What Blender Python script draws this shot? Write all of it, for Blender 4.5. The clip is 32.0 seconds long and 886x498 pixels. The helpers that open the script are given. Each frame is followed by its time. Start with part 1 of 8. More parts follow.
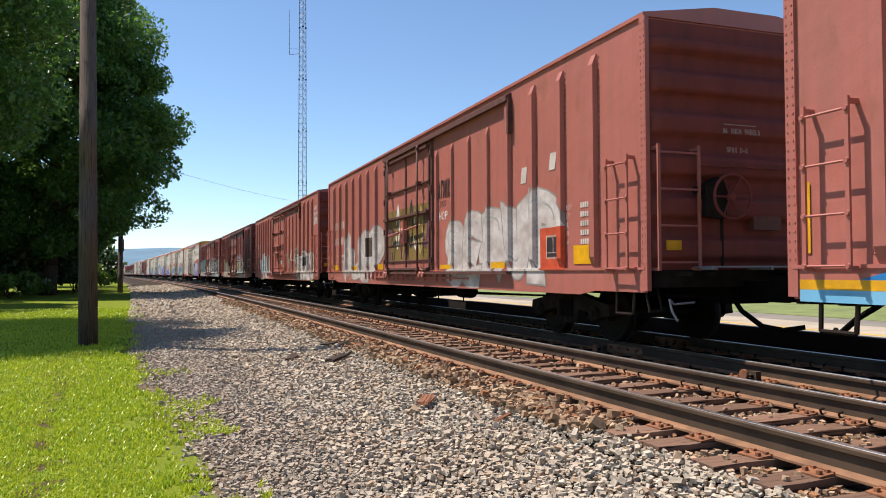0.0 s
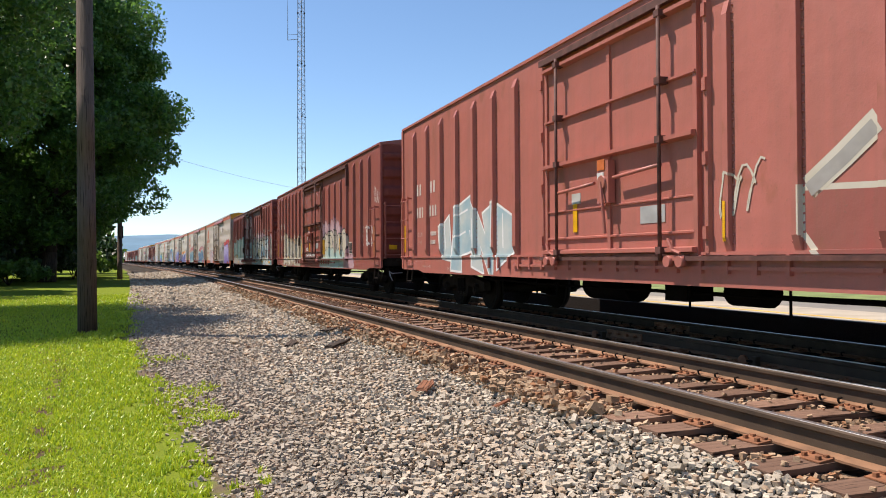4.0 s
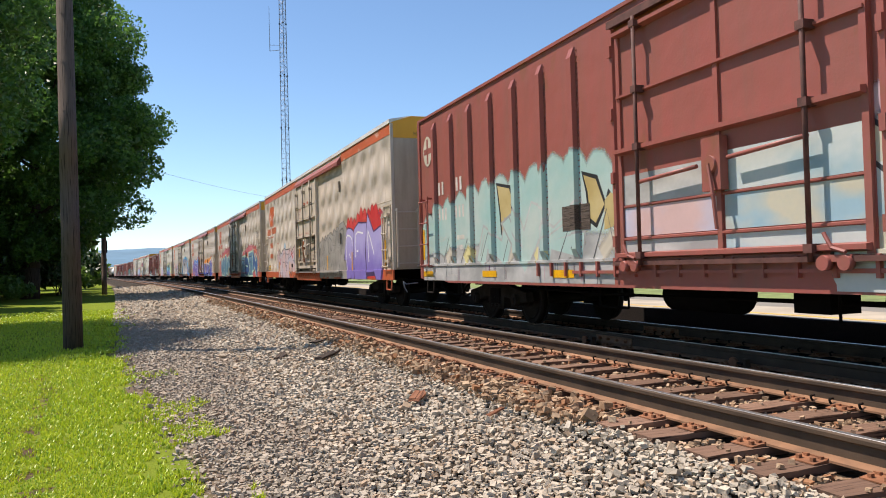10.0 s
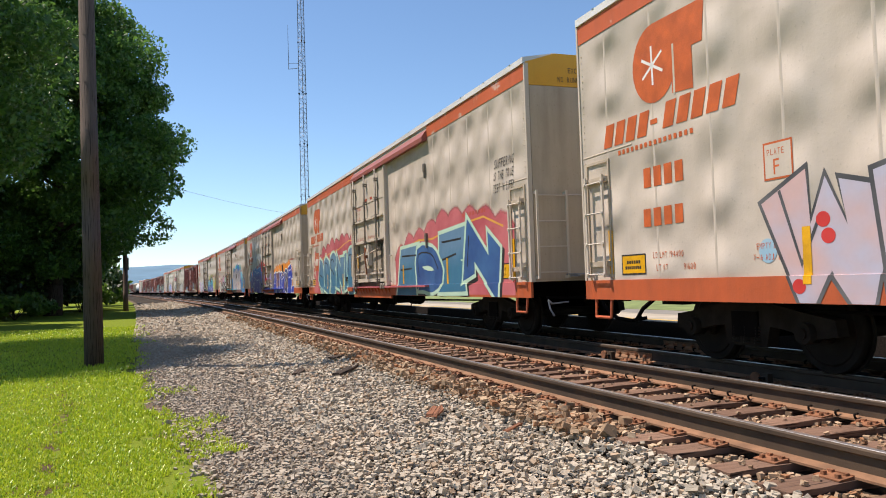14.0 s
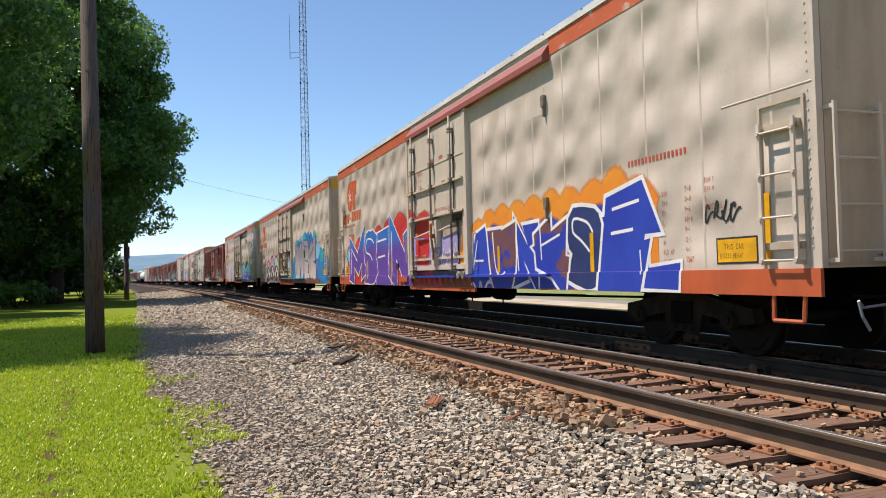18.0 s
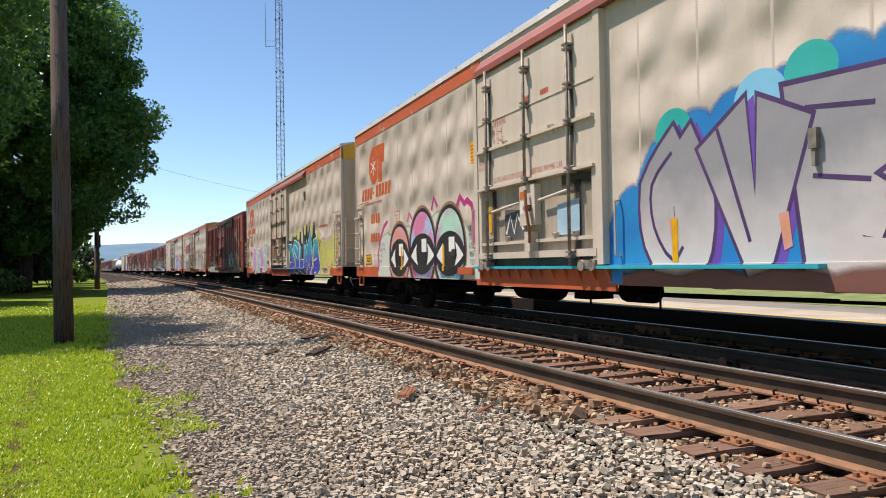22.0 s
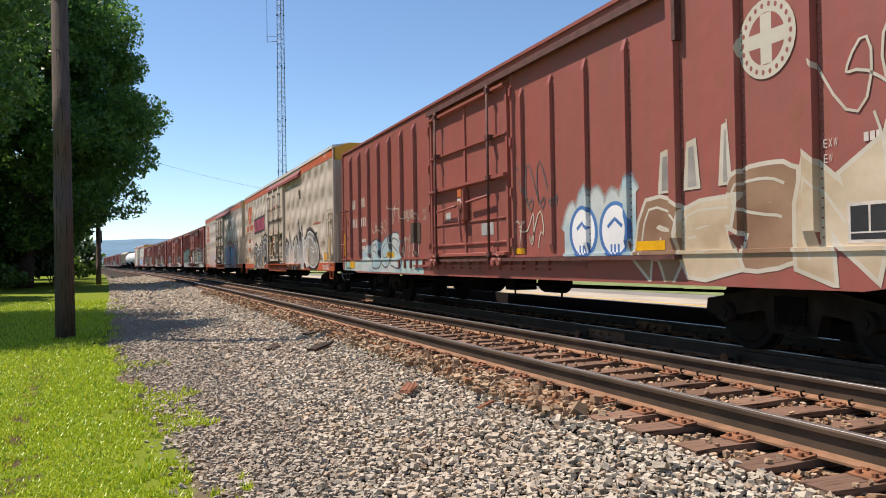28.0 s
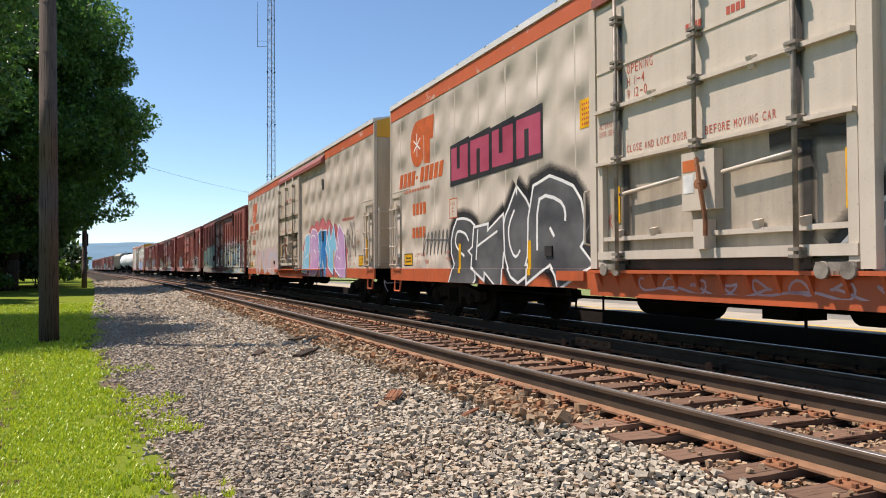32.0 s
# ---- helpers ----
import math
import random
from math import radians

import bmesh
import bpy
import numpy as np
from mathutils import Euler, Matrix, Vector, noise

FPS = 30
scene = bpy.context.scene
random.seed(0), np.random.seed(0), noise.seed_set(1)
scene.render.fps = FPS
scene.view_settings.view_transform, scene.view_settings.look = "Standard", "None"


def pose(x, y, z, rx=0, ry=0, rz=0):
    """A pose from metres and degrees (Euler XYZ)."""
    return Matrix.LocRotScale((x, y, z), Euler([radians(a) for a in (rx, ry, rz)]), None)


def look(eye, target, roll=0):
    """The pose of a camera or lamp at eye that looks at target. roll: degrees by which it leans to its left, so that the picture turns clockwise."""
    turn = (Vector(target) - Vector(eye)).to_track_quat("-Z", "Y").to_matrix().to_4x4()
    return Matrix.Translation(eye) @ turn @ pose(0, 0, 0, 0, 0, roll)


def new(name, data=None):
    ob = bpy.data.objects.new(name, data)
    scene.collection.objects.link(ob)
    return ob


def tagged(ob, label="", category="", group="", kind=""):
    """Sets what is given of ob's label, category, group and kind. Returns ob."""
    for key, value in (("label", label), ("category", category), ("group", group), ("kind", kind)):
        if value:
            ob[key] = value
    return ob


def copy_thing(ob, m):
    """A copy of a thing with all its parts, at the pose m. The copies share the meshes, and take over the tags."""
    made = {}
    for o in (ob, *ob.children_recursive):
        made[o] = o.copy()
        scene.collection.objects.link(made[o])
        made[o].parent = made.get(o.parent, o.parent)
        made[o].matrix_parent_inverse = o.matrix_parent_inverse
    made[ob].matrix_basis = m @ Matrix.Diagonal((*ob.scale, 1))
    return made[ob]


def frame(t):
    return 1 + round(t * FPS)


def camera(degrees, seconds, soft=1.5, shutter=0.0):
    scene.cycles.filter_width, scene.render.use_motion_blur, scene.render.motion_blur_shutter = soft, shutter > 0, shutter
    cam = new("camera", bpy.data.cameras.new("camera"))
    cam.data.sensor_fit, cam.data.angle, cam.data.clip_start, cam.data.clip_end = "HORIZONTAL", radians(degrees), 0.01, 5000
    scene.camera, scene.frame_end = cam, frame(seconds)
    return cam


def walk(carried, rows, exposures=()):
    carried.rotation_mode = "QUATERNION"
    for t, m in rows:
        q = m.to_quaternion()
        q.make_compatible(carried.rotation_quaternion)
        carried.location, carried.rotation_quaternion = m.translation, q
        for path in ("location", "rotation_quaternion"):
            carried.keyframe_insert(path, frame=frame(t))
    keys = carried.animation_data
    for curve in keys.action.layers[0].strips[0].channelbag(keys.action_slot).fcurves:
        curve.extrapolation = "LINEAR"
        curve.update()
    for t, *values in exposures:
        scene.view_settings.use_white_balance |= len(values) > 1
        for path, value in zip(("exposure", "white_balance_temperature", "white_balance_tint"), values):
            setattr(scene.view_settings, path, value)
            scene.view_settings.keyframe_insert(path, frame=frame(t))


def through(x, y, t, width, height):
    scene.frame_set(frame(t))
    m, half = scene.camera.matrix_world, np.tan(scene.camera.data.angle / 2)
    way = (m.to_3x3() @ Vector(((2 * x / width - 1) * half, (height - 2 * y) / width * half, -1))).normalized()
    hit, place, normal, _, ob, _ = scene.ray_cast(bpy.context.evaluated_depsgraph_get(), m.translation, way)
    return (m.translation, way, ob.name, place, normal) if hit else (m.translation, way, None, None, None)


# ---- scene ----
cam = camera(60.0, 32.0, soft=1.0)


def aimed(x, y, z, yaw, pitch, roll):
    """A pose at x, y, z that looks yaw degrees left of +y and pitch degrees up."""
    a, b = radians(yaw), radians(pitch)
    eye = Vector((x, y, z))
    return look(eye, eye + Vector((-math.sin(a) * math.cos(b), math.cos(a) * math.cos(b), math.sin(b))), roll)


walk(cam, [(t, aimed(*row)) for t, *row in (
    # seconds, x, y, z, yaw, pitch, roll
    (0.0, -0.014, -0.020, 1.040, -20.97, 1.74, -0.23),
    (0.5, -0.009, -0.013, 1.041, -20.87, 1.50, -0.35),
    (1.0, -0.015, -0.011, 1.033, -20.83, 1.20, -0.33),
    (1.5, -0.001, 0.001, 1.037, -20.89, 1.01, -0.41),
    (2.0, -0.005, 0.002, 1.034, -20.91, 0.90, -0.39),
    (2.5, -0.007, 0.008, 1.034, -20.96, 0.88, -0.30),
    (3.0, -0.007, -0.006, 1.040, -20.97, 0.77, -0.24),
    (3.5, 0.001, 0.002, 1.036, -20.97, 0.76, -0.31),
    (5.5, -0.003, -0.004, 1.044, -21.18, 0.51, -0.12),
    (6.0, 0.000, -0.000, 1.042, -21.28, 0.52, -0.05),
    (6.5, -0.006, -0.009, 1.038, -21.40, 0.59, -0.19),
    (7.0, -0.000, -0.005, 1.041, -21.41, 0.53, -0.19),
    (7.5, 0.001, -0.009, 1.038, -21.23, 0.57, -0.25),
    (8.0, -0.003, -0.005, 1.037, -21.27, 0.55, -0.25),
    (8.5, -0.002, -0.006, 1.034, -21.32, 0.55, -0.36),
    (9.0, -0.012, -0.016, 1.042, -22.73, 0.70, -0.99),
    (9.5, -0.016, 0.007, 1.055, -23.06, 2.06, -1.78),
    (10.0, -0.019, 0.027, 1.054, -22.02, 1.27, -1.56),
    (10.5, -0.027, 0.015, 1.048, -21.90, 0.94, -0.97),
    (11.0, -0.016, 0.021, 1.043, -21.66, 1.00, -1.39),
    (11.5, -0.016, -0.015, 1.043, -21.25, 1.37, -2.38),
    (12.0, 0.003, 0.020, 1.037, -20.20, 1.02, -1.78),
    (12.5, -0.006, 0.028, 1.047, -20.22, 2.33, -1.93),
    (13.0, -0.011, 0.044, 1.048, -20.39, 2.10, -2.06),
    (13.5, -0.005, 0.050, 1.048, -20.62, 2.27, -2.08),
    (14.0, 0.002, 0.037, 1.046, -20.68, 2.46, -1.83),
    (14.5, 0.003, 0.021, 1.050, -20.67, 2.51, -2.00),
    (16.5, -0.018, 0.014, 1.047, -20.68, 1.86, -1.54),
    (17.0, -0.006, 0.024, 1.047, -20.60, 1.78, -1.29),
    (17.5, -0.011, 0.011, 1.052, -20.59, 1.72, -1.21),
    (18.0, -0.007, 0.011, 1.047, -20.61, 1.76, -1.48),
    (18.5, 0.000, 0.014, 1.043, -20.85, 1.76, -1.71),
    (19.0, -0.004, 0.009, 1.048, -21.08, 1.75, -1.63),
    (19.5, -0.001, 0.012, 1.046, -21.47, 1.68, -1.59),
    (20.0, -0.004, 0.005, 1.042, -21.58, 1.68, -1.30),
    (20.5, -0.005, -0.006, 1.044, -21.45, 1.64, -1.40),
    (21.0, 0.003, -0.003, 1.043, -21.51, 1.35, -1.40),
    (21.5, 0.002, 0.002, 1.041, -21.88, 1.13, -1.16),
    (22.0, 0.014, 0.023, 1.039, -22.42, 1.12, -0.98),
    (22.5, 0.002, -0.003, 1.045, -22.39, 1.11, -0.84),
    (23.0, 0.001, -0.004, 1.045, -22.34, 0.98, -0.92),
    (23.5, -0.000, -0.006, 1.044, -22.06, 0.84, -1.23),
    (24.0, 0.009, -0.001, 1.039, -22.06, 0.79, -1.30),
    (24.5, 0.000, -0.013, 1.046, -22.08, 0.75, -1.46),
    (25.0, 0.008, -0.012, 1.043, -22.11, 0.70, -1.34),
    (25.5, 0.002, -0.018, 1.043, -21.99, 0.67, -0.90),
    (27.5, 0.021, 0.023, 1.042, -22.02, 0.79, -0.87),
    (28.0, 0.016, 0.033, 1.035, -22.32, 0.82, -0.90),
    (28.5, 0.026, 0.035, 1.037, -22.41, 0.84, -0.81),
    (29.0, 0.024, 0.032, 1.036, -22.57, 0.87, -0.63),
    (29.5, 0.014, 0.013, 1.038, -22.61, 0.83, -0.49),
    (30.0, 0.023, 0.010, 1.040, -22.66, 0.80, -0.86),
    (30.5, 0.032, 0.009, 1.042, -22.61, 0.88, -0.92),
    (31.0, 0.027, -0.002, 1.047, -22.72, 0.94, -0.99),
    (31.5, 0.051, 0.036, 1.035, -22.87, 1.06, -0.55),
    (32.0, 0.034, 0.023, 1.038, -23.17, 1.31, -0.32),
)], ((0.0, 0.53), (3.0, 0.56), (12.0, 0.57), (13.5, 0.50), (32.0, 0.47)))

# ---- world, sun, exposure ----
SUN = Vector((-1.0, 0.9, 2.4)).normalized()
world = bpy.data.worlds.new("sky")
world.use_nodes = True
scene.world = world
sky = world.node_tree.nodes.new("ShaderNodeTexSky")
sky.sky_type, sky.sun_disc = "NISHITA", False
sky.sun_elevation, sky.sun_rotation = math.asin(SUN.z), math.atan2(SUN.x, SUN.y)
sky.altitude, sky.air_density, sky.dust_density, sky.ozone_density = 1200, 1.0, 0.0, 2.0
tint = world.node_tree.nodes.new("ShaderNodeMix")
tint.data_type, tint.blend_type = "RGBA", "MULTIPLY"
tint.inputs[0].default_value, tint.inputs[7].default_value = 1.0, (0.94, 1.0, 1.04, 1)
world.node_tree.links.new(sky.outputs[0], tint.inputs[6])
world.node_tree.links.new(tint.outputs[2], world.node_tree.nodes["Background"].inputs[0])
world.node_tree.nodes["Background"].inputs[1].default_value = 0.111
sun = new("sun", bpy.data.lights.new("sun", "SUN"))
sun.data.energy, sun.data.angle, sun.data.color = 5.0, radians(0.53), (1.0, 0.862, 0.765)
sun.matrix_world = look((0, 0, 60), Vector((0, 0, 60)) - SUN)


# ---- materials ----
class Nodes:
    """A short hand for node trees."""

    def __init__(self, name):
        self.material = bpy.data.materials.new(name)
        self.material.use_nodes = True
        self.tree = self.material.node_tree
        self.shader = self.tree.nodes["Principled BSDF"]

    def add(self, kind, **values):
        n = self.tree.nodes.new("ShaderNode" + kind)
        for key, value in values.items():
            if key in ("operation", "blend_type", "data_type", "musgrave_type", "feature", "wave_type", "bands_direction", "interpolation_type"):
                setattr(n, key, value)
        return n

    def link(self, a, b):
        self.tree.links.new(a, b)

    def coords(self, scale=(1, 1, 1), out="Object"):
        c, m = self.add("TexCoord"), self.add("Mapping")
        m.inputs["Scale"].default_value = scale
        self.link(c.outputs[out], m.inputs[0])
        return m.outputs[0]

    def noise(self, scale, detail=4.0, stretch=(1, 1, 1), rough=0.55, out="Object"):
        n = self.add("TexNoise")
        n.inputs["Scale"].default_value, n.inputs["Detail"].default_value, n.inputs["Roughness"].default_value = scale, detail, rough
        self.link(self.coords(stretch, out), n.inputs["Vector"])
        return n.outputs["Fac"]

    def ramp(self, fac, stops):
        r = self.add("ValToRGB")
        e = r.color_ramp.elements
        while len(e) < len(stops):
            e.new(0.5)
        for el, (p, c) in zip(e, stops):
            el.position, el.color = p, (*c, 1) if len(c) == 3 else c
        self.link(fac, r.inputs[0])
        return r.outputs[0]

    def mix(self, fac, a, b, blend="MIX"):
        m = self.add("Mix", data_type="RGBA", blend_type=blend)
        for socket, value in ((m.inputs[0], fac), (m.inputs[6], a), (m.inputs[7], b)):
            if hasattr(value, "is_output"):
                self.link(value, socket)
            else:
                socket.default_value = (*value, 1) if isinstance(value, tuple) else value
        return m.outputs[2]

    def math(self, operation, a, b=0.0):
        m = self.add("Math", operation=operation)
        for socket, value in ((m.inputs[0], a), (m.inputs[1], b)):
            if hasattr(value, "is_output"):
                self.link(value, socket)
            else:
                socket.default_value = value
        return m.outputs[0]

    def bump(self, height, distance, strength=1.0, then=None):
        b = self.add("Bump")
        b.inputs["Strength"].default_value, b.inputs["Distance"].default_value = strength, distance
        self.link(height, b.inputs["Height"])
        if then:
            self.link(then, b.inputs["Normal"])
        return b.outputs[0]

    def done(self, colour, rough=0.6, metal=0.0, normal=None, spec=0.5):
        s = self.shader
        for key, value in (("Base Color", colour), ("Roughness", rough), ("Metallic", metal), ("Normal", normal), ("Specular IOR Level", spec)):
            if value is None:
                continue
            if hasattr(value, "is_output"):
                self.link(value, s.inputs[key])
            else:
                s.inputs[key].default_value = (*value, 1) if isinstance(value, tuple) else value
        return self.material


def shade(c, f):
    return tuple(min(1, v * f) for v in c)


def plain(name, c, rough=0.6, metal=0.0, scale=5.0, vary=0.25, grain=60.0, relief=0.002, out="Object", spec=0.5):
    """Paint, steel or stone with blotches at two scales and a fine relief."""
    n = Nodes(name)
    big, small = n.noise(scale, 5, out=out), n.noise(grain, 3, out=out)
    col = n.mix(n.ramp(big, [(0.35, (0, 0, 0)), (0.7, (1, 1, 1))]), shade(c, 1 - vary), shade(c, 1 + vary * 0.6))
    col = n.mix(n.math("MULTIPLY", small, 0.35), col, shade(c, 0.55))
    return n.done(col, rough, metal, n.bump(small, relief), spec)


def painted(name, c, dirt=(0.16, 0.10, 0.07), streak=0.5, rough=0.5, quilt=False, rust=0.0, chip=None, grime=0.0, spec=0.5):
    """Weathered paint on sheet steel with vertical streaks; quilt gives the dished panels of an insulated side."""
    n = Nodes(name)
    run = n.noise(1.0, 6, (6.0, 6.0, 0.35))
    blot = n.noise(0.7, 6)
    fine = n.noise(28.0, 4)
    col = n.mix(n.ramp(run, [(0.42, (0, 0, 0)), (0.75, (1, 1, 1))]), c, tuple(a * (1 - streak * 0.45) + b * streak * 0.45 for a, b in zip(c, dirt)))
    col = n.mix(n.ramp(blot, [(0.5, (0, 0, 0)), (0.72, (0.35, 0.35, 0.35))]), col, shade(c, 1.25))
    col = n.mix(n.ramp(fine, [(0.62, (0, 0, 0)), (0.75, (0.4, 0.4, 0.4))]), col, dirt)
    if rust:
        spots = n.ramp(n.noise(2.2, 8, (1, 1, 0.6)), [(0.62, (0, 0, 0)), (0.68, (rust, rust, rust))])
        col = n.mix(spots, col, (0.22, 0.09, 0.035))
    if chip:
        worn = n.ramp(n.noise(1.7, 7, (1, 1, 1.5), 0.62), [(0.60, (0, 0, 0)), (0.64, (0.8, 0.8, 0.8))])
        col = n.mix(worn, col, chip)
    if grime:
        film = n.ramp(n.noise(0.9, 7, (2.0, 2.0, 0.7), 0.65), [(0.35, (0, 0, 0)), (0.7, (grime, grime, grime))])
        col = n.mix(film, col, dirt)
    normal = n.bump(fine, 0.0015)
    if quilt:
        sep = n.add("SeparateXYZ")
        n.link(n.coords(), sep.inputs[0])
        wobble = n.noise(0.6, 2)
        a = n.math("COSINE", n.math("ADD", n.math("MULTIPLY", sep.outputs[1], 6.012), n.math("MULTIPLY", wobble, 1.2)))
        b = n.math("COSINE", n.math("ADD", n.math("MULTIPLY", sep.outputs[2], 7.6), n.math("MULTIPLY", wobble, 3.0)))
        soft = n.noise(1.1, 2)
        pillow = n.math("MULTIPLY", n.math("SUBTRACT", 1.0, a), n.math("SUBTRACT", 1.0, b))
        h = n.math("ADD", n.math("MULTIPLY", pillow, 0.32), n.math("MULTIPLY", soft, 1.1))
        normal = n.bump(h, 0.055, 1.0, normal)
    else:
        normal = n.bump(n.noise(1.6, 2), 0.02, 1.0, normal)
    return n.done(col, rough, 0.0, normal, spec)


RED = painted("oxide_red_paint", (0.415, 0.132, 0.102), streak=0.6, rust=0.35, grime=0.14)
RED_DULL = painted("maroon_paint", (0.305, 0.082, 0.065), streak=0.85, rust=0.45, grime=0.22)
# A darker red than the sides have, for the end walls.
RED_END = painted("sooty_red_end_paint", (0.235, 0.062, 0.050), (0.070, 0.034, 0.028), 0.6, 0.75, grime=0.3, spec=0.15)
CREAM = painted("cream_paint", (0.535, 0.465, 0.384), (0.30, 0.26, 0.20), 0.35, 0.42, quilt=True)
CREAM_FLAT = painted("cream_end_paint", (0.56, 0.490, 0.402), (0.28, 0.23, 0.17), 0.5, 0.5)
CREAM_END = painted("dusty_cream_end_paint", (0.50, 0.420, 0.320), (0.22, 0.16, 0.10), 0.7, 0.55, grime=0.35)
ORANGE = painted("orange_paint", (0.52, 0.105, 0.03), (0.16, 0.055, 0.03), 0.5, 0.5, grime=0.4)
CREAM_DIRTY = painted("greasy_cream_paint", (0.46, 0.395, 0.310), (0.12, 0.09, 0.065), 0.9, 0.5, rust=0.3, grime=0.55)
BAND = painted("chipped_orange_paint", (0.52, 0.115, 0.04), (0.2, 0.07, 0.03), 0.4, 0.5, chip=(0.58, 0.44, 0.36))
YELLOW = painted("yellow_paint", (0.72, 0.36, 0.02), (0.3, 0.16, 0.03), 0.3, 0.5)
STRIPE = plain("reflective_yellow", (0.80, 0.42, 0.01), 0.35)
ROOF = plain("white_roof_paint", (0.76, 0.76, 0.74), 0.45, 0.0, 1.2, 0.15)
LABEL_WHITE = plain("white_lettering", (0.62, 0.56, 0.50), 0.65)
LABEL_NOTICE = plain("orange_notice", (0.60, 0.15, 0.03), 0.6)
DOOR_STEEL = plain("rusty_door_steel", (0.12, 0.046, 0.036), 0.75, 0.0, 6.0, 0.5)
ROD = plain("greasy_rod_steel", (0.27, 0.235, 0.19), 0.55, 0.2, 8.0, 0.5)
# Underside steels darkened past plain grease, so their colour carries shade below the cars.
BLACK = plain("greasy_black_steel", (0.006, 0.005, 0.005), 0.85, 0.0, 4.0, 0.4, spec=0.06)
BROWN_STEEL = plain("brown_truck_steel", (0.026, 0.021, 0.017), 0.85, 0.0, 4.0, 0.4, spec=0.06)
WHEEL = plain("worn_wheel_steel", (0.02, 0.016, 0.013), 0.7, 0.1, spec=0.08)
DARK_GAP = plain("dark_gap", (0.015, 0.013, 0.012), 0.9)
WHITE = plain("white_paint", (0.75, 0.74, 0.70), 0.55)
CHALK = plain("faded_white_paint", (0.60, 0.50, 0.44), 0.7, vary=0.4)
BROWN_BOARD = plain("brown_board", (0.16, 0.065, 0.05), 0.8)
# Foot lighter, web darker: the rail head's shade is put into these rust tones.
RAIL_FOOT = plain("orange_rail_foot", (0.27, 0.142, 0.072), 0.85, 0.0, 4.0, 0.4, 120)
RAIL_SIDE = plain("rusted_rail_web", (0.075, 0.048, 0.027), 0.8, 0.1, 3.0, 0.35, 120)
RAIL_TOP = plain("polished_rail_head", (0.62, 0.60, 0.57), 0.38, 1.0, 2.0, 0.2, 200, 0.0003)
RUST = plain("orange_rust", (0.29, 0.122, 0.054), 0.85, 0.05, 9.0, 0.4, 150, 0.003)
MAST_STEEL = plain("dull_mast_steel", (0.17, 0.18, 0.20), 0.6, 0.2)
GREY_STEEL = plain("galvanised_lattice", (0.30, 0.33, 0.38), 0.5, 0.4)
CONCRETE = plain("pale_concrete", (0.44, 0.385, 0.29), 0.9, scale=0.8, grain=30)
ASPHALT = plain("grey_asphalt", (0.24, 0.22, 0.18), 0.9, scale=0.6, grain=40)
LINE_YELLOW = plain("yellow_road_paint", (0.72, 0.45, 0.06), 0.7)


def wood(name, dark, light, axis=2, rough=0.85, ring=30.0):
    """Weathered timber with its grain along one axis."""
    n = Nodes(name)
    stretch = [ring, ring, ring]
    stretch[axis] = 1.2
    grain = n.noise(1.0, 6, tuple(stretch))
    crack = n.ramp(n.noise(1.0, 3, tuple(v * 1.7 for v in stretch)), [(0.36, (1, 1, 1)), (0.44, (0, 0, 0))])
    tint = n.add("ObjectInfo").outputs["Random"]
    col = n.mix(grain, dark, light)
    col = n.mix(n.math("MULTIPLY", tint, 0.55), col, shade(dark, 0.7))
    col = n.mix(crack, col, shade(dark, 0.35))
    return n.done(col, rough, 0, n.bump(grain, 0.012), 0.2)


TIE = wood("creosoted_timber", (0.095, 0.058, 0.041), (0.36, 0.222, 0.15), 0)
POLE = wood("grey_pole_timber", (0.075, 0.055, 0.045), (0.24, 0.18, 0.145), 2, ring=40)
CHIP = wood("splintered_orange_wood", (0.20, 0.085, 0.045), (0.40, 0.19, 0.11), 1)
BARK = wood("tree_bark", (0.03, 0.022, 0.016), (0.10, 0.075, 0.055), 2, ring=14)


def stone_material(name, lo, hi, warm=(0.33, 0.22, 0.14)):
    n = Nodes(name)
    isle = n.add("NewGeometry").outputs["Random Per Island"]
    other = n.math("FRACT", n.math("MULTIPLY", isle, 37.7))
    col = n.mix(isle, lo, hi)
    col = n.mix(n.math("GREATER_THAN", other, 0.86), col, warm)
    col = n.mix(n.ramp(n.noise(0.8, 3), [(0.4, (0, 0, 0)), (0.75, (0.4, 0.4, 0.4))]), col, shade(warm, 1.1))
    grit = n.noise(90.0, 3)
    col = n.mix(n.math("MULTIPLY", grit, 0.4), col, shade(lo, 0.6))
    return n.done(col, 0.95, 0, n.bump(grit, 0.004), 0.1)


STONE = stone_material("ballast_stone", (0.38, 0.332, 0.256), (0.63, 0.56, 0.443), (0.42, 0.315, 0.215))
RUSTY_STONE = stone_material("rust_stained_ballast", (0.19, 0.128, 0.078), (0.60, 0.455, 0.30), (0.34, 0.175, 0.09))
# Near-black copy of the ballast; the train's shade is in its colour.
SHADE_STONE = stone_material("oil_stained_ballast", (0.005, 0.004, 0.0035), (0.022, 0.017, 0.014), (0.014, 0.01, 0.008))
PEBBLE = stone_material("fine_path_gravel", (0.32, 0.280, 0.216), (0.50, 0.44, 0.348), (0.37, 0.29, 0.215))


def leaf_material(name, lo, hi, through=0.35):
    n = Nodes(name)
    isle = n.add("NewGeometry").outputs["Random Per Island"]
    col = n.mix(isle, lo, hi)
    s = n.shader
    back = n.add("BsdfTranslucent")
    n.link(n.mix(0.5, col, shade(hi, 1.5)), back.inputs[0])
    m = n.add("MixShader")
    m.inputs[0].default_value = through
    n.done(col, 0.42)
    n.link(s.outputs[0], m.inputs[1])
    n.link(back.outputs[0], m.inputs[2])
    n.link(m.outputs[0], n.tree.nodes["Material Output"].inputs[0])
    return n.material


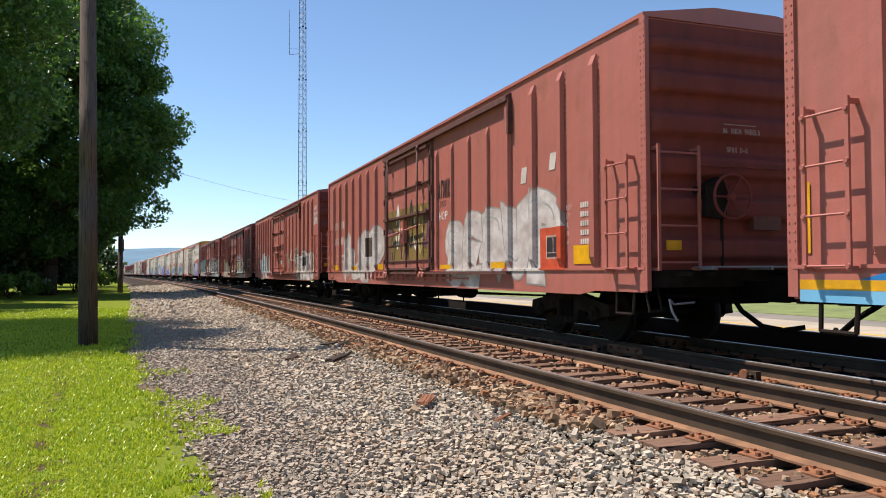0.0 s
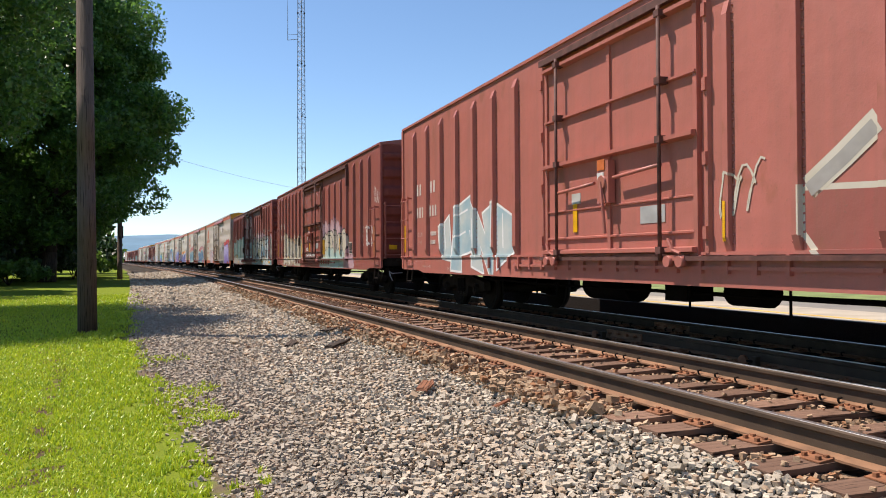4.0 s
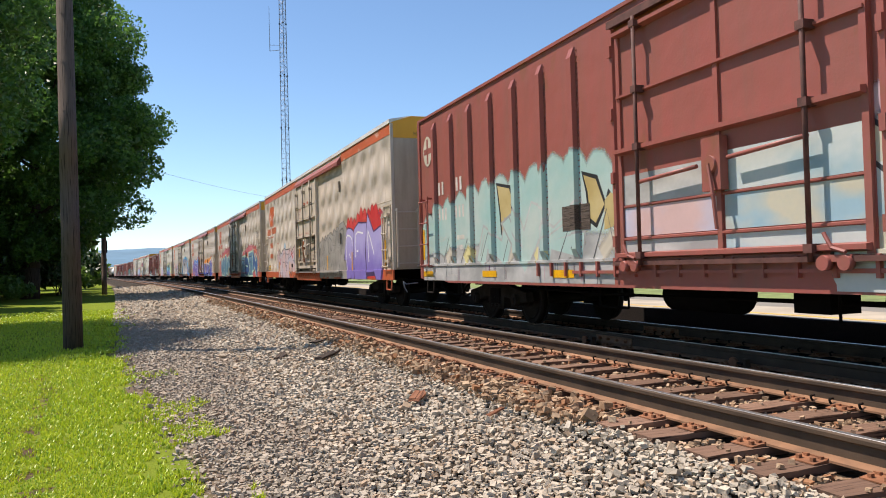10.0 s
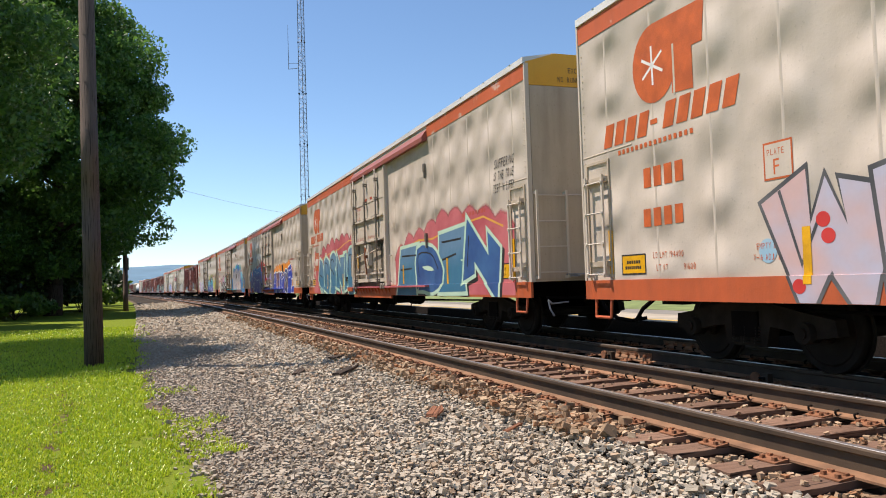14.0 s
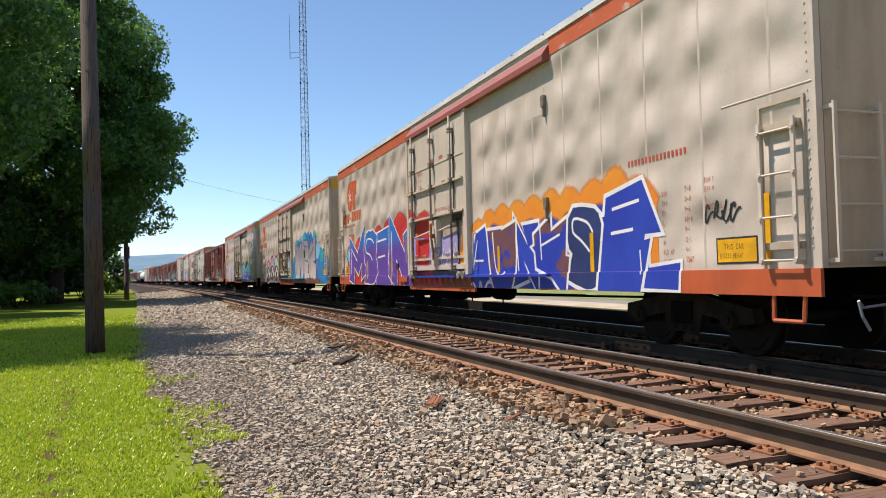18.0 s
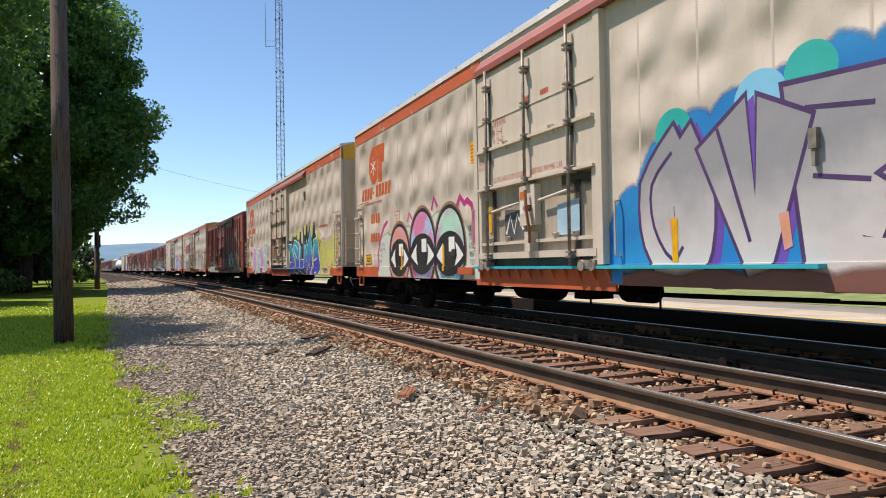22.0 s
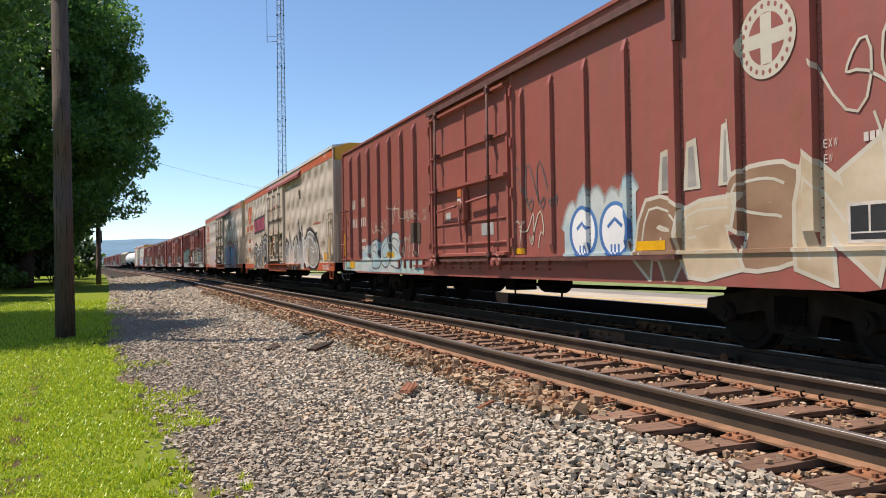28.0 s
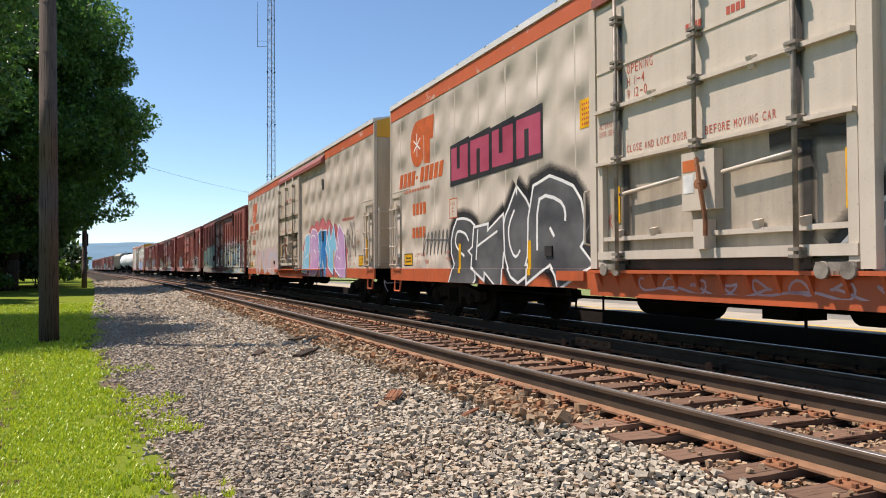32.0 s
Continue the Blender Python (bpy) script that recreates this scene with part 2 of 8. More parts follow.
LEAF = leaf_material("maple_leaves", (0.020, 0.066, 0.017), (0.110, 0.225, 0.036), 0.42)
# Darker copy of the leaf greens, with the trees' shade in its colour.
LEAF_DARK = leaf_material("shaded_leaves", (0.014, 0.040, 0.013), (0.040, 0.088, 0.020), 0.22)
LEAF_BRIGHT = leaf_material("bush_leaves", (0.045, 0.10, 0.016), (0.11, 0.20, 0.028))
GRASS = leaf_material("lawn_grass", (0.17, 0.33, 0.014), (0.56, 0.625, 0.04), 0.25)


def ground_material():
    """Gravel, worn earth and lawn, told apart by the distance from the track with ragged edges."""
    n = Nodes("ground_cover")
    sep = n.add("SeparateXYZ")
    n.link(n.coords(), sep.inputs[0])
    x, y = sep.outputs[0], sep.outputs[1]
    across = n.math("ADD", x, n.math("MULTIPLY", n.math("MULTIPLY", y, y), 0.0002025))
    ragged = n.math("ADD", n.math("MULTIPLY", n.noise(0.9, 6), 1.3), n.math("MULTIPLY", n.noise(5.0, 4), 0.5))
    edge = n.math("ADD", across, n.math("ADD", n.math("MULTIPLY", n.math("MINIMUM", y, 16.0), 0.06), ragged))
    grit = n.noise(22.0, 5, rough=0.7)
    # Gravel base kept near black: it holds the shade in gaps between stones.
    gravel = n.mix(grit, (0.008, 0.007, 0.006), (0.06, 0.051, 0.040))
    gravel = n.mix(n.ramp(n.noise(0.35, 4), [(0.4, (0, 0, 0)), (0.7, (0.4, 0.4, 0.4))]), gravel, (0.16, 0.13, 0.095))
    # Band of near-black under and behind the train, painting its shade on the ground.
    train_shade = n.ramp(n.math("ADD", n.math("MULTIPLY", n.math("SUBTRACT", across, 5.4), 1.0), n.math("MULTIPLY", n.noise(3.0, 3), 0.4)), [(0.25, (0, 0, 0)), (0.6, (1, 1, 1))])
    train_shade = n.math("MULTIPLY", train_shade, n.math("LESS_THAN", across, 13.2))
    gravel = n.mix(train_shade, gravel, (0.010, 0.008, 0.0065))
    earth = n.mix(n.noise(12.0, 5), (0.085, 0.062, 0.042), (0.21, 0.165, 0.115))
    turf = n.mix(n.noise(38.0, 7, rough=0.8), (0.06, 0.10, 0.012), (0.26, 0.315, 0.036))
    line = n.math("ABSOLUTE", n.math("ADD", n.math("ADD", across, 0.75), n.math("MULTIPLY", n.math("SUBTRACT", y, 6.0), 0.06)))
    worn = n.math("SUBTRACT", n.math("ADD", n.noise(2.6, 5, rough=0.65), n.math("MULTIPLY", n.math("SUBTRACT", 0.35, n.math("MINIMUM", line, 0.9)), 0.22)), 0.02)
    turf = n.mix(n.math("MULTIPLY", n.ramp(worn, [(0.56, (0, 0, 0)), (0.61, (1, 1, 1))]), n.math("LESS_THAN", y, 15.0)), turf, (0.095, 0.07, 0.042))
    col = n.mix(n.ramp(n.math("MULTIPLY", n.math("SUBTRACT", edge, 1.15), 1.0), [(0.62, (0, 0, 0)), (0.95, (1, 1, 1))]), earth, gravel)
    col = n.mix(n.ramp(n.math("MULTIPLY", n.math("SUBTRACT", edge, 0.9), 1.0), [(0.55, (1, 1, 1)), (0.72, (0, 0, 0))]), col, turf)
    return n.done(col, 1.0, 0, n.bump(grit, 0.02), 0.04)


GROUND = ground_material()
# Distance haze is mixed into the ridge's blue.
HAZE_HILL = plain("hazy_wooded_hill", (0.12, 0.22, 0.30), 1.0, scale=0.006, vary=0.25, grain=0.06, relief=0.1)


# ---- building blocks ----
def box(bm, x0, x1, y0, y1, z0, z1):
    v = [bm.verts.new((x, y, z)) for x in (x0, x1) for y in (y0, y1) for z in (z0, z1)]
    for f in ((0, 1, 3, 2), (4, 6, 7, 5), (0, 4, 5, 1), (2, 3, 7, 6), (0, 2, 6, 4), (1, 5, 7, 3)):
        bm.faces.new([v[i] for i in f])
    return bm


def prism(bm, outline, a, b, axis="y"):
    """An outline of points swept from a to b along an axis; for y the points are (x, z), for x (y, z), for z (x, y)."""
    put = {"y": lambda p, s: (p[0], s, p[1]), "x": lambda p, s: (s, p[0], p[1]), "z": lambda p, s: (p[0], p[1], s)}[axis]
    lo, hi = ([bm.verts.new(put(p, s)) for p in outline] for s in (a, b))
    n = len(outline)
    for i in range(n):
        bm.faces.new((lo[i], lo[(i + 1) % n], hi[(i + 1) % n], hi[i]))
    bm.faces.new(lo[::-1]), bm.faces.new(hi)
    return bm


def rod(bm, p, q, r, n=8, r2=None):
    """A round bar from p to q."""
    p, q = Vector(p), Vector(q)
    m = (q - p).to_track_quat("Z", "Y").to_matrix()
    rings = []
    for c, rr in ((p, r), (q, r if r2 is None else r2)):
        rings.append([bm.verts.new(c + m @ Vector((rr * math.cos(2 * math.pi * i / n), rr * math.sin(2 * math.pi * i / n), 0))) for i in range(n)])
    for i in range(n):
        f = bm.faces.new((rings[0][i], rings[0][(i + 1) % n], rings[1][(i + 1) % n], rings[1][i]))
        f.smooth = n > 6
    bm.faces.new(rings[0][::-1]), bm.faces.new(rings[1])
    return bm


def pipe(bm, points, r, n=6):
    for p, q in zip(points, points[1:]):
        rod(bm, p, q, r, n)
    return bm


def mesh_of(name, bm, material, tidy=True):
    me = bpy.data.meshes.new(name)
    if tidy:
        bmesh.ops.recalc_face_normals(bm, faces=bm.faces)
    bm.to_mesh(me)
    bm.free()
    me.materials.append(material)
    return me


def part(name, bm, material, parent, label="", tidy=True):
    """One mesh object under a thing or a part; bm may be a mesh that others share."""
    me = bm if isinstance(bm, bpy.types.Mesh) else mesh_of(name, bm, material, tidy)
    ob = new(name, me)
    ob.parent = parent
    if label:
        ob["label"] = label
    return ob


def thing(name, label, category, group="", kind="", at=None):
    ob = tagged(new(name), label, category, group, kind)
    ob.empty_display_size = 0.2
    if at is not None:
        ob.matrix_world = at
    return ob


def bulk(name, verts, faces, material, smooth=False):
    """A mesh from arrays of vertices and of equal-sided faces."""
    me = bpy.data.meshes.new(name)
    verts, faces = np.asarray(verts, np.float32), np.asarray(faces, np.int32)
    n, k = faces.shape
    me.vertices.add(len(verts)), me.loops.add(n * k), me.polygons.add(n)
    me.vertices.foreach_set("co", verts.ravel())
    me.loops.foreach_set("vertex_index", faces.ravel())
    me.polygons.foreach_set("loop_start", np.arange(n, dtype=np.int32) * k)
    me.polygons.foreach_set("use_smooth", np.full(n, smooth))
    me.update(calc_edges=True)
    me.materials.append(material)
    return me


# ---- the plan: two tracks that bend away to the left ----
BEND = 0.405e-3


def bend(y):
    """Sideways drift of both tracks; straight again past 140 m."""
    return -BEND * y * y / 2 if y < 140 else -BEND * 140 * (y - 70)


def spread(y):
    """How far the train's track draws off from the near one."""
    return 0.0285 * 70 * math.tanh(y / 70)


NEAR_RAILS = (3.885, 5.37)
TRAIN_RAILS = (6.295, 7.735)
TRAIN_MID = 7.0


def near_x(q, y):
    return q + bend(y)


def train_x(q, y):
    return q + bend(y) + spread(y)


def travelled(t):
    """Metres that the train has gone at t seconds, slowing from 7.7 to 7.0 m/s."""
    knots = ((0, 7.726), (4, 7.626), (8, 7.525), (12, 7.408), (16, 7.257), (20, 7.116), (24, 7.044), (28, 7.021), (32, 7.015))
    s = 0.0
    for (a, va), (b, vb) in zip(knots, knots[1:]):
        if t <= a:
            break
        u = min(t, b) - a
        s += va * u + (vb - va) / (b - a) * u * u / 2
    return s


def height(q):
    """The ground's height at the distance q from the plan's zero line."""
    table = ((-200, -0.36), (-4, -0.36), (-1.5, -0.38), (1.6, -0.39), (2.5, -0.34), (3.25, -0.252), (8.6, -0.252), (9.6, -0.42), (10.6, -0.45), (400, -0.45))
    for (a, za), (b, zb) in zip(table, table[1:]):
        if a <= q <= b:
            return za + (zb - za) * (q - a) / (b - a)
    return -0.45


def ground():
    across = [-900, -400, -150, -60, -30, -15, -8, -4, -2.5, -1.5, -0.5, 0.5, 1.6, 2.5, 2.9, 3.25, 4, 5, 6, 7, 8, 8.6, 9.1, 9.6, 10.6, 14, 25, 60, 150, 400, 900]
    along = [-150, -60, -30, -15, -8, -4, 0] + [2 * i for i in range(1, 20)] + [40 + 5 * i for i in range(1, 20)] + [145, 160, 180, 200, 240, 300, 380, 500, 700, 1000, 1500, 2500]
    verts, faces = [], []
    for y in along:
        for q in across:
            shift = bend(min(y, 500)) if abs(q) < 100 else 0
            verts.append((q + shift, y, height(q) + (0.03 * noise.noise((q * 0.6, y * 0.3, 0)) if abs(q) < 40 and y < 100 else 0)))
    w = len(across)
    for j in range(len(along) - 1):
        for i in range(w - 1):
            a = j * w + i
            faces.append((a, a + 1, a + 1 + w, a + w))
    tagged(new("ground", bulk("ground", verts, faces, GROUND, True)), "grey gravel track bed and path beside a bright green lawn", "ground", kind="structure")


ground()


# ---- tracks ----
RAIL_OUTLINE = ((-0.07, 0), (0.07, 0), (0.07, 0.012), (0.012, 0.03), (0.009, 0.125), (0.036, 0.14), (0.037, 0.165), (0.028, 0.176), (-0.028, 0.176), (-0.037, 0.165), (-0.036, 0.14), (-0.009, 0.125), (-0.012, 0.03), (-0.07, 0.012))
TIE_TOP = -0.186
STATIONS = [-40 + 2.0 * i for i in range(70)] + [100 + 10 * i for i in range(29)]


def rail(parent, q, where, label):
    """One rail swept along the track: the rusted body and the bright head on it."""
    for name, outline, material, tag in (("rail", RAIL_OUTLINE, RAIL_SIDE, label), ("rail_foot", ((-0.074, -0.002), (0.074, -0.002), (0.074, 0.013), (0.016, 0.032), (-0.016, 0.032), (-0.074, 0.013)), RAIL_FOOT, "orange rusty rail foot"), ("rail_head", ((-0.024, 0.1755), (0.024, 0.1755), (0.022, 0.1785), (-0.022, 0.1785)), RAIL_TOP, "bright worn running surface")):
        verts, faces, n = [], [], len(outline)
        for y in STATIONS:
            verts += [(where(q, y) + x, y, z - 0.1785) for x, z in outline]
        for j in range(len(STATIONS) - 1):
            for i in range(n):
                a, b = j * n + i, j * n + (i + 1) % n
                faces.append((a, b, b + n, a + n))
        part(name, bulk(name, verts, faces, material), None, parent, tag)


def tie_mesh(kind, long, material):
    bm = bmesh.new()
    r = random.Random(kind)
    box(bm, -long / 2, long / 2, -0.115, 0.115, -0.2, 0)
    bmesh.ops.subdivide_edges(bm, edges=[e for e in bm.edges if abs(e.verts[0].co.x - e.verts[1].co.x) > 1], cuts=9)
    for v in bm.verts:
        v.co += Vector((r.uniform(-0.02, 0.02), r.uniform(-0.008, 0.008), r.uniform(-0.008, 0.003)))
    return mesh_of("tie", bm, material)


def plate_mesh():
    bm = bmesh.new()
    prism(bm, ((-0.19, 0), (0.19, 0), (0.19, 0.008), (0.08, 0.02), (0.08, 0.028), (0.071, 0.028), (0.071, 0.012), (-0.071, 0.012), (-0.071, 0.028), (-0.08, 0.028), (-0.08, 0.02), (-0.19, 0.008)), -0.095, 0.095)
    for x in (-0.155, -0.092, 0.092, 0.155):
        for y in (-0.055, 0.05):
            box(bm, x - 0.012, x + 0.014, y - 0.013, y + 0.013, 0.01, 0.034)
    return mesh_of("tie_plate", bm, RUST)


def anchor_mesh():
    bm = bmesh.new()
    pts = [(-0.085, 0, 0.02), (-0.09, 0, 0.045), (-0.05, 0, 0.052)]
    pipe(bm, pts, 0.010, 5)
    pipe(bm, [(-0.085, 0, 0.02), (-0.04, 0, -0.014), (0.05, 0, -0.014), (0.09, 0, 0.01), (0.088, 0, 0.04)], 0.010, 5)
    return mesh_of("rail_anchor", bm, BROWN_STEEL)


def track(name, label, rails, where, pitch, start, count, far_end, offset, timber=TIE):
    top = tagged(new(name), label, "railway track", kind="structure")
    for q in rails:
        rail(top, q, where, "rusty steel rail with a bright head")
    mid, r = sum(rails) / 2, random.Random(name)
    ties, plate, anchor = [tie_mesh(i, 2.6, timber) for i in range(4)], plate_mesh(), anchor_mesh()
    for i in range(count):
        y = start + i * pitch + r.uniform(-0.03, 0.03)
        turn = -math.degrees(math.atan(-BEND * y + (0.0285 / math.cosh(y / 70) ** 2 if where is train_x else 0)))
        m = pose(where(mid, y) + r.uniform(-0.06, 0.06), y, TIE_TOP, 0, 0, turn + r.uniform(-1.2, 1.2))
        part("tie", ties[i % 4], None, top).matrix_basis = m
        if y < 30:
            for q in rails:
                part("tie_plate", plate, None, top).matrix_basis = pose(where(q, y), y, TIE_TOP + 0.001, 0, 0, turn)
                if q == rails[1] and (i + offset) % 3:
                    for s in (-0.14, 0.14):
                        part("rail_anchor", anchor, None, top).matrix_basis = pose(where(q, y + s), y + s, TIE_TOP + 0.012, 0, 0, turn)
    bm = bmesh.new()
    for k in range(1, 60):
        y = start - k * pitch
        box(bm, where(mid, y) - 1.3, where(mid, y) + 1.3, y - 0.115, y + 0.115, TIE_TOP - 0.1, TIE_TOP)
    y = start + count * pitch
    while y < far_end:
        box(bm, where(mid, y) - 1.3, where(mid, y) + 1.3, y - 0.115, y + 0.115, TIE_TOP - 0.1, TIE_TOP)
        y += pitch
    tagged(part("far_ties", bm, TIE, top, "dark timber ties far along the track"), kind="stuff")


track("track_1", "rusty railway track on weathered timber ties in grey ballast", NEAR_RAILS, near_x, 0.505, -2.0, 130, 160, 0)
# Ties below the train: timber blackened to carry the shade there.
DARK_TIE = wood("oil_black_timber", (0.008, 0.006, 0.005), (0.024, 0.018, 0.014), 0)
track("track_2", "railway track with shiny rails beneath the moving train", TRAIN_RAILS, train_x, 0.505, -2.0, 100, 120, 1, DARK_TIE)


# ---- freight cars ----
SIDE = 1.55


def shared(name, build, material, store={}):
    """A mesh that is built once and used by every car."""
    if name not in store:
        bm = bmesh.new()
        build(bm)
        store[name] = mesh_of(name, bm, material)
    return store[name]


def truck(car, y, tone):
    """A four-wheel truck: side frames, bolster, springs and two wheelsets."""
    def frame_build(bm):
        for x in (0.0,):
            prism(bm, ((-1.25, 0.40), (-1.22, 0.56), (-0.95, 0.60), (-0.62, 0.66), (-0.2, 0.74), (0.2, 0.74), (0.62, 0.66), (0.95, 0.60), (1.22, 0.56), (1.25, 0.40), (0.95, 0.36), (0.55, 0.44), (0.36, 0.46), (0.30, 0.24), (-0.30, 0.24), (-0.36, 0.46), (-0.55, 0.44), (-0.95, 0.36)), x - 0.07, x + 0.07, "x")

    def bolster(bm):
        prism(bm, ((-0.2, 0.34), (0.2, 0.34), (0.2, 0.62), (-0.2, 0.62)), -1.12, 1.12, "x")
        box(bm, -0.3, 0.3, -0.3, 0.3, 0.62, 0.80)
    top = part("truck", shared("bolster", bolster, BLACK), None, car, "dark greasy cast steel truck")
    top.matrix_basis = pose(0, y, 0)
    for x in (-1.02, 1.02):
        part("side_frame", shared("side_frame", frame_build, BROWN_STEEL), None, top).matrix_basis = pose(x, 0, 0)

    def springs(bm):
        for j in (-0.17, 0, 0.17):
            for k in range(6):
                rod(bm, (0, j, 0.27 + k * 0.033), (0, j, 0.29 + k * 0.033), 0.072, 10)
    for x in (-1.05, 1.05):
        tagged(part("spring_nest", shared("springs", springs, WHEEL), None, top), kind="stuff").matrix_basis = pose(x, 0, 0)

    def caps(bm):
        rod(bm, (-1.0, 0, 0.42), (-1.17, 0, 0.42), 0.11, 12)
        rod(bm, (-1.17, 0, 0.42), (-1.19, 0, 0.42), 0.06, 8)
    for j in (-0.88, 0.88):
        for turn in (0, 180):
            part("bearing_cap", shared("cap", caps, WHEEL), None, top).matrix_basis = pose(0, j, 0, 0, 0, turn)

    def wheels(bm):
        for x in (-1, 1):
            rod(bm, (x * 0.69, 0, 0), (x * 0.72, 0, 0), 0.447, 28)
            rod(bm, (x * 0.72, 0, 0), (x * 0.83, 0, 0), 0.421, 28, 0.415)
            rod(bm, (x * 0.83, 0, 0), (x * 0.835, 0, 0), 0.35, 20, 0.33)
            rod(bm, (x * 0.835, 0, 0), (x * 0.9, 0, 0), 0.12, 12)
            for k in range(3):
                a = 2 * math.pi * k / 3
                rod(bm, (x * 0.84, 0.08 * math.cos(a), 0.08 * math.sin(a)), (x * 0.92, 0.08 * math.cos(a), 0.08 * math.sin(a)), 0.018, 6)
        rod(bm, (-1.1, 0, 0), (1.1, 0, 0), 0.08, 12)
    for j in (-0.88, 0.88):
        w = part("wheelset", shared("wheelset", wheels, WHEEL), None, top, "steel wheels on a turning axle")
        w.matrix_basis = pose(0, j, 0.42)
        WHEELSETS.append((w, j))


WHEELSETS = []


def coupler_build(bm, s, y):
    """Draft gear, coupler shank and knuckle at one end; s is the outward direction along y."""
    box(bm, -0.32, 0.32, min(y, y - s * 0.5), max(y, y - s * 0.5), 0.62, 1.0)
    box(bm, -0.11, 0.11, min(y, y + s * 0.55), max(y, y + s * 0.55), 0.72, 0.92)
    prism(bm, ((-0.17, y + s * 0.5), (0.12, y + s * 0.5), (0.2, y + s * 0.78), (0.08, y + s * 0.82), (0.02, y + s * 0.68), (-0.06, y + s * 0.68), (-0.14, y + s * 0.86), (-0.2, y + s * 0.76)), 0.66, 0.98, "z")
    pipe(bm, [(-0.35, y + s * 0.1, 0.72), (-0.42, y + s * 0.35, 0.55), (-0.36, y + s * 0.62, 0.38), (-0.22, y + s * 0.82, 0.34), (-0.05, y + s * 0.98, 0.38)], 0.032, 6)
    pipe(bm, [(-1.38, y + s * 0.16, 0.74), (-0.3, y + s * 0.18, 0.70), (-0.1, y + s * 0.42, 0.70)], 0.016, 5)


def underframe(car, half, bolster_at, drop=0.72):
    """Centre sill, brake gear, tanks and rods below the floor."""
    key = "%.2f" % half

    def sill(bm):
        box(bm, -0.25, 0.25, -half + 0.3, half - 0.3, 0.68, 1.02)
        for y in np.linspace(-half + 1.2, half - 1.2, 12):
            prism(bm, ((-1.5, 0.98), (1.5, 0.98), (1.5, 0.86), (0.3, 0.66), (-0.3, 0.66), (-1.5, 0.86)), y - 0.06, y + 0.06)
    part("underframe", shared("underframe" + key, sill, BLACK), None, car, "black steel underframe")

    def gear(bm):
        rod(bm, (-0.62, 1.0, 0.62), (-0.62, 2.2, 0.62), 0.23, 16)
        rod(bm, (-0.6, -1.6, 0.62), (-0.6, -1.0, 0.62), 0.17, 14)
        box(bm, -0.95, -0.55, -0.55, -0.1, 0.48, 0.86)
        pipe(bm, [(-1.0, -half + 2.2, 0.66), (-1.05, -3.0, 0.60), (-0.8, 0, 0.58), (-1.05, 3.4, 0.60), (-1.0, half - 2.2, 0.66)], 0.018, 5)
        rod(bm, (-0.5, -4.5, 0.60), (-0.7, 4.4, 0.56), 0.02, 5)
        for y in (-2.4, -0.8, 2.6, 3.3):
            rod(bm, (-1.1, y, 0.88), (-1.1, y, 0.42), 0.016, 5)
        for y in (-2.4, 2.6):
            rod(bm, (-1.1, y, 0.42), (-1.1, y + 0.75, 0.42), 0.016, 5)
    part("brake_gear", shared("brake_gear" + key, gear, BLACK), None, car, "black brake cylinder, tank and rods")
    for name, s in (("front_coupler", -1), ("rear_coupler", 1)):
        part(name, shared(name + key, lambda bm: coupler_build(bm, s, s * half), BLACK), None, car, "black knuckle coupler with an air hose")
    lever = shared("cut_lever" + key, lambda bm: pipe(bm, [(-1.0, -half - 0.2, 0.66), (-1.30, -half - 0.2, 0.64), (-1.38, -half - 0.22, 0.70), (-1.36, -half - 0.24, 0.56), (-1.30, -half - 0.26, 0.44)], 0.014, 6), GREY_STEEL)
    part("cut_lever", lever, None, car, "pale steel uncoupling lever")
    for y in (-bolster_at, bolster_at):
        truck(car, y, 0)


def ladder_build(bm, x, y0, y1, z0, z1, out=-0.09):
    for y in (y0, y1):
        box(bm, x + out - 0.012, x + out + 0.012, y - 0.022, y + 0.022, z0 - 0.04, z1 + 0.1)
        for z in (z0 - 0.02, z1 + 0.06):
            box(bm, x + out + 0.012, x, y - 0.02, y + 0.02, z - 0.02, z + 0.02)


def rung_build(bm, out, wide):
    """A round rung with a bolt head at each end."""
    x = -SIDE - out
    rod(bm, (x, -wide / 2 - 0.02, 0), (x, wide / 2 + 0.02, 0), 0.013, 6)
    for y in (-wide / 2, wide / 2):
        rod(bm, (x - 0.03, y, 0), (x + 0.01, y, 0), 0.024, 8)


def ladder(car, y, wide, z0, z1, material, label):
    """A corner ladder of two stiles and four rungs on the near side."""
    out = 0.085 if material is CREAM_FLAT else 0.115
    top = part("ladder", shared("stiles%.2f%.2f%.2f" % (wide, z0, z1) + material.name, lambda bm: ladder_build(bm, -SIDE, -wide / 2, wide / 2, z0, z1, -out), material), None, car, label)
    top.matrix_basis = pose(0, y, 0)
    rung = shared("rung%.2f" % wide + material.name, lambda bm: rung_build(bm, out, wide), material)
    for k in range(4):
        part("rung", rung, None, top).matrix_basis = pose(0, 0, z0 + (z1 - z0) * k / 3)


def stirrup_build(bm, y):
    pipe(bm, [(-1.53, y - 0.2, 0.82), (-1.55, y - 0.19, 0.50), (-1.55, y + 0.19, 0.50), (-1.53, y + 0.2, 0.82)], 0.022, 6)


RED_HALF = 9.72
RED_DOOR = (-1.62, 1.98)
RED_TOP = 4.20
POST_BIG = [-5.77 - 0.93 * i for i in range(4)] + [3.1 + 0.94 * i for i in range(7)]
POST_SMALL = [-2.05, -2.98, -3.91, -4.84]


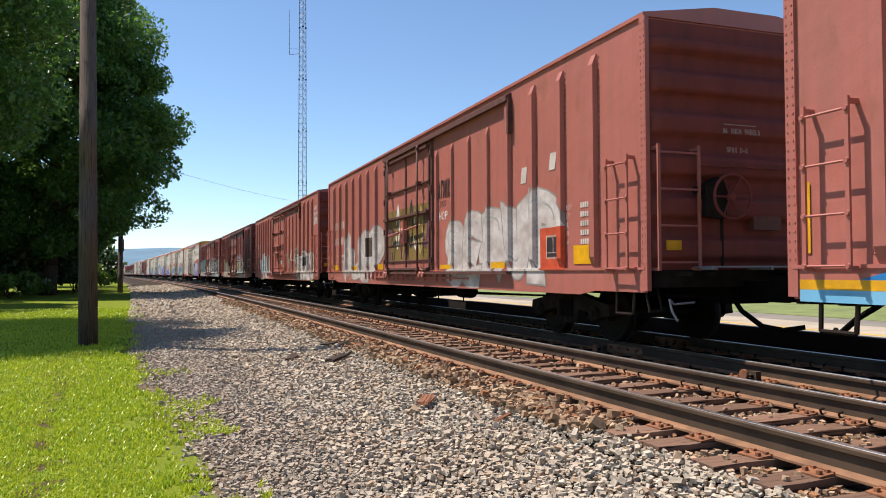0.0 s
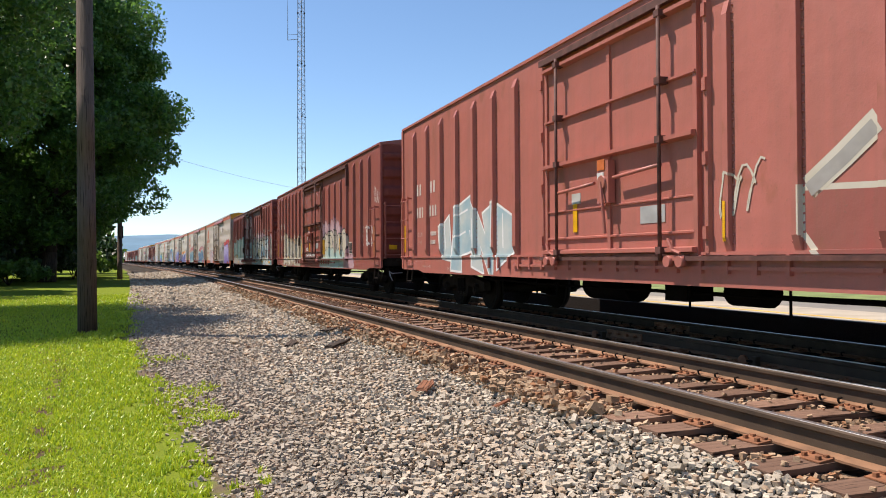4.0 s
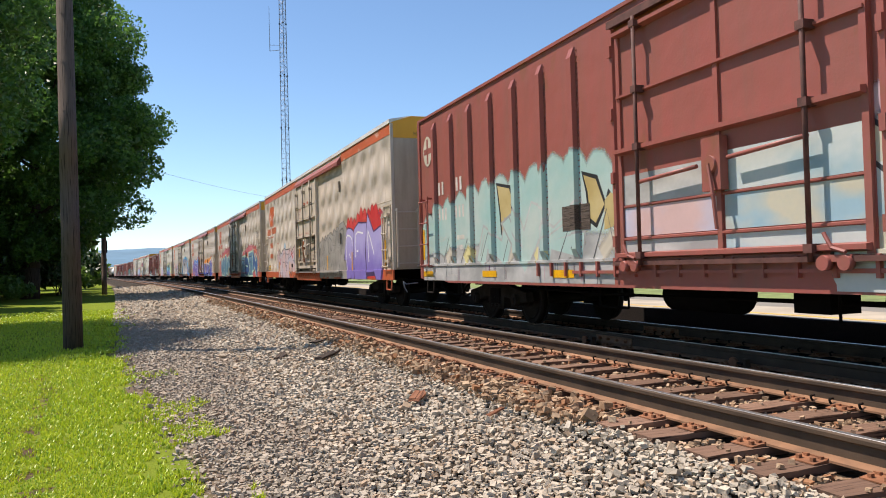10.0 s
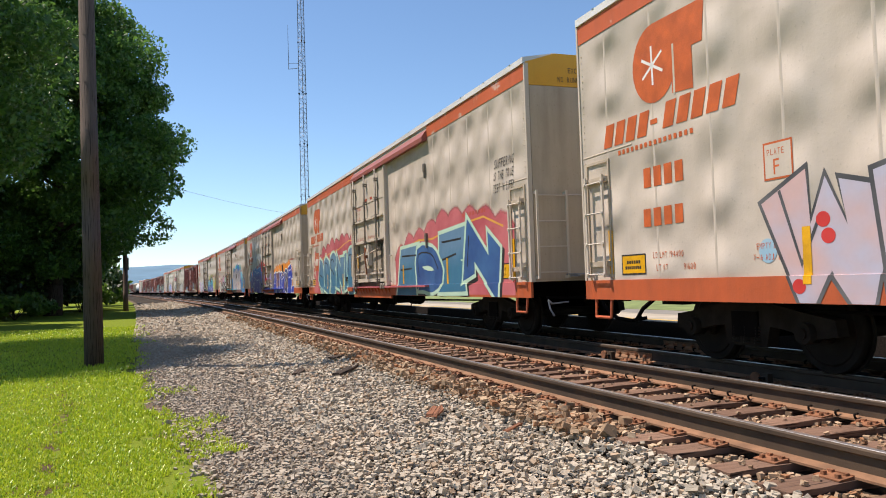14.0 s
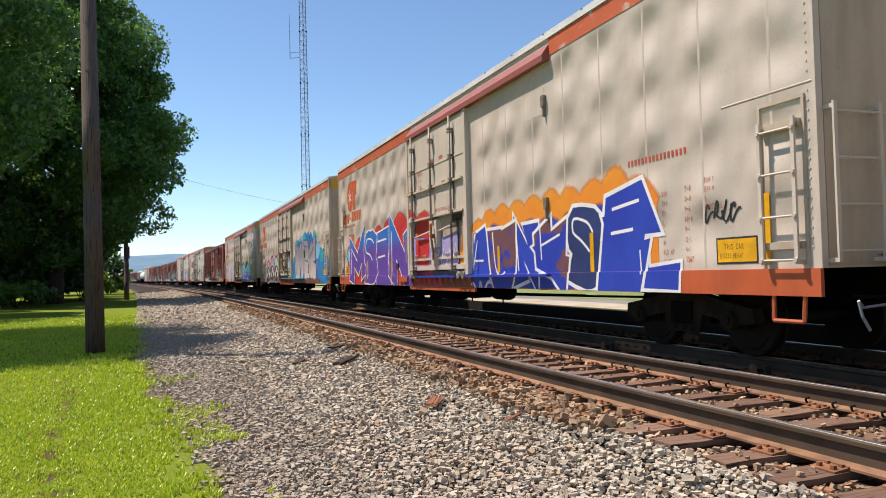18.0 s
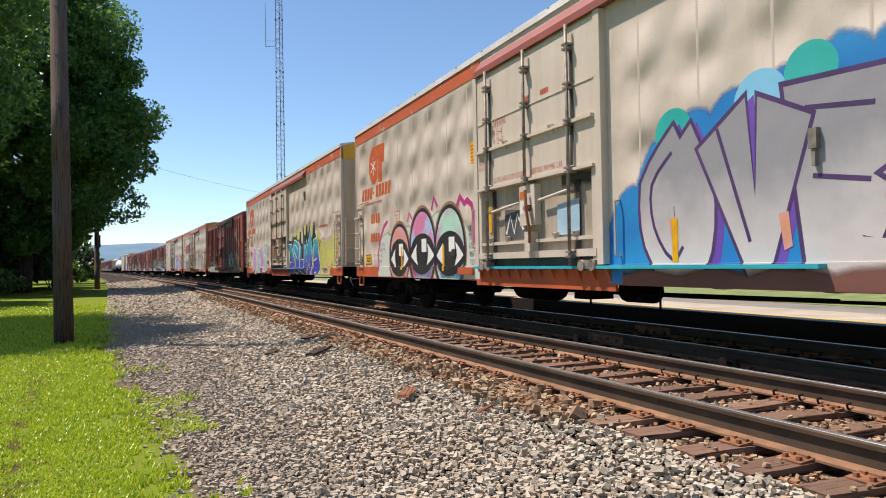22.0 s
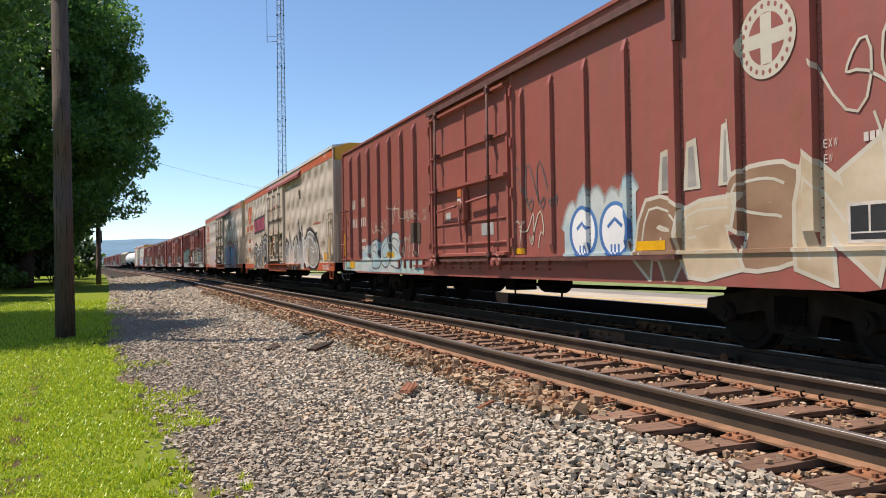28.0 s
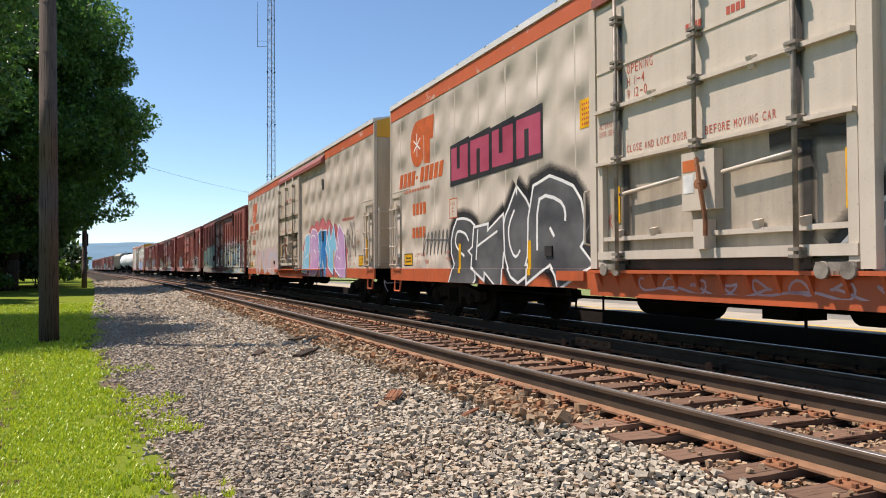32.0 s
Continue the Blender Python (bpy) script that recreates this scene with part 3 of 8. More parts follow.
def post_build(bm, w, d, z0, z1, rivets):
    x = -SIDE
    v = []
    for z, k in ((z0, 0.25), (z0 + 0.14, 1), (z1 - 0.14, 1), (z1, 0.25)):
        v.append([bm.verts.new((x - dx * k, y, z)) for y, dx in ((-w, 0.004), (-w * 0.82, d), (w * 0.82, d), (w, 0.004))])
    for a, b in zip(v, v[1:]):
        for i in range(3):
            bm.faces.new((a[i], a[i + 1], b[i + 1], b[i]))
    if rivets:
        z = z0 + 0.08
        while z < z1:
            for y in (-w * 1.35, w * 1.35):
                c = [bm.verts.new((x - 0.003, y + 0.019 * math.cos(a), z + 0.019 * math.sin(a))) for a in (0.5, 2.1, 3.6, 5.2)]
                tip = bm.verts.new((x - 0.022, y, z))
                for i in range(4):
                    bm.faces.new((c[i], c[(i + 1) % 4], tip))
            z += 0.085


def red_posts():
    return POST_BIG + POST_SMALL


def end_rib(z):
    """Depth of the pressed ribs of a red end wall at the height z."""
    if not 1.10 < z < 3.94:
        return 0.0
    k = (z - 1.16) % 0.52
    up = min(1.0, k / 0.06, max(0.0, 0.36 - k) / 0.12)
    return 0.12 * max(0.0, up * up * (3 - 2 * up))


def red_boxcar(name_label, tone=None):
    """A ribbed oxide-red boxcar with a plug door, 19 m over the ends; its rear is at +y."""
    tone = tone or RED
    car = thing("boxcar", name_label, "freight car", "cars of the train")
    H, key = RED_HALF, tone.name

    def shell(bm):
        box(bm, -SIDE, SIDE, -H, H, 1.08, RED_TOP)
    part("body", shared("red_body" + key, shell, tone), None, car, "oxide red steel body")

    def roof(bm):
        prism(bm, ((-SIDE - 0.03, RED_TOP), (-SIDE - 0.03, RED_TOP + 0.05), (-0.5, RED_TOP + 0.22), (0.5, RED_TOP + 0.22), (SIDE + 0.03, RED_TOP + 0.05), (SIDE + 0.03, RED_TOP)), -H - 0.03, H + 0.03)
        for i in range(16):
            y = -H + 0.6 + i * (2 * H - 1.2) / 15
            prism(bm, ((-SIDE - 0.02, RED_TOP + 0.05), (-0.5, RED_TOP + 0.22), (0.5, RED_TOP + 0.22), (SIDE + 0.02, RED_TOP + 0.05), (0.5, RED_TOP + 0.25), (-0.5, RED_TOP + 0.25)), y - 0.04, y + 0.04)
    part("roof", shared("red_roof" + key, roof, tone), None, car)

    def sill(bm):
        for s in (-1, 1):
            x = s * SIDE
            prism(bm, ((-H, 1.085), (H, 1.085), (H, 0.78), (H - 1.2, 0.78), (H - 1.6, 0.72), (-H + 1.6, 0.72), (-H + 1.2, 0.78), (-H, 0.78)), x - 0.015, x + 0.015, "x")
            box(bm, x - 0.035, x + 0.035, -H, H, 1.06, 1.095)
            y = -2.9
            while y < 4.6 and s < 0:
                box(bm, x - 0.06, x, y - 0.02, y + 0.02, 0.86, 1.06)
                y += 0.42
            box(bm, x - 0.05, x + 0.05, -3.9, 3.2, 0.90, 0.94)
    part("side_sill", shared("red_sill" + key, sill, tone), None, car, "scuffed red side sill")
    big = shared("post_big" + key, lambda bm: post_build(bm, 0.075, 0.075, 1.10, RED_TOP - 0.17, True), tone)
    small = shared("post_small" + key, lambda bm: post_build(bm, 0.05, 0.055, 1.10, RED_TOP - 0.5, True), tone)
    for y in red_posts():
        part("side_post", small if y in POST_SMALL else big, None, car).matrix_basis = pose(0, y, 0)
    y0, y1 = RED_DOOR

    d = part("door", shared("red_door" + key, lambda bm: box(bm, -SIDE - 0.03, -SIDE + 0.03, y0, y1, 1.04, 3.92), tone), None, car, "red plug door with heavy framing")
    for z, deep, tall in ((1.12, 0.13, 0.04), (1.32, 0.06, 0.02), (1.72, 0.05, 0.015), (2.40, 0.13, 0.045), (3.08, 0.08, 0.025), (3.86, 0.12, 0.04)):
        bar = shared("red_door_bar%.2f" % z + key, lambda bm: prism(bm, ((-SIDE - 0.03, -tall), (-SIDE - deep, -tall * 0.5), (-SIDE - deep, tall * 0.6), (-SIDE - 0.03, tall)), y0 + 0.02, y1 - 0.02), tone)
        part("door_bar", bar, None, d).matrix_basis = pose(0, 0, z)
    stile = shared("red_door_stile" + key, lambda bm: box(bm, -SIDE - 0.06, -SIDE - 0.03, -0.035, 0.035, 1.06, 3.9), tone)
    for y in (y0 + 0.04, y1 - 0.04, (y0 + y1) / 2):
        part("door_stile", stile, None, d).matrix_basis = pose(0, y, 0)

    def lock_rod(bm):
        x = -SIDE - 0.15
        rod(bm, (x, 0, 1.0), (x, 0, 3.95), 0.024, 8)
        for z in (1.12, 2.40, 3.08, 3.86):
            box(bm, x - 0.03, x + 0.1, -0.05, 0.05, z - 0.04, z + 0.04)
    upright = shared("red_lock_rod", lock_rod, DOOR_STEEL)
    for y in (-1.05, 1.45):
        part("locking_rod", upright, None, d, "dark locking rod").matrix_basis = pose(0, y, 0)
    for ya, yb, z in ((1.45, 0.42, 2.0), (-0.05, -1.05, 2.08)):
        part("cross_rod", shared("red_cross_rod%.2f" % z + key, lambda bm: rod(bm, (-SIDE - 0.13, ya, z - 0.02), (-SIDE - 0.13, yb, z + 0.03), 0.024, 8), tone), None, d, "red cross rod")

    def roller(bm):
        for k in (-0.11, 0.11):
            rod(bm, (-SIDE - 0.17, k, 0.99), (-SIDE - 0.1, k, 0.99), 0.065, 12)
        box(bm, -SIDE - 0.13, -SIDE - 0.03, -0.16, 0.16, 1.0, 1.06)
        pipe(bm, [(-SIDE - 0.15, 0.1, 1.25), (-SIDE - 0.15, 0.02, 1.12), (-SIDE - 0.15, -0.12, 1.08)], 0.018, 6)
    for y in (-1.3, 1.68):
        part("door_roller", shared("red_roller" + key, roller, tone), None, d, "worn red door roller").matrix_basis = pose(0, y, 0)

    def handle(bm):
        x, y = -SIDE - 0.13, (y0 + y1) / 2
        box(bm, x - 0.02, x + 0.08, y - 0.14, y + 0.14, 1.75, 2.3)
        rod(bm, (x - 0.05, y, 2.02), (x + 0.05, y, 2.02), 0.09, 12)
        pipe(bm, [(x - 0.05, y, 2.02), (x - 0.07, y - 0.08, 1.7), (x - 0.05, y - 0.1, 1.35)], 0.022, 6)
    part("door_handle", shared("red_handle" + key, handle, tone), None, d, "red door lock gear and lever")

    def runner(bm):
        x = -SIDE
        prism(bm, ((x, 3.99), (x - 0.11, 3.97), (x - 0.11, 4.06), (x, 4.12)), -5.85, y1 + 0.1)
        box(bm, x - 0.12, x - 0.02, -5.85, y1 + 0.1, 1.0, 1.05)
        box(bm, x - 0.09, x, -5.89, -5.83, 3.4, 4.0)
    part("door_track", shared("door_track", runner, DOOR_STEEL), None, car, "dark rusty door track")

    def jamb(bm):
        prism(bm, ((-SIDE, -0.045), (-SIDE - 0.045, -0.03), (-SIDE - 0.045, 0.03), (-SIDE, 0.045)), 1.08, 3.98, "z")
        for z in (1.3, 2.1, 2.9, 3.7):
            box(bm, -SIDE - 0.075, -SIDE - 0.04, -0.03, 0.03, z - 0.07, z + 0.07)
    for y in (y0 - 0.12, y1 + 0.12):
        part("door_jamb", shared("red_jamb" + key, jamb, tone), None, car, "red door post with hinge lugs").matrix_basis = pose(0, y, 0)

    def corner(bm):
        box(bm, -0.03, 0.03, -0.06, 0.06, 0.8, RED_TOP)
        z = 1.15
        while z < RED_TOP - 0.05:
            for y in (-0.035, 0.035):
                box(bm, -0.036, 0.036, y - 0.008, y + 0.008, z - 0.008, z + 0.008)
            z += 0.085
    corner_mesh = shared("red_corner" + key, corner, tone)
    for y in (-H, H):
        for x in (-SIDE, SIDE):
            part("corner_post", corner_mesh, None, car).matrix_basis = pose(x, y, 0)

    def corrugated(bm):
        xs = [-SIDE + 0.03, -SIDE + 0.075, -SIDE + 0.13, -SIDE + 0.24, -0.6, 0.6, SIDE - 0.24, SIDE - 0.13, SIDE - 0.075, SIDE - 0.03]
        fade = [0.0, 0.45, 0.85, 1.0, 1.0, 1.0, 1.0, 0.85, 0.45, 0.0]
        rows = []
        for i in range(101):
            z = 1.04 + (RED_TOP - 1.06) * i / 100
            rows.append([bm.verts.new((x, -0.004 - end_rib(z) * f, z)) for x, f in zip(xs, fade)])
        for a, b in zip(rows, rows[1:]):
            for i in range(len(xs) - 1):
                bm.faces.new((a[i], a[i + 1], b[i + 1], b[i])).smooth = True
        bm.faces.new([bm.verts.new(p) for p in ((-SIDE + 0.03, -0.004, RED_TOP), (SIDE - 0.03, -0.004, RED_TOP), (0.5, -0.004, RED_TOP + 0.2), (-0.5, -0.004, RED_TOP + 0.2))])
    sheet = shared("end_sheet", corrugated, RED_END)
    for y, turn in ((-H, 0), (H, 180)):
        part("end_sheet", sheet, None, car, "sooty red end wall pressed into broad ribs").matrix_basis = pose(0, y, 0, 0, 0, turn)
    for y in (-H + 0.48, H - 0.48):
        ladder(car, y, 0.48, 1.08, 2.42, tone, "red steel corner ladder")

    def end_ladder(bm):
        for k in range(4):
            rod(bm, (-1.45, -0.16, 1.15 + 0.45 * k), (-0.9, -0.16, 1.15 + 0.45 * k), 0.014, 6)
        for x in (-1.47, -0.88):
            box(bm, x - 0.02, x + 0.02, -0.172, -0.15, 1.05, 2.6)
            for z in (1.07, 2.56):
                box(bm, x - 0.015, x + 0.015, -0.15, 0.0, z - 0.02, z + 0.02)
    def walkway(bm):
        for k in range(6):
            box(bm, -0.92, 0.92, -0.42 + 0.06 * k, -0.385 + 0.06 * k, 1.085, 1.105)
        for x in (-0.85, 0.0, 0.85):
            box(bm, x - 0.02, x + 0.02, -0.42, 0.0, 1.055, 1.085)
    ladder_mesh = shared("red_end_ladder" + key, end_ladder, tone)
    deck = shared("red_deck", walkway, GREY_STEEL)
    for y, turn in ((-H, 0), (H, 180)):
        part("end_ladder", ladder_mesh, None, car, "red end ladder").matrix_basis = pose(0, y, 0, 0, 0, 0) if turn == 0 else pose(0, y + 0.16, 0)
        part("end_platform", deck, None, car, "galvanised slatted walkway across the end").matrix_basis = pose(0, y, 0, 0, 0, turn)

    def wheel(bm):
        y, x0, z0 = -H - 0.26, -0.45, 1.97
        for k in range(20):
            a, b = 2 * math.pi * k / 20, 2 * math.pi * (k + 1) / 20
            rod(bm, (x0 + 0.28 * math.cos(a), y, z0 + 0.28 * math.sin(a)), (x0 + 0.28 * math.cos(b), y, z0 + 0.28 * math.sin(b)), 0.018, 6)
        for k in range(6):
            a = 2 * math.pi * k / 6
            rod(bm, (x0, y + 0.04, z0), (x0 + 0.28 * math.cos(a), y, z0 + 0.28 * math.sin(a)), 0.013, 5)
        rod(bm, (x0, y - 0.01, z0), (x0, -H, z0), 0.05, 10)
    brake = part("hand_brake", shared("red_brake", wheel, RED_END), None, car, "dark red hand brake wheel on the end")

    def gear_case(bm):
        prism(bm, ((-0.82, 1.72), (-0.5, 1.70), (-0.46, 2.1), (-0.6, 2.22), (-0.78, 2.12)), -H - 0.2, -H - 0.02)
        rod(bm, (-0.78, -H - 0.12, 2.05), (-0.92, -H - 0.12, 2.05), 0.05, 8)
    part("brake_gear_case", shared("red_brake_case", gear_case, BROWN_STEEL), None, brake, "dark gear case")
    part("brake_chain", shared("red_brake_chain", lambda bm: rod(bm, (-0.5, -H - 0.11, 1.08), (-0.5, -H - 0.11, 1.72), 0.02, 6), BROWN_STEEL), None, brake, "dark brake chain")
    part("end_board", shared("end_board", lambda bm: box(bm, 0.0, 0.44, -H - 0.12, -H - 0.02, 1.57, 1.95), BROWN_BOARD), None, car, "brown route card board on the end")
    part("end_reflector", shared("end_reflector", lambda bm: box(bm, -1.36, -1.14, -H - 0.15, -H - 0.145, 1.3, 1.42), STRIPE), None, car, "small yellow reflector on the end")
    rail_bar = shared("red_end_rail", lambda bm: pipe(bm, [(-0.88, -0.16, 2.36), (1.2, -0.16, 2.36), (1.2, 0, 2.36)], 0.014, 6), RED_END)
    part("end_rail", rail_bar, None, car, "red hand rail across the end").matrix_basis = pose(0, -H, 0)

    def steps(bm):
        for x in (-1.52, -1.34):
            pipe(bm, [(x, -H + 0.1, 0.95), (x, -H + 0.06, 0.78), (x, -H - 0.02, 0.55)], 0.016, 6)
        rod(bm, (-1.54, -H - 0.02, 0.55), (-1.3, -H - 0.02, 0.55), 0.014, 6)
    part("corner_step", shared("red_corner_step", steps, BROWN_STEEL), None, car)

    def end_beam(bm):
        box(bm, -1.47, 1.47, -0.05, 0.05, 0.84, 1.06)
        for x in (-1.1, -0.75, 0.5, 1.0):
            prism(bm, ((x - 0.05, -0.05), (x + 0.05, -0.05), (x + 0.02, -0.3), (x - 0.02, -0.3)), 0.98, 1.03, "z")
    for y, turn in ((-H, 0), (H, 180)):
        part("end_beam", shared("red_end_beam", end_beam, BROWN_STEEL), None, car, "sooty beam below the end wall").matrix_basis = pose(0, y, 0, 0, 0, turn)
    for y in (-H + 0.48, H - 0.48):
        part("stirrup", shared("stirrup%.1f" % y, lambda bm: stirrup_build(bm, y), BROWN_STEEL), None, car, "dark steel step below the ladder")
    underframe(car, H, 6.9)
    return car


CRYO_HALF = 10.55
CRYO_TOP = 4.62
CRYO_DOOR = (-1.84, 1.88)


def reefer(label):
    """A cream insulated car with orange bands and a wide plug door; its rear is at +y."""
    car = thing("refrigerator_car", label, "freight car", "cars of the train")
    H = CRYO_HALF
    y0, y1 = CRYO_DOOR

    def shell(bm):
        box(bm, -SIDE, SIDE, -H, H, 1.0, CRYO_TOP)
    part("body", shared("cryo_body", shell, CREAM), None, car, "cream insulated side with dished panels")
    seam = shared("cryo_seam", lambda bm: prism(bm, ((-SIDE, -0.02), (-SIDE - 0.002, -0.006), (-SIDE - 0.002, 0.006), (-SIDE, 0.02)), 1.02, CRYO_TOP - 0.29, "z"), CREAM)
    for i in range(20):
        y = -H + 0.55 + i * 1.045
        if not y0 - 0.2 < y < y1 + 0.2:
            part("panel_seam", seam, None, car).matrix_basis = pose(0, y, 0)

    def band(bm):
        for a, b in ((-H, y0 - 3.6), (y1 + 0.05, H)):
            box(bm, -SIDE - 0.009, -SIDE - 0.001, a, b, CRYO_TOP - 0.27, CRYO_TOP - 0.01)
        box(bm, SIDE + 0.001, SIDE + 0.009, -H, H, CRYO_TOP - 0.27, CRYO_TOP - 0.01)
    part("orange_band", shared("cryo_band", band, BAND), None, car, "chipped orange band below the roof")

    def roof(bm):
        prism(bm, ((-SIDE - 0.03, CRYO_TOP), (-SIDE - 0.03, CRYO_TOP + 0.10), (-1.0, CRYO_TOP + 0.2), (1.0, CRYO_TOP + 0.2), (SIDE + 0.03, CRYO_TOP + 0.10), (SIDE + 0.03, CRYO_TOP)), -H, H)
        for i in range(18):
            y = -H + 0.5 + i * (2 * H - 1) / 17
            prism(bm, ((-SIDE - 0.04, CRYO_TOP + 0.10), (-1.0, CRYO_TOP + 0.2), (1.0, CRYO_TOP + 0.2), (SIDE + 0.04, CRYO_TOP + 0.10), (1.0, CRYO_TOP + 0.235), (-1.0, CRYO_TOP + 0.235)), y - 0.03, y + 0.03)
    part("roof", shared("cryo_roof", roof, ROOF), None, car, "white painted roof")

    def sill(bm):
        for s in (-1, 1):
            x = s * SIDE
            box(bm, x - 0.02, x + 0.02, -H, y0 - 0.3, 0.74, 1.0)
            box(bm, x - 0.02, x + 0.02, y1 + 0.3, H, 0.74, 1.0)
            box(bm, x - 0.02, x + 0.02, y0 - 0.3, y1 + 0.3, 0.66, 0.94)
        y = y0 - 0.2
        while y < y1 + 0.3:
            prism(bm, ((-SIDE - 0.10, 0.95), (-SIDE, 0.95), (-SIDE, 0.72)), y - 0.02, y + 0.02)
            y += 0.36
        box(bm, -SIDE - 0.06, -SIDE, y1 + 0.4, y1 + 1.1, 0.84, 0.97)
    part("side_sill", shared("cryo_sill", sill, ORANGE), None, car, "orange side sill")

    def cap(bm):
        box(bm, -SIDE + 0.01, SIDE - 0.01, -H - 0.02, -H, CRYO_TOP - 0.36, CRYO_TOP + 0.02)
        prism(bm, ((-SIDE + 0.01, CRYO_TOP + 0.02), (-1.0, CRYO_TOP + 0.19), (1.0, CRYO_TOP + 0.19), (SIDE - 0.01, CRYO_TOP + 0.02)), -H - 0.02, -H)
    part("end_cap", shared("cryo_cap", cap, YELLOW), None, car, "yellow warning band across the end")

    def frame_build(bm):
        x = -SIDE
        for y in (y0 - 0.09, y1 + 0.09):
            box(bm, x - 0.10, x, y - 0.07, y + 0.07, 1.0, 4.26)
        box(bm, x - 0.05, x, y0 - 0.1, y1 + 0.1, 4.21, 4.27)
    part("door_frame", shared("cryo_frame", frame_build, CREAM_FLAT), None, car)

    def door(bm):
        x = -SIDE - 0.085
        box(bm, x, x + 0.095, y0, y1, 2.28, 4.22)
        for y in (y0, y1 - 0.1):
            box(bm, x, x + 0.095, y, y + 0.1, 1.02, 2.28)
    d = part("door", shared("cryo_door", door, CREAM_FLAT), None, car, "cream plug door with a recessed lower panel")
    part("lower_panel", shared("cryo_lower_panel", lambda bm: box(bm, -SIDE - 0.013, -SIDE + 0.01, y0 + 0.1, y1 - 0.1, 1.02, 2.28), CREAM_DIRTY), None, d, "dirty recessed lower door panel")
    for z, deep, tall in ((3.42, 0.012, 0.012), (2.93, 0.06, 0.022), (2.285, 0.05, 0.02), (1.36, 0.03, 0.025), (1.16, 0.05, 0.05)):
        part("door_bar", shared("cryo_bar%.2f" % z, lambda bm: box(bm, -SIDE - (0.085 if z > 2.2 else 0.05) - deep, -SIDE + 0.005, y0 + 0.003, y1 - 0.003, z - tall, z + tall), CREAM_FLAT), None, d)

    def clip(bm):
        prism(bm, ((-SIDE - 0.11, 0.05), (-SIDE - 0.03, 0.07), (-SIDE - 0.03, -0.07), (-SIDE - 0.07, -0.06)), -0.035, 0.035)
    for z, ys in ((2.93, (1.45, 0.75, -0.75, -1.2)), (1.40, (1.45, 0.8, -0.75, -1.3))):
        for y in ys:
            part("door_clip", shared("cryo_clip", clip, CREAM_FLAT), None, d).matrix_basis = pose(-0.05 if z > 2.2 else 0, y, z)

    def upright(bm, low):
        x = -SIDE - 0.16
        rod(bm, (x, 0, low), (x, 0, 4.25), 0.024, 10)
        for z in (1.14, 2.28, 2.93, 3.42, 3.95):
            if z > low:
                box(bm, x - 0.035, x + 0.12, -0.06, 0.06, z - 0.045, z - 0.015)
                box(bm, x - 0.035, x + 0.12, -0.06, 0.06, z + 0.015, z + 0.045)
                rod(bm, (x - 0.01, -0.05, z - 0.05), (x - 0.01, -0.05, z + 0.05), 0.014, 6)
    for y, low in ((1.38, 0.98), (0.0, 2.2), (-1.28, 0.98)):
        part("locking_rod", shared("cryo_rod%.1f" % low, lambda bm: upright(bm, low), ROD), None, d, "greasy dark brown locking rod").matrix_basis = pose(0, y, 0)
    for ya, yb, z in ((1.38, 0.3, 1.93), (-0.33, -1.28, 2.0)):
        part("cross_rod", shared("cryo_cross%.2f" % z, lambda bm: rod(bm, (-SIDE - 0.1, ya, z - 0.05), (-SIDE - 0.1, yb, z + 0.03), 0.024, 8), CREAM_FLAT), None, d)

    def lock(bm):
        box(bm, -SIDE - 0.13, -SIDE - 0.02, -0.47, 0.02, 1.6, 2.2)
        box(bm, -SIDE - 0.17, -SIDE - 0.02, -0.36, -0.2, 1.2, 1.5)
    g = part("lock_box", shared("cryo_lock", lock, CREAM_FLAT), None, d, "cream lock box with an orange notice")
    g.matrix_basis = pose(0, 0.22, 0)
    part("notice", shared("cryo_notice", lambda bm: box(bm, -SIDE - 0.134, -SIDE - 0.13, -0.19, 0.0, 2.0, 2.12), LABEL_NOTICE), None, g, "small orange notice")
    part("paper", shared("cryo_paper", lambda bm: box(bm, -SIDE - 0.134, -SIDE - 0.13, -0.17, -0.01, 1.78, 1.97), WHITE), None, g, "small white paper notice")

    def lever(bm):
        x, y = -SIDE - 0.19, -0.3
        pipe(bm, [(x, y + 0.02, 2.12), (x - 0.03, y - 0.06, 1.85), (x, y - 0.1, 1.5), (x, y - 0.1, 1.33)], 0.025, 6)
        rod(bm, (x - 0.03, y - 0.02, 1.85), (x + 0.08, y - 0.02, 1.85), 0.05, 10)
    part("door_handle", shared("cryo_lever", lever, RUST), None, d, "rusty red door lever").matrix_basis = pose(0, 0.22, 0)

    def hinge(bm):
        for k in (-0.13, 0.13):
            rod(bm, (-SIDE - 0.14, k, 0.99), (-SIDE - 0.09, k, 0.99), 0.075, 12)
        box(bm, -SIDE - 0.12, -SIDE - 0.04, -0.2, 0.2, 0.95, 1.06)
    for y in (y0 + 0.2, y1 - 0.3):
        part("door_roller", shared("cryo_roller", hinge, ROD), None, d, "worn grey door roller").matrix_basis = pose(0, y, 0)

    def runner(bm):
        prism(bm, ((-SIDE, 4.28), (-SIDE - 0.13, 4.26), (-SIDE - 0.13, 4.36), (-SIDE, 4.54)), y0 - 3.6, y1 + 0.05)
    part("door_track", shared("cryo_runner", runner, RED_DULL), None, car, "dull red door track")

    def runner_low(bm):
        box(bm, -SIDE - 0.12, -SIDE, y0 - 3.5, y1 + 0.2, 0.945, 0.985)
    part("lower_track", shared("cryo_runner_low", runner_low, ORANGE), None, car)
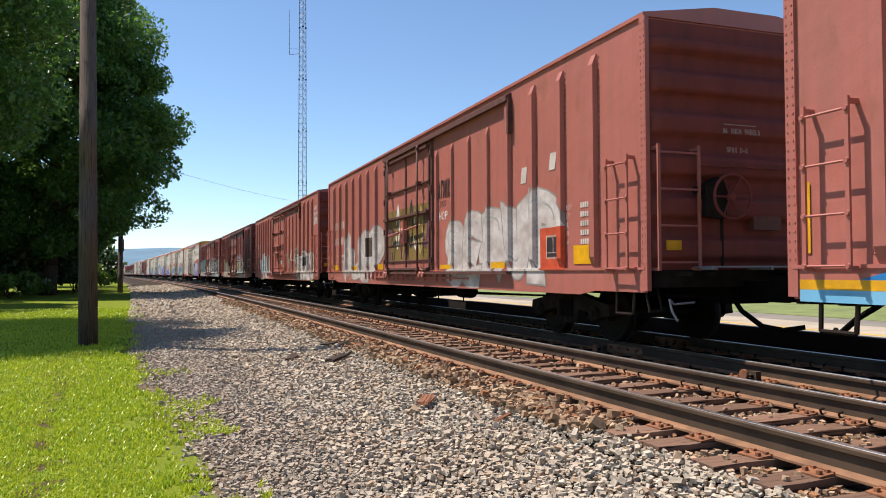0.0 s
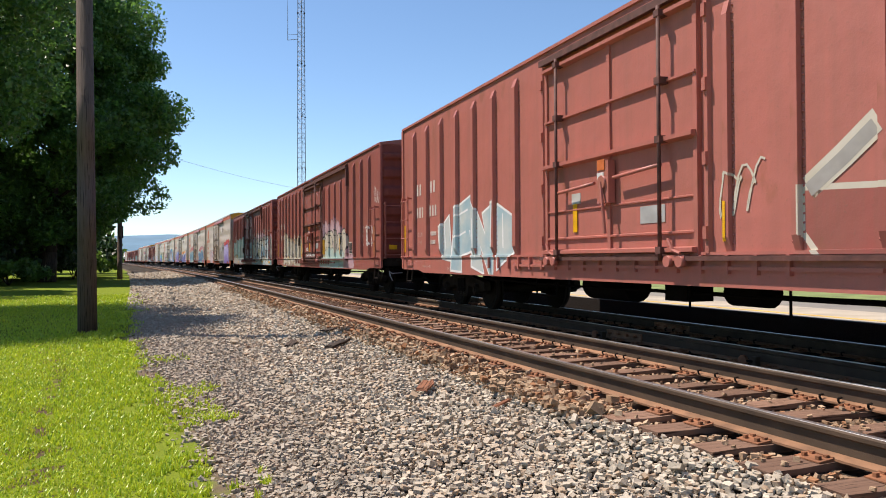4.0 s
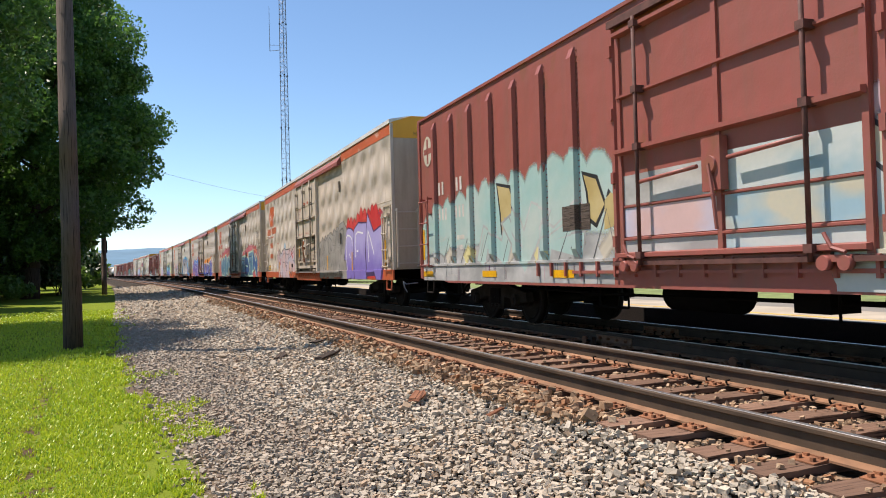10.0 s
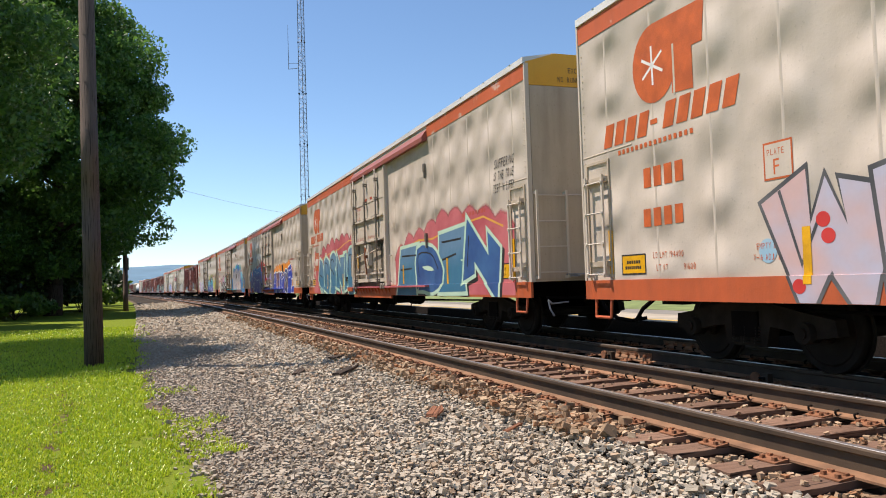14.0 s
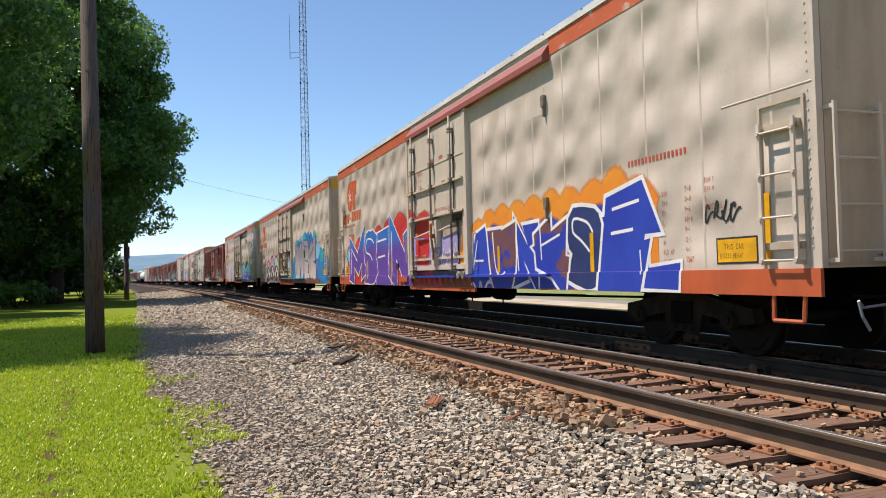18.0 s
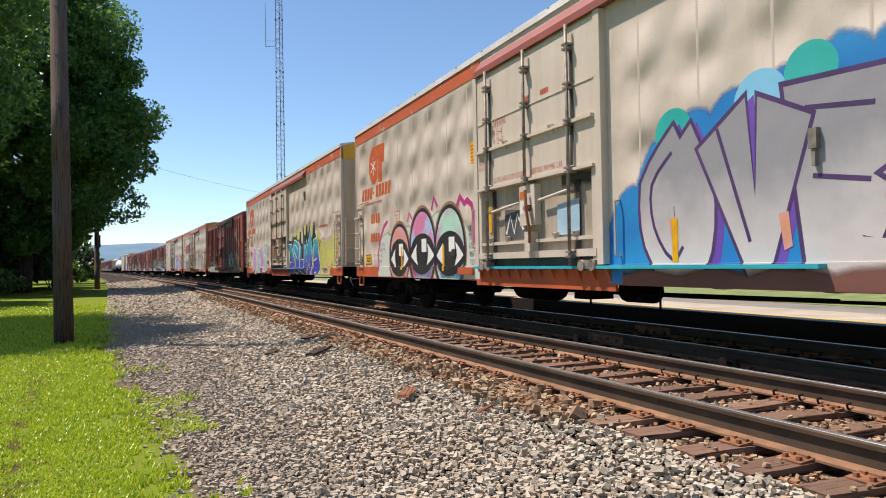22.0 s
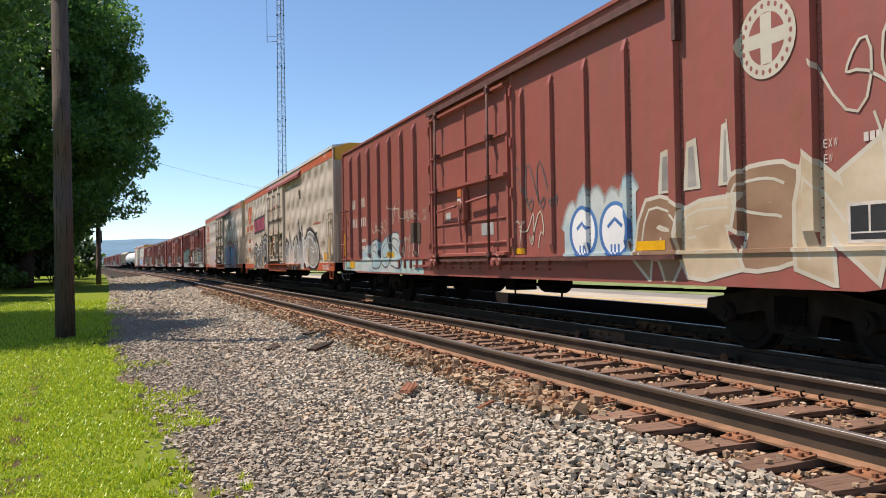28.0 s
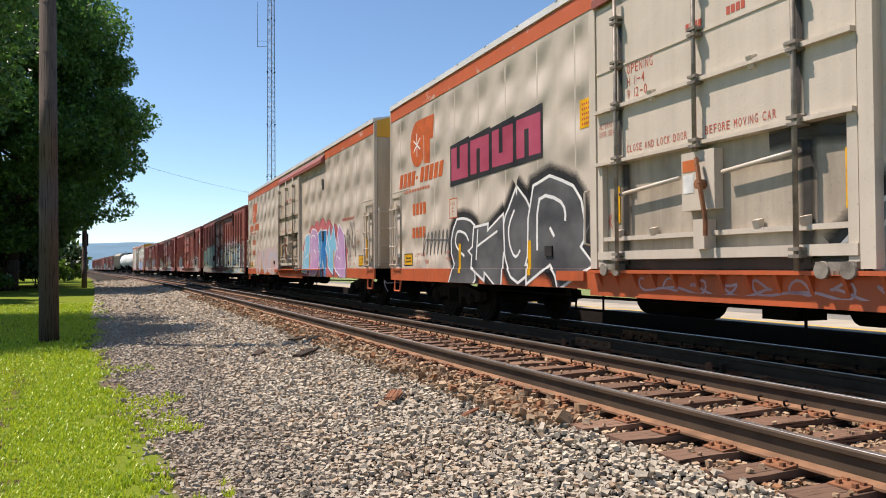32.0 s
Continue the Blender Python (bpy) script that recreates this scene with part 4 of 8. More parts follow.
    for y in (-H + 0.42, H - 0.42):
        ladder(car, y, 0.44, 1.08, 2.32, CREAM_FLAT, "cream steel corner ladder")
        part("stirrup", shared("cryo_stirrup%.1f" % y, lambda bm: stirrup_build(bm, y), ORANGE), None, car, "orange step below the ladder")

    edge = shared("cryo_edge", lambda bm: box(bm, -SIDE - 0.015, -SIDE + 0.06, -0.02, 0.02, 1.0, CRYO_TOP), CREAM_FLAT)

    def end_ladder(bm):
        for k in range(4):
            rod(bm, (-1.45, -0.13, 1.15 + 0.42 * k), (-0.95, -0.13, 1.15 + 0.42 * k), 0.013, 6)
        for x in (-1.47, -0.93):
            box(bm, x - 0.02, x + 0.02, -0.142, -0.12, 1.05, 2.5)
            for z in (1.07, 2.46):
                box(bm, x - 0.015, x + 0.015, -0.12, 0.0, z - 0.02, z + 0.02)
    rail_bar = shared("cryo_end_rail", lambda bm: pipe(bm, [(-0.9, 0, 2.42), (-0.9, -0.13, 2.42), (1.4, -0.13, 2.42), (1.4, 0, 2.42)], 0.013, 6), CREAM_FLAT)
    
    def walkway(bm):
        for k in range(6):
            box(bm, -0.95, 1.3, -0.40 + 0.06 * k, -0.365 + 0.06 * k, 1.10, 1.12)
        for x in (-0.9, 0.2, 1.25):
            box(bm, x - 0.02, x + 0.02, -0.40, 0.0, 1.07, 1.10)
    deck = shared("cryo_deck", walkway, GREY_STEEL)
    for y, turn in ((-H, 0), (H, 180)):
        part("corner_trim", edge, None, car).matrix_basis = pose(0, y, 0)
        part("end_ladder", shared("cryo_end_ladder", end_ladder, CREAM_FLAT), None, car, "cream end ladder").matrix_basis = pose(0, y + (0.14 if turn else 0), 0)
        part("end_rail", rail_bar, None, car, "cream hand rail across the end").matrix_basis = pose(0, y, 0, 0, 0, turn)
        part("end_platform", deck, None, car, "galvanised walkway across the end").matrix_basis = pose(0, y, 0, 0, 0, turn)
    panel = shared("cryo_end_panel", lambda bm: box(bm, -SIDE + 0.07, SIDE - 0.01, -0.018, 0.0, 1.02, CRYO_TOP - 0.37), CREAM_END)
    for y in (-H, H + 0.018):
        part("end_wall", panel, None, car, "flat cream end wall").matrix_basis = pose(0, y, 0)

    def wheel(bm):
        y = -H - 0.22
        for k in range(18):
            a, b = 2 * math.pi * k / 18, 2 * math.pi * (k + 1) / 18
            rod(bm, (0.15 + 0.27 * math.cos(a), y, 1.95 + 0.27 * math.sin(a)), (0.15 + 0.27 * math.cos(b), y, 1.95 + 0.27 * math.sin(b)), 0.022, 6)
        for k in range(5):
            a = 2 * math.pi * k / 5
            rod(bm, (0.15, y, 1.95), (0.15 + 0.27 * math.cos(a), y, 1.95 + 0.27 * math.sin(a)), 0.02, 5)
    brake = part("hand_brake", shared("cryo_brake", wheel, RED_DULL), None, car, "dull red hand brake wheel on the end")
    part("brake_gear_case", shared("cryo_brake_case", lambda bm: prism(bm, ((-0.02, 1.68), (0.24, 1.66), (0.28, 2.05), (0.14, 2.16), (0.0, 2.06)), -H - 0.19, -H - 0.018), CREAM_END), None, brake, "cream gear case")

    def recess(bm):
        for a, b, z0, z1 in ((-0.30, -0.265, 1.02, 2.62), (0.265, 0.30, 1.02, 2.62), (-0.265, 0.265, 2.585, 2.62)):
            box(bm, -SIDE - 0.022, -SIDE + 0.01, a, b, z0, z1)
        for z in (1.22, 2.36):
            box(bm, -SIDE - 0.05, -SIDE + 0.01, -0.26, 0.26, z - 0.035, z + 0.035)
    frame_mesh = shared("cryo_ladder_frame", recess, CREAM_END)
    crease = shared("cryo_crease", lambda bm: prism(bm, ((-SIDE, 2.70), (-SIDE - 0.006, 2.712), (-SIDE - 0.006, 2.72), (-SIDE, 2.728)), -0.84, 0.4), CREAM_END)

    def studs(bm):
        for k in range(34):
            z = 1.2 + 0.09 * k
            if abs(z - 2.7) > 0.04:
                rod(bm, (-SIDE - 0.007, 0, z), (-SIDE, 0, z), 0.012, 6)
    for y in (-H + 0.42, H - 0.42):
        part("ladder_frame", frame_mesh, None, car, "dusty cream frame round the ladder").matrix_basis = pose(0, y, 0)
        part("side_crease", crease, None, car).matrix_basis = pose(0, y + (0.44 if y < 0 else 0.0), 0)
    for y in (-H + 0.09, H - 0.09):
        tagged(part("rivets", shared("cryo_studs", studs, CREAM_FLAT), None, car), kind="stuff").matrix_basis = pose(0, y, 0)
    underframe(car, H, 7.9)
    return car


CARS = []


def place(car, front, half):
    CARS.append((car, front + half))
    return car


car_a = place(red_boxcar("oxide red boxcar with a blue and yellow sill"), -13.99, RED_HALF)
car_b = place(red_boxcar("oxide red boxcar with large silver graffiti"), 7.85, RED_HALF)
car_c = place(red_boxcar("oxide red boxcar with white lettering graffiti"), 29.35, RED_HALF, )
car_d = place(red_boxcar("oxide red boxcar with cream and black graffiti", RED_DULL), 50.95, RED_HALF)
car_e = place(red_boxcar("oxide red boxcar with pale washed graffiti", RED_DULL), 72.3, RED_HALF)
car_f = place(reefer("cream refrigerator car with grey, purple and pink graffiti"), 93.95, CRYO_HALF)
car_g = place(reefer("cream refrigerator car with teal graffiti on a pink cloud"), 116.85, CRYO_HALF)
car_h = place(reefer("cream refrigerator car with blue and purple graffiti"), 139.9, CRYO_HALF)
car_i = place(reefer("cream refrigerator car with grey letters and painted eyes"), 162.75, CRYO_HALF)
car_j = place(reefer("cream refrigerator car with turquoise and blue graffiti"), 185.6, CRYO_HALF)
car_k = place(red_boxcar("oxide red boxcar with a round white emblem and chalky graffiti", RED_DULL), 208.3, RED_HALF)
car_l = place(reefer("cream refrigerator car with red block letters and grey graffiti"), 229.05, CRYO_HALF)
car_m = place(reefer("cream refrigerator car with small pink and blue graffiti"), 251.5, CRYO_HALF)


def far_cars():
    """The rest of the train, from the red cars to the tank cars and beyond."""
    u, reds = 273.8, 0
    for kind in "RRRRCTTHRRRRRR":
        if kind == "R":
            place(copy_thing((car_e, car_c, car_d, car_b, car_k)[reds % 5], Matrix()), u, RED_HALF)
            reds += 1
            u += 2 * RED_HALF + 2.0
        elif kind == "C":
            place(copy_thing(car_m, Matrix()), u, CRYO_HALF)
            u += 2 * CRYO_HALF + 2.0
        elif kind == "T":
            place(tank_car(), u, 8.0)
            u += 18.0
        else:
            place(hopper_car(), u, 8.5)
            u += 19.0


def tank_car():
    car = thing("tank_car", "white cylindrical tank car with dirty streaks", "freight car", "cars of the train")

    def tank(bm):
        n, rings = 24, []
        for y, r in ((-7.6, 0.05), (-7.5, 0.8), (-7.2, 1.25), (-6.8, 1.45), (6.8, 1.45), (7.2, 1.25), (7.5, 0.8), (7.6, 0.05)):
            rings.append([bm.verts.new((r * math.cos(2 * math.pi * i / n), y, 2.55 + r * math.sin(2 * math.pi * i / n))) for i in range(n)])
        for a, b in zip(rings, rings[1:]):
            for i in range(n):
                bm.faces.new((a[i], a[(i + 1) % n], b[(i + 1) % n], b[i])).smooth = True
        bm.faces.new(rings[0]), bm.faces.new(rings[-1])
    part("tank", shared("tank", tank, WHITE), None, car)

    def dome(bm):
        rod(bm, (0, 0, 3.9), (0, 0, 4.3), 0.5, 16)
        box(bm, -0.8, 0.8, -1.2, 1.2, 3.96, 4.0)
        for y in (-1.2, 1.2):
            for x in (-0.8, 0.8):
                rod(bm, (x, y, 4.0), (x, y, 4.7), 0.02, 5)
    part("dome", shared("dome", dome, BROWN_STEEL), None, car, "dark dome with a railed platform")

    def saddle(bm):
        for y in (-5.5, 5.5):
            box(bm, -1.3, 1.3, y - 0.5, y + 0.5, 0.95, 1.7)
        box(bm, -1.4, 1.4, -8.0, -6.0, 0.95, 1.1), box(bm, -1.4, 1.4, 6.0, 8.0, 0.95, 1.1)
    part("saddle", shared("saddle", saddle, BLACK), None, car)
    underframe(car, 8.0, 5.7)
    return car


def hopper_car():
    car = thing("hopper_car", "pale grey covered hopper car", "freight car", "cars of the train")

    def shell(bm):
        prism(bm, ((-1.5, 1.6), (-1.5, 3.9), (-1.0, 4.4), (1.0, 4.4), (1.5, 3.9), (1.5, 1.6), (0.6, 0.8), (-0.6, 0.8)), -7.6, 7.6)
        for i in range(13):
            y = -7.4 + i * 14.8 / 12
            box(bm, -1.58, -1.5, y - 0.05, y + 0.05, 1.5, 3.9)
    part("body", shared("hopper", shell, CONCRETE), None, car)

    def ends(bm):
        for s in (-1, 1):
            box(bm, -1.45, 1.45, min(s * 7.6, s * 8.5), max(s * 7.6, s * 8.5), 0.95, 1.1)
            for x in (-1.4, 1.4):
                rod(bm, (x, s * 8.4, 1.1), (x, s * 7.6, 3.8), 0.04, 6)
    part("end_frame", shared("hopper_ends", ends, BLACK), None, car)
    underframe(car, 8.5, 6.2)
    return car


# ---- lettering and paint on the cars ----
def glyph_store():
    """Outlines of the built-in font's characters as flat meshes, at several weights."""
    weights = {"thin": 0.0, "fat": 0.06, "wide": 0.11}
    made = []
    for ch in "ABCDEFGHIJKLMNOPQRSTUVWXYZ0123456789-.!":
        for w, off in weights.items():
            cu = bpy.data.curves.new("glyph", "FONT")
            cu.body, cu.offset, cu.resolution_u = ch, off, 3
            made.append((ch, w, new("glyph", cu), cu))
    bpy.context.view_layer.update()
    graph, store = bpy.context.evaluated_depsgraph_get(), {}
    for ch, w, ob, cu in made:
        me = bpy.data.meshes.new_from_object(ob.evaluated_get(graph))
        store[ch, w] = (np.array([v.co[:2] for v in me.vertices]).reshape(-1, 2), [tuple(p.vertices) for p in me.polygons])
        bpy.data.meshes.remove(me)
        bpy.data.objects.remove(ob)
        bpy.data.curves.remove(cu)
    return store


GLYPH = glyph_store()


def breaks_of(car):
    """Where the painted side changes its depth: heights, and steps along the car with their depth."""
    if car.name.startswith("boxcar"):
        steps = []
        for y in sorted(red_posts()):
            w, d = (0.05, 0.055) if y in POST_SMALL else (0.075, 0.075)
            steps += [(y - w, 0.0), (y - w * 0.82, d), (y + w * 0.82, d), (y + w, 0.0)]
        return [1.056, 1.058, 1.097, 1.099, 1.24], steps
    return [0.938, 0.942, 0.998, 1.002, 2.278, 2.282], [(y + k, 0.0) for y in CRYO_DOOR for k in (-0.002, 0.002)]


def depth_at(car, y, z, steps):
    if car.name.startswith("boxcar"):
        if z < 1.057:
            return 0.016
        if z < 1.098:
            return 0.036
        if steps and z < RED_TOP - 0.2:
            ys = [s[0] for s in steps]
            if ys[0] < y < ys[-1]:
                return max(0.005, float(np.interp(y, ys, [s[1] for s in steps])) * min(1.0, 0.25 + 0.75 * max(0.0, z - 1.10) / 0.14) + 0.001)
        return 0.005
    if CRYO_DOOR[0] < y < CRYO_DOOR[1] and z > 1.0:
        return 0.086 if z > 2.28 else 0.0155
    return 0.021 if z < 1.0 else 0.0028


def decal(name, car, verts, faces, material, layer=1, parent=None, label=""):
    """Paint on the near side: points (along, up), along running from the rear (+y) to the front, laid over posts and sill."""
    levels, steps = breaks_of(car)
    bm = bmesh.new()
    fade = bm.verts.layers.float.new("fade") if len(verts[0]) > 3 else None
    vs = []
    for p in verts:
        v = bm.verts.new((p[2] if len(p) > 2 else 0, -p[0], p[1]))
        if fade:
            v[fade] = p[3]
        vs.append(v)
    for f in faces:
        try:
            bm.faces.new([vs[i] for i in f])
        except ValueError:
            pass
    bm.verts.index_update()
    bmesh.ops.bisect_plane(bm, geom=bm.verts[:] + bm.edges[:] + bm.faces[:], dist=1e-5, plane_co=(0, 0, 0.745), plane_no=(0, 0, 1), clear_inner=True)
    if not bm.faces:
        bm.free()
        return None
    lo, hi = min(v.co.y for v in bm.verts), max(v.co.y for v in bm.verts)
    zlo, zhi = min(v.co.z for v in bm.verts), max(v.co.z for v in bm.verts)
    cuts = [((0, y, 0), (0, 1, 0)) for y, _ in steps if lo < y < hi] + [((0, 0, z), (0, 0, 1)) for z in levels if zlo < z < zhi]
    for co, no in cuts:
        bmesh.ops.bisect_plane(bm, geom=bm.verts[:] + bm.edges[:] + bm.faces[:], dist=1e-5, plane_co=co, plane_no=no)
    for v in bm.verts:
        v.co.x = -SIDE - depth_at(car, v.co.y, v.co.z, steps) - 0.0009 * layer - v.co.x
    for f in bm.faces:
        f.normal_update()
        if f.normal.x > 0:
            f.normal_flip()
    ob = part(name, bm, material, parent or car, label, False)
    return tagged(ob, label, kind="stuff") if name.startswith("lettering") else ob


def spray(name, a, b, scale=1.2, quilt=False, blend=0.3):
    """Spray paint that fades between two colours."""
    n = Nodes(name)
    f = n.ramp(n.noise(scale, 3, (1, 1, 1.6)), [(0.5 - blend / 2, (0, 0, 0)), (0.5 + blend / 2, (1, 1, 1))])
    col = n.mix(f, a, b)
    col = n.mix(n.math("MULTIPLY", n.noise(20.0, 4), 0.25), col, shade(a, 0.7))
    return n.done(col, 0.5, 0, n.bump(n.noise(1.7, 2), 0.02))


def blended(name, low, high, at, soft=0.5):
    """Spray paint that runs from one colour below to another above, with a cloudy border."""
    n = Nodes(name)
    sep = n.add("SeparateXYZ")
    n.link(n.coords(), sep.inputs[0])
    wave = n.math("MULTIPLY", n.math("SUBTRACT", n.noise(1.6, 4), 0.5), 1.3)
    f = n.math("ADD", n.math("DIVIDE", n.math("SUBTRACT", sep.outputs[2], at), soft), wave)
    col = n.mix(n.ramp(f, [(0.0, (0, 0, 0)), (1.0, (1, 1, 1))]), low, high)
    col = n.mix(n.math("MULTIPLY", n.noise(20.0, 4), 0.25), col, shade(low, 0.7))
    return n.done(col, 0.5, 0, n.bump(n.noise(1.7, 2), 0.02))


PURPLE_TOP = blended("purple_under_blue_spray", (0.12, 0.055, 0.34), (0.02, 0.17, 0.55), 1.7, 0.35)
TURQUOISE_TOP = blended("violet_under_turquoise_spray", (0.04, 0.055, 0.36), (0.02, 0.36, 0.45), 1.2, 0.5)
STEEL_FADE = blended("silver_under_grey_spray", (0.56, 0.53, 0.51), (0.25, 0.25, 0.27), 1.2, 0.8)
TEAL_FADE = blended("teal_fade_spray", (0.045, 0.17, 0.28), (0.13, 0.24, 0.36), 1.3, 0.5)
LILAC_FADE = blended("lilac_fade_spray", (0.20, 0.15, 0.47), (0.40, 0.36, 0.64), 1.1, 0.7)
CHARCOAL_FADE = blended("charcoal_fade_spray", (0.42, 0.42, 0.42), (0.14, 0.14, 0.15), 1.1, 0.7)
SILVER = spray("silver_spray", (0.378, 0.324, 0.302), (0.666, 0.630, 0.594), 2.2, blend=0.35)
GREY_PAINT = spray("grey_spray", (0.30, 0.30, 0.29), (0.50, 0.50, 0.48), 1.5)
DARK_GREY = spray("charcoal_spray", (0.055, 0.055, 0.06), (0.15, 0.15, 0.15), 1.0)
MID_GREY = spray("mid_grey_spray", (0.22, 0.21, 0.19), (0.36, 0.34, 0.31), 1.4)
BLACK_PAINT = spray("black_spray", (0.012, 0.012, 0.014), (0.035, 0.033, 0.035))
WHITE_PAINT = spray("white_spray", (0.72, 0.72, 0.70), (0.84, 0.83, 0.80))
CREAM_PAINT = spray("bone_spray", (0.480, 0.432, 0.336), (0.576, 0.536, 0.448), 1.3)
TAN_PAINT = spray("tan_spray", (0.42, 0.32, 0.20), (0.60, 0.50, 0.36), 1.3)
PALE_BLUE = spray("pale_blue_spray", (0.311, 0.444, 0.488), (0.518, 0.548, 0.518), 1.1, blend=0.2)
AQUA_WASH = spray("aqua_wash", (0.312, 0.484, 0.452), (0.452, 0.515, 0.468), 0.8)
MIXED_PALE = spray("pale_mixed_spray", (0.288, 0.432, 0.504), (0.533, 0.490, 0.360), 0.9, blend=0.15)
PINK_WASH = spray("pink_wash", (0.394, 0.230, 0.262), (0.525, 0.377, 0.410), 1.0)
ROSE = spray("rose_spray", (0.42, 0.075, 0.095), (0.56, 0.16, 0.17), 0.9)
PINK_GREY = spray("pink_grey_spray", (0.58, 0.40, 0.38), (0.46, 0.46, 0.56), 0.9, blend=0.2)
PURPLE = spray("purple_spray", (0.10, 0.045, 0.32), (0.16, 0.075, 0.40), 0.9)
LILAC = spray("lilac_spray", (0.26, 0.22, 0.52), (0.40, 0.36, 0.64), 0.9)
BLUE = spray("blue_spray", (0.02, 0.045, 0.38), (0.03, 0.07, 0.46), 0.8)
SKY_BLUE = spray("sky_blue_spray", (0.012, 0.15, 0.46), (0.02, 0.26, 0.54), 0.6)
LIGHT_BLUE = spray("light_blue_spray", (0.16, 0.46, 0.70), (0.26, 0.56, 0.72), 0.6)
TURQUOISE = spray("turquoise_spray", (0.015, 0.32, 0.40), (0.03, 0.42, 0.50), 0.9)
SEA_GREEN = spray("sea_green_spray", (0.02, 0.36, 0.32), (0.04, 0.42, 0.38), 0.9)
TEAL = spray("teal_spray", (0.045, 0.17, 0.28), (0.10, 0.30, 0.38), 0.8)
MINT = spray("mint_spray", (0.44, 0.64, 0.48), (0.54, 0.70, 0.54), 0.9)
RED_PAINT = spray("red_spray", (0.52, 0.025, 0.025), (0.60, 0.05, 0.04), 0.9)
CRIMSON = spray("crimson_spray", (0.36, 0.03, 0.07), (0.44, 0.05, 0.10), 0.9)
MAGENTA = spray("magenta_spray", (0.42, 0.035, 0.19), (0.52, 0.06, 0.25), 0.9)
CANDY = spray("candy_spray", (0.62, 0.20, 0.36), (0.36, 0.52, 0.72), 1.5, blend=0.15)
PEACH = spray("peach_spray", (0.62, 0.28, 0.16), (0.66, 0.34, 0.42), 1.3)
SHERBET = spray("sherbet_spray", (0.40, 0.66, 0.52), (0.56, 0.24, 0.44), 1.2, blend=0.2)
BROWN_PAINT = spray("brown_spray", (0.15, 0.06, 0.045), (0.20, 0.08, 0.06), 0.9)
ORANGE_PAINT = spray("bright_orange_spray", (0.74, 0.22, 0.02), (0.78, 0.30, 0.03), 0.9)
LIME = spray("lime_spray", (0.42, 0.50, 0.06), (0.56, 0.58, 0.14), 0.9)
STRAW = spray("straw_spray", (0.60, 0.54, 0.22), (0.64, 0.58, 0.34), 0.9)
OLIVE = spray("olive_gold_spray", (0.17, 0.11, 0.025), (0.25, 0.17, 0.05), 1.2)
VIOLET = spray("violet_spray", (0.10, 0.02, 0.09), (0.17, 0.04, 0.15), 1.2)
GOLD = spray("dull_gold_spray", (0.40, 0.30, 0.11), (0.52, 0.42, 0.20), 1.2)
LABEL_ORANGE = plain("orange_lettering", (0.58, 0.12, 0.025), 0.55)
LABEL_RED = plain("red_lettering", (0.50, 0.09, 0.05), 0.6)
GREASE = spray("black_grease", (0.03, 0.026, 0.022), (0.06, 0.05, 0.042), 3.0)
PLACARD = plain("orange_red_placard", (0.58, 0.085, 0.03), 0.55)


def fitted(ch, weight, x0, x1, z0, z1, shear=0.0, turn=0.0):
    """A character stretched into a box, sheared and turned a little."""
    base = GLYPH[ch, "thin"][0]
    v, f = GLYPH[ch, weight]
    lo, hi = base.min(0), base.max(0)
    size = np.maximum(hi - lo, 0.08)
    if ch in "I1":
        size[0] = max(size[0], 0.3)
    p = (v - (lo + hi) / 2) / size
    p = p * np.array([x1 - x0, z1 - z0])
    p[:, 0] += shear * p[:, 1]
    c, s = math.cos(turn), math.sin(turn)
    p = p @ np.array([[c, s], [-s, c]])
    return p + np.array([(x0 + x1) / 2, (z0 + z1) / 2]), f


def joined(pieces):
    verts, faces = [], []
    for v, f in pieces:
        k = len(verts)
        verts += [tuple(p) for p in v]
        faces += [tuple(i + k for i in q) for q in f]
    return verts, faces


FORMS = {"A": "00 4a 6a a0|23 83", "B": "00 0a 7a 98 65 05|65 a3 80 00", "C": "a8 7a 2a 06 04 20 70 a2", "D": "00 0a 6a a7 a3 60 00", "E": "aa 0a 00 a0|05 85", "F": "aa 0a 00|05 85", "G": "a8 7a 2a 06 03 20 80 a4 64", "H": "00 0a|a0 aa|05 a5", "I": "50 5a", "J": "9a 92 60 20 03", "K": "00 0a|aa 05 a0", "L": "0a 00 a0", "M": "00 1a 54 9a a0", "N": "00 1a 90 aa", "O": "5a 17 13 50 93 97 5a", "P": "00 0a 8a a7 75 04", "R": "00 0a 8a a7 75 05|55 a0", "S": "a8 7a 1a 07 45 83 91 60 01", "T": "0a aa|5a 50", "U": "0a 12 40 70 93 aa", "V": "0a 50 aa", "W": "0a 20 57 80 aa", "X": "0a a0|00 aa", "Y": "0a 55 aa|55 50", "Z": "0a aa 00 a0"}


def rounded(pts, steps=4):
    """A smooth line through points."""
    out = []
    for i in range(len(pts) - 1):
        p0, p1, p2, p3 = (np.array(pts[min(max(i + k, 0), len(pts) - 1)]) for k in (-1, 0, 1, 2))
        for j in range(steps):
            t = j / steps
            out.append(0.5 * (2 * p1 + (p2 - p0) * t + (2 * p0 - 5 * p1 + 4 * p2 - p3) * t * t + (3 * p1 - p0 - 3 * p2 + p3) * t ** 3))
    return out + [np.array(pts[-1])]


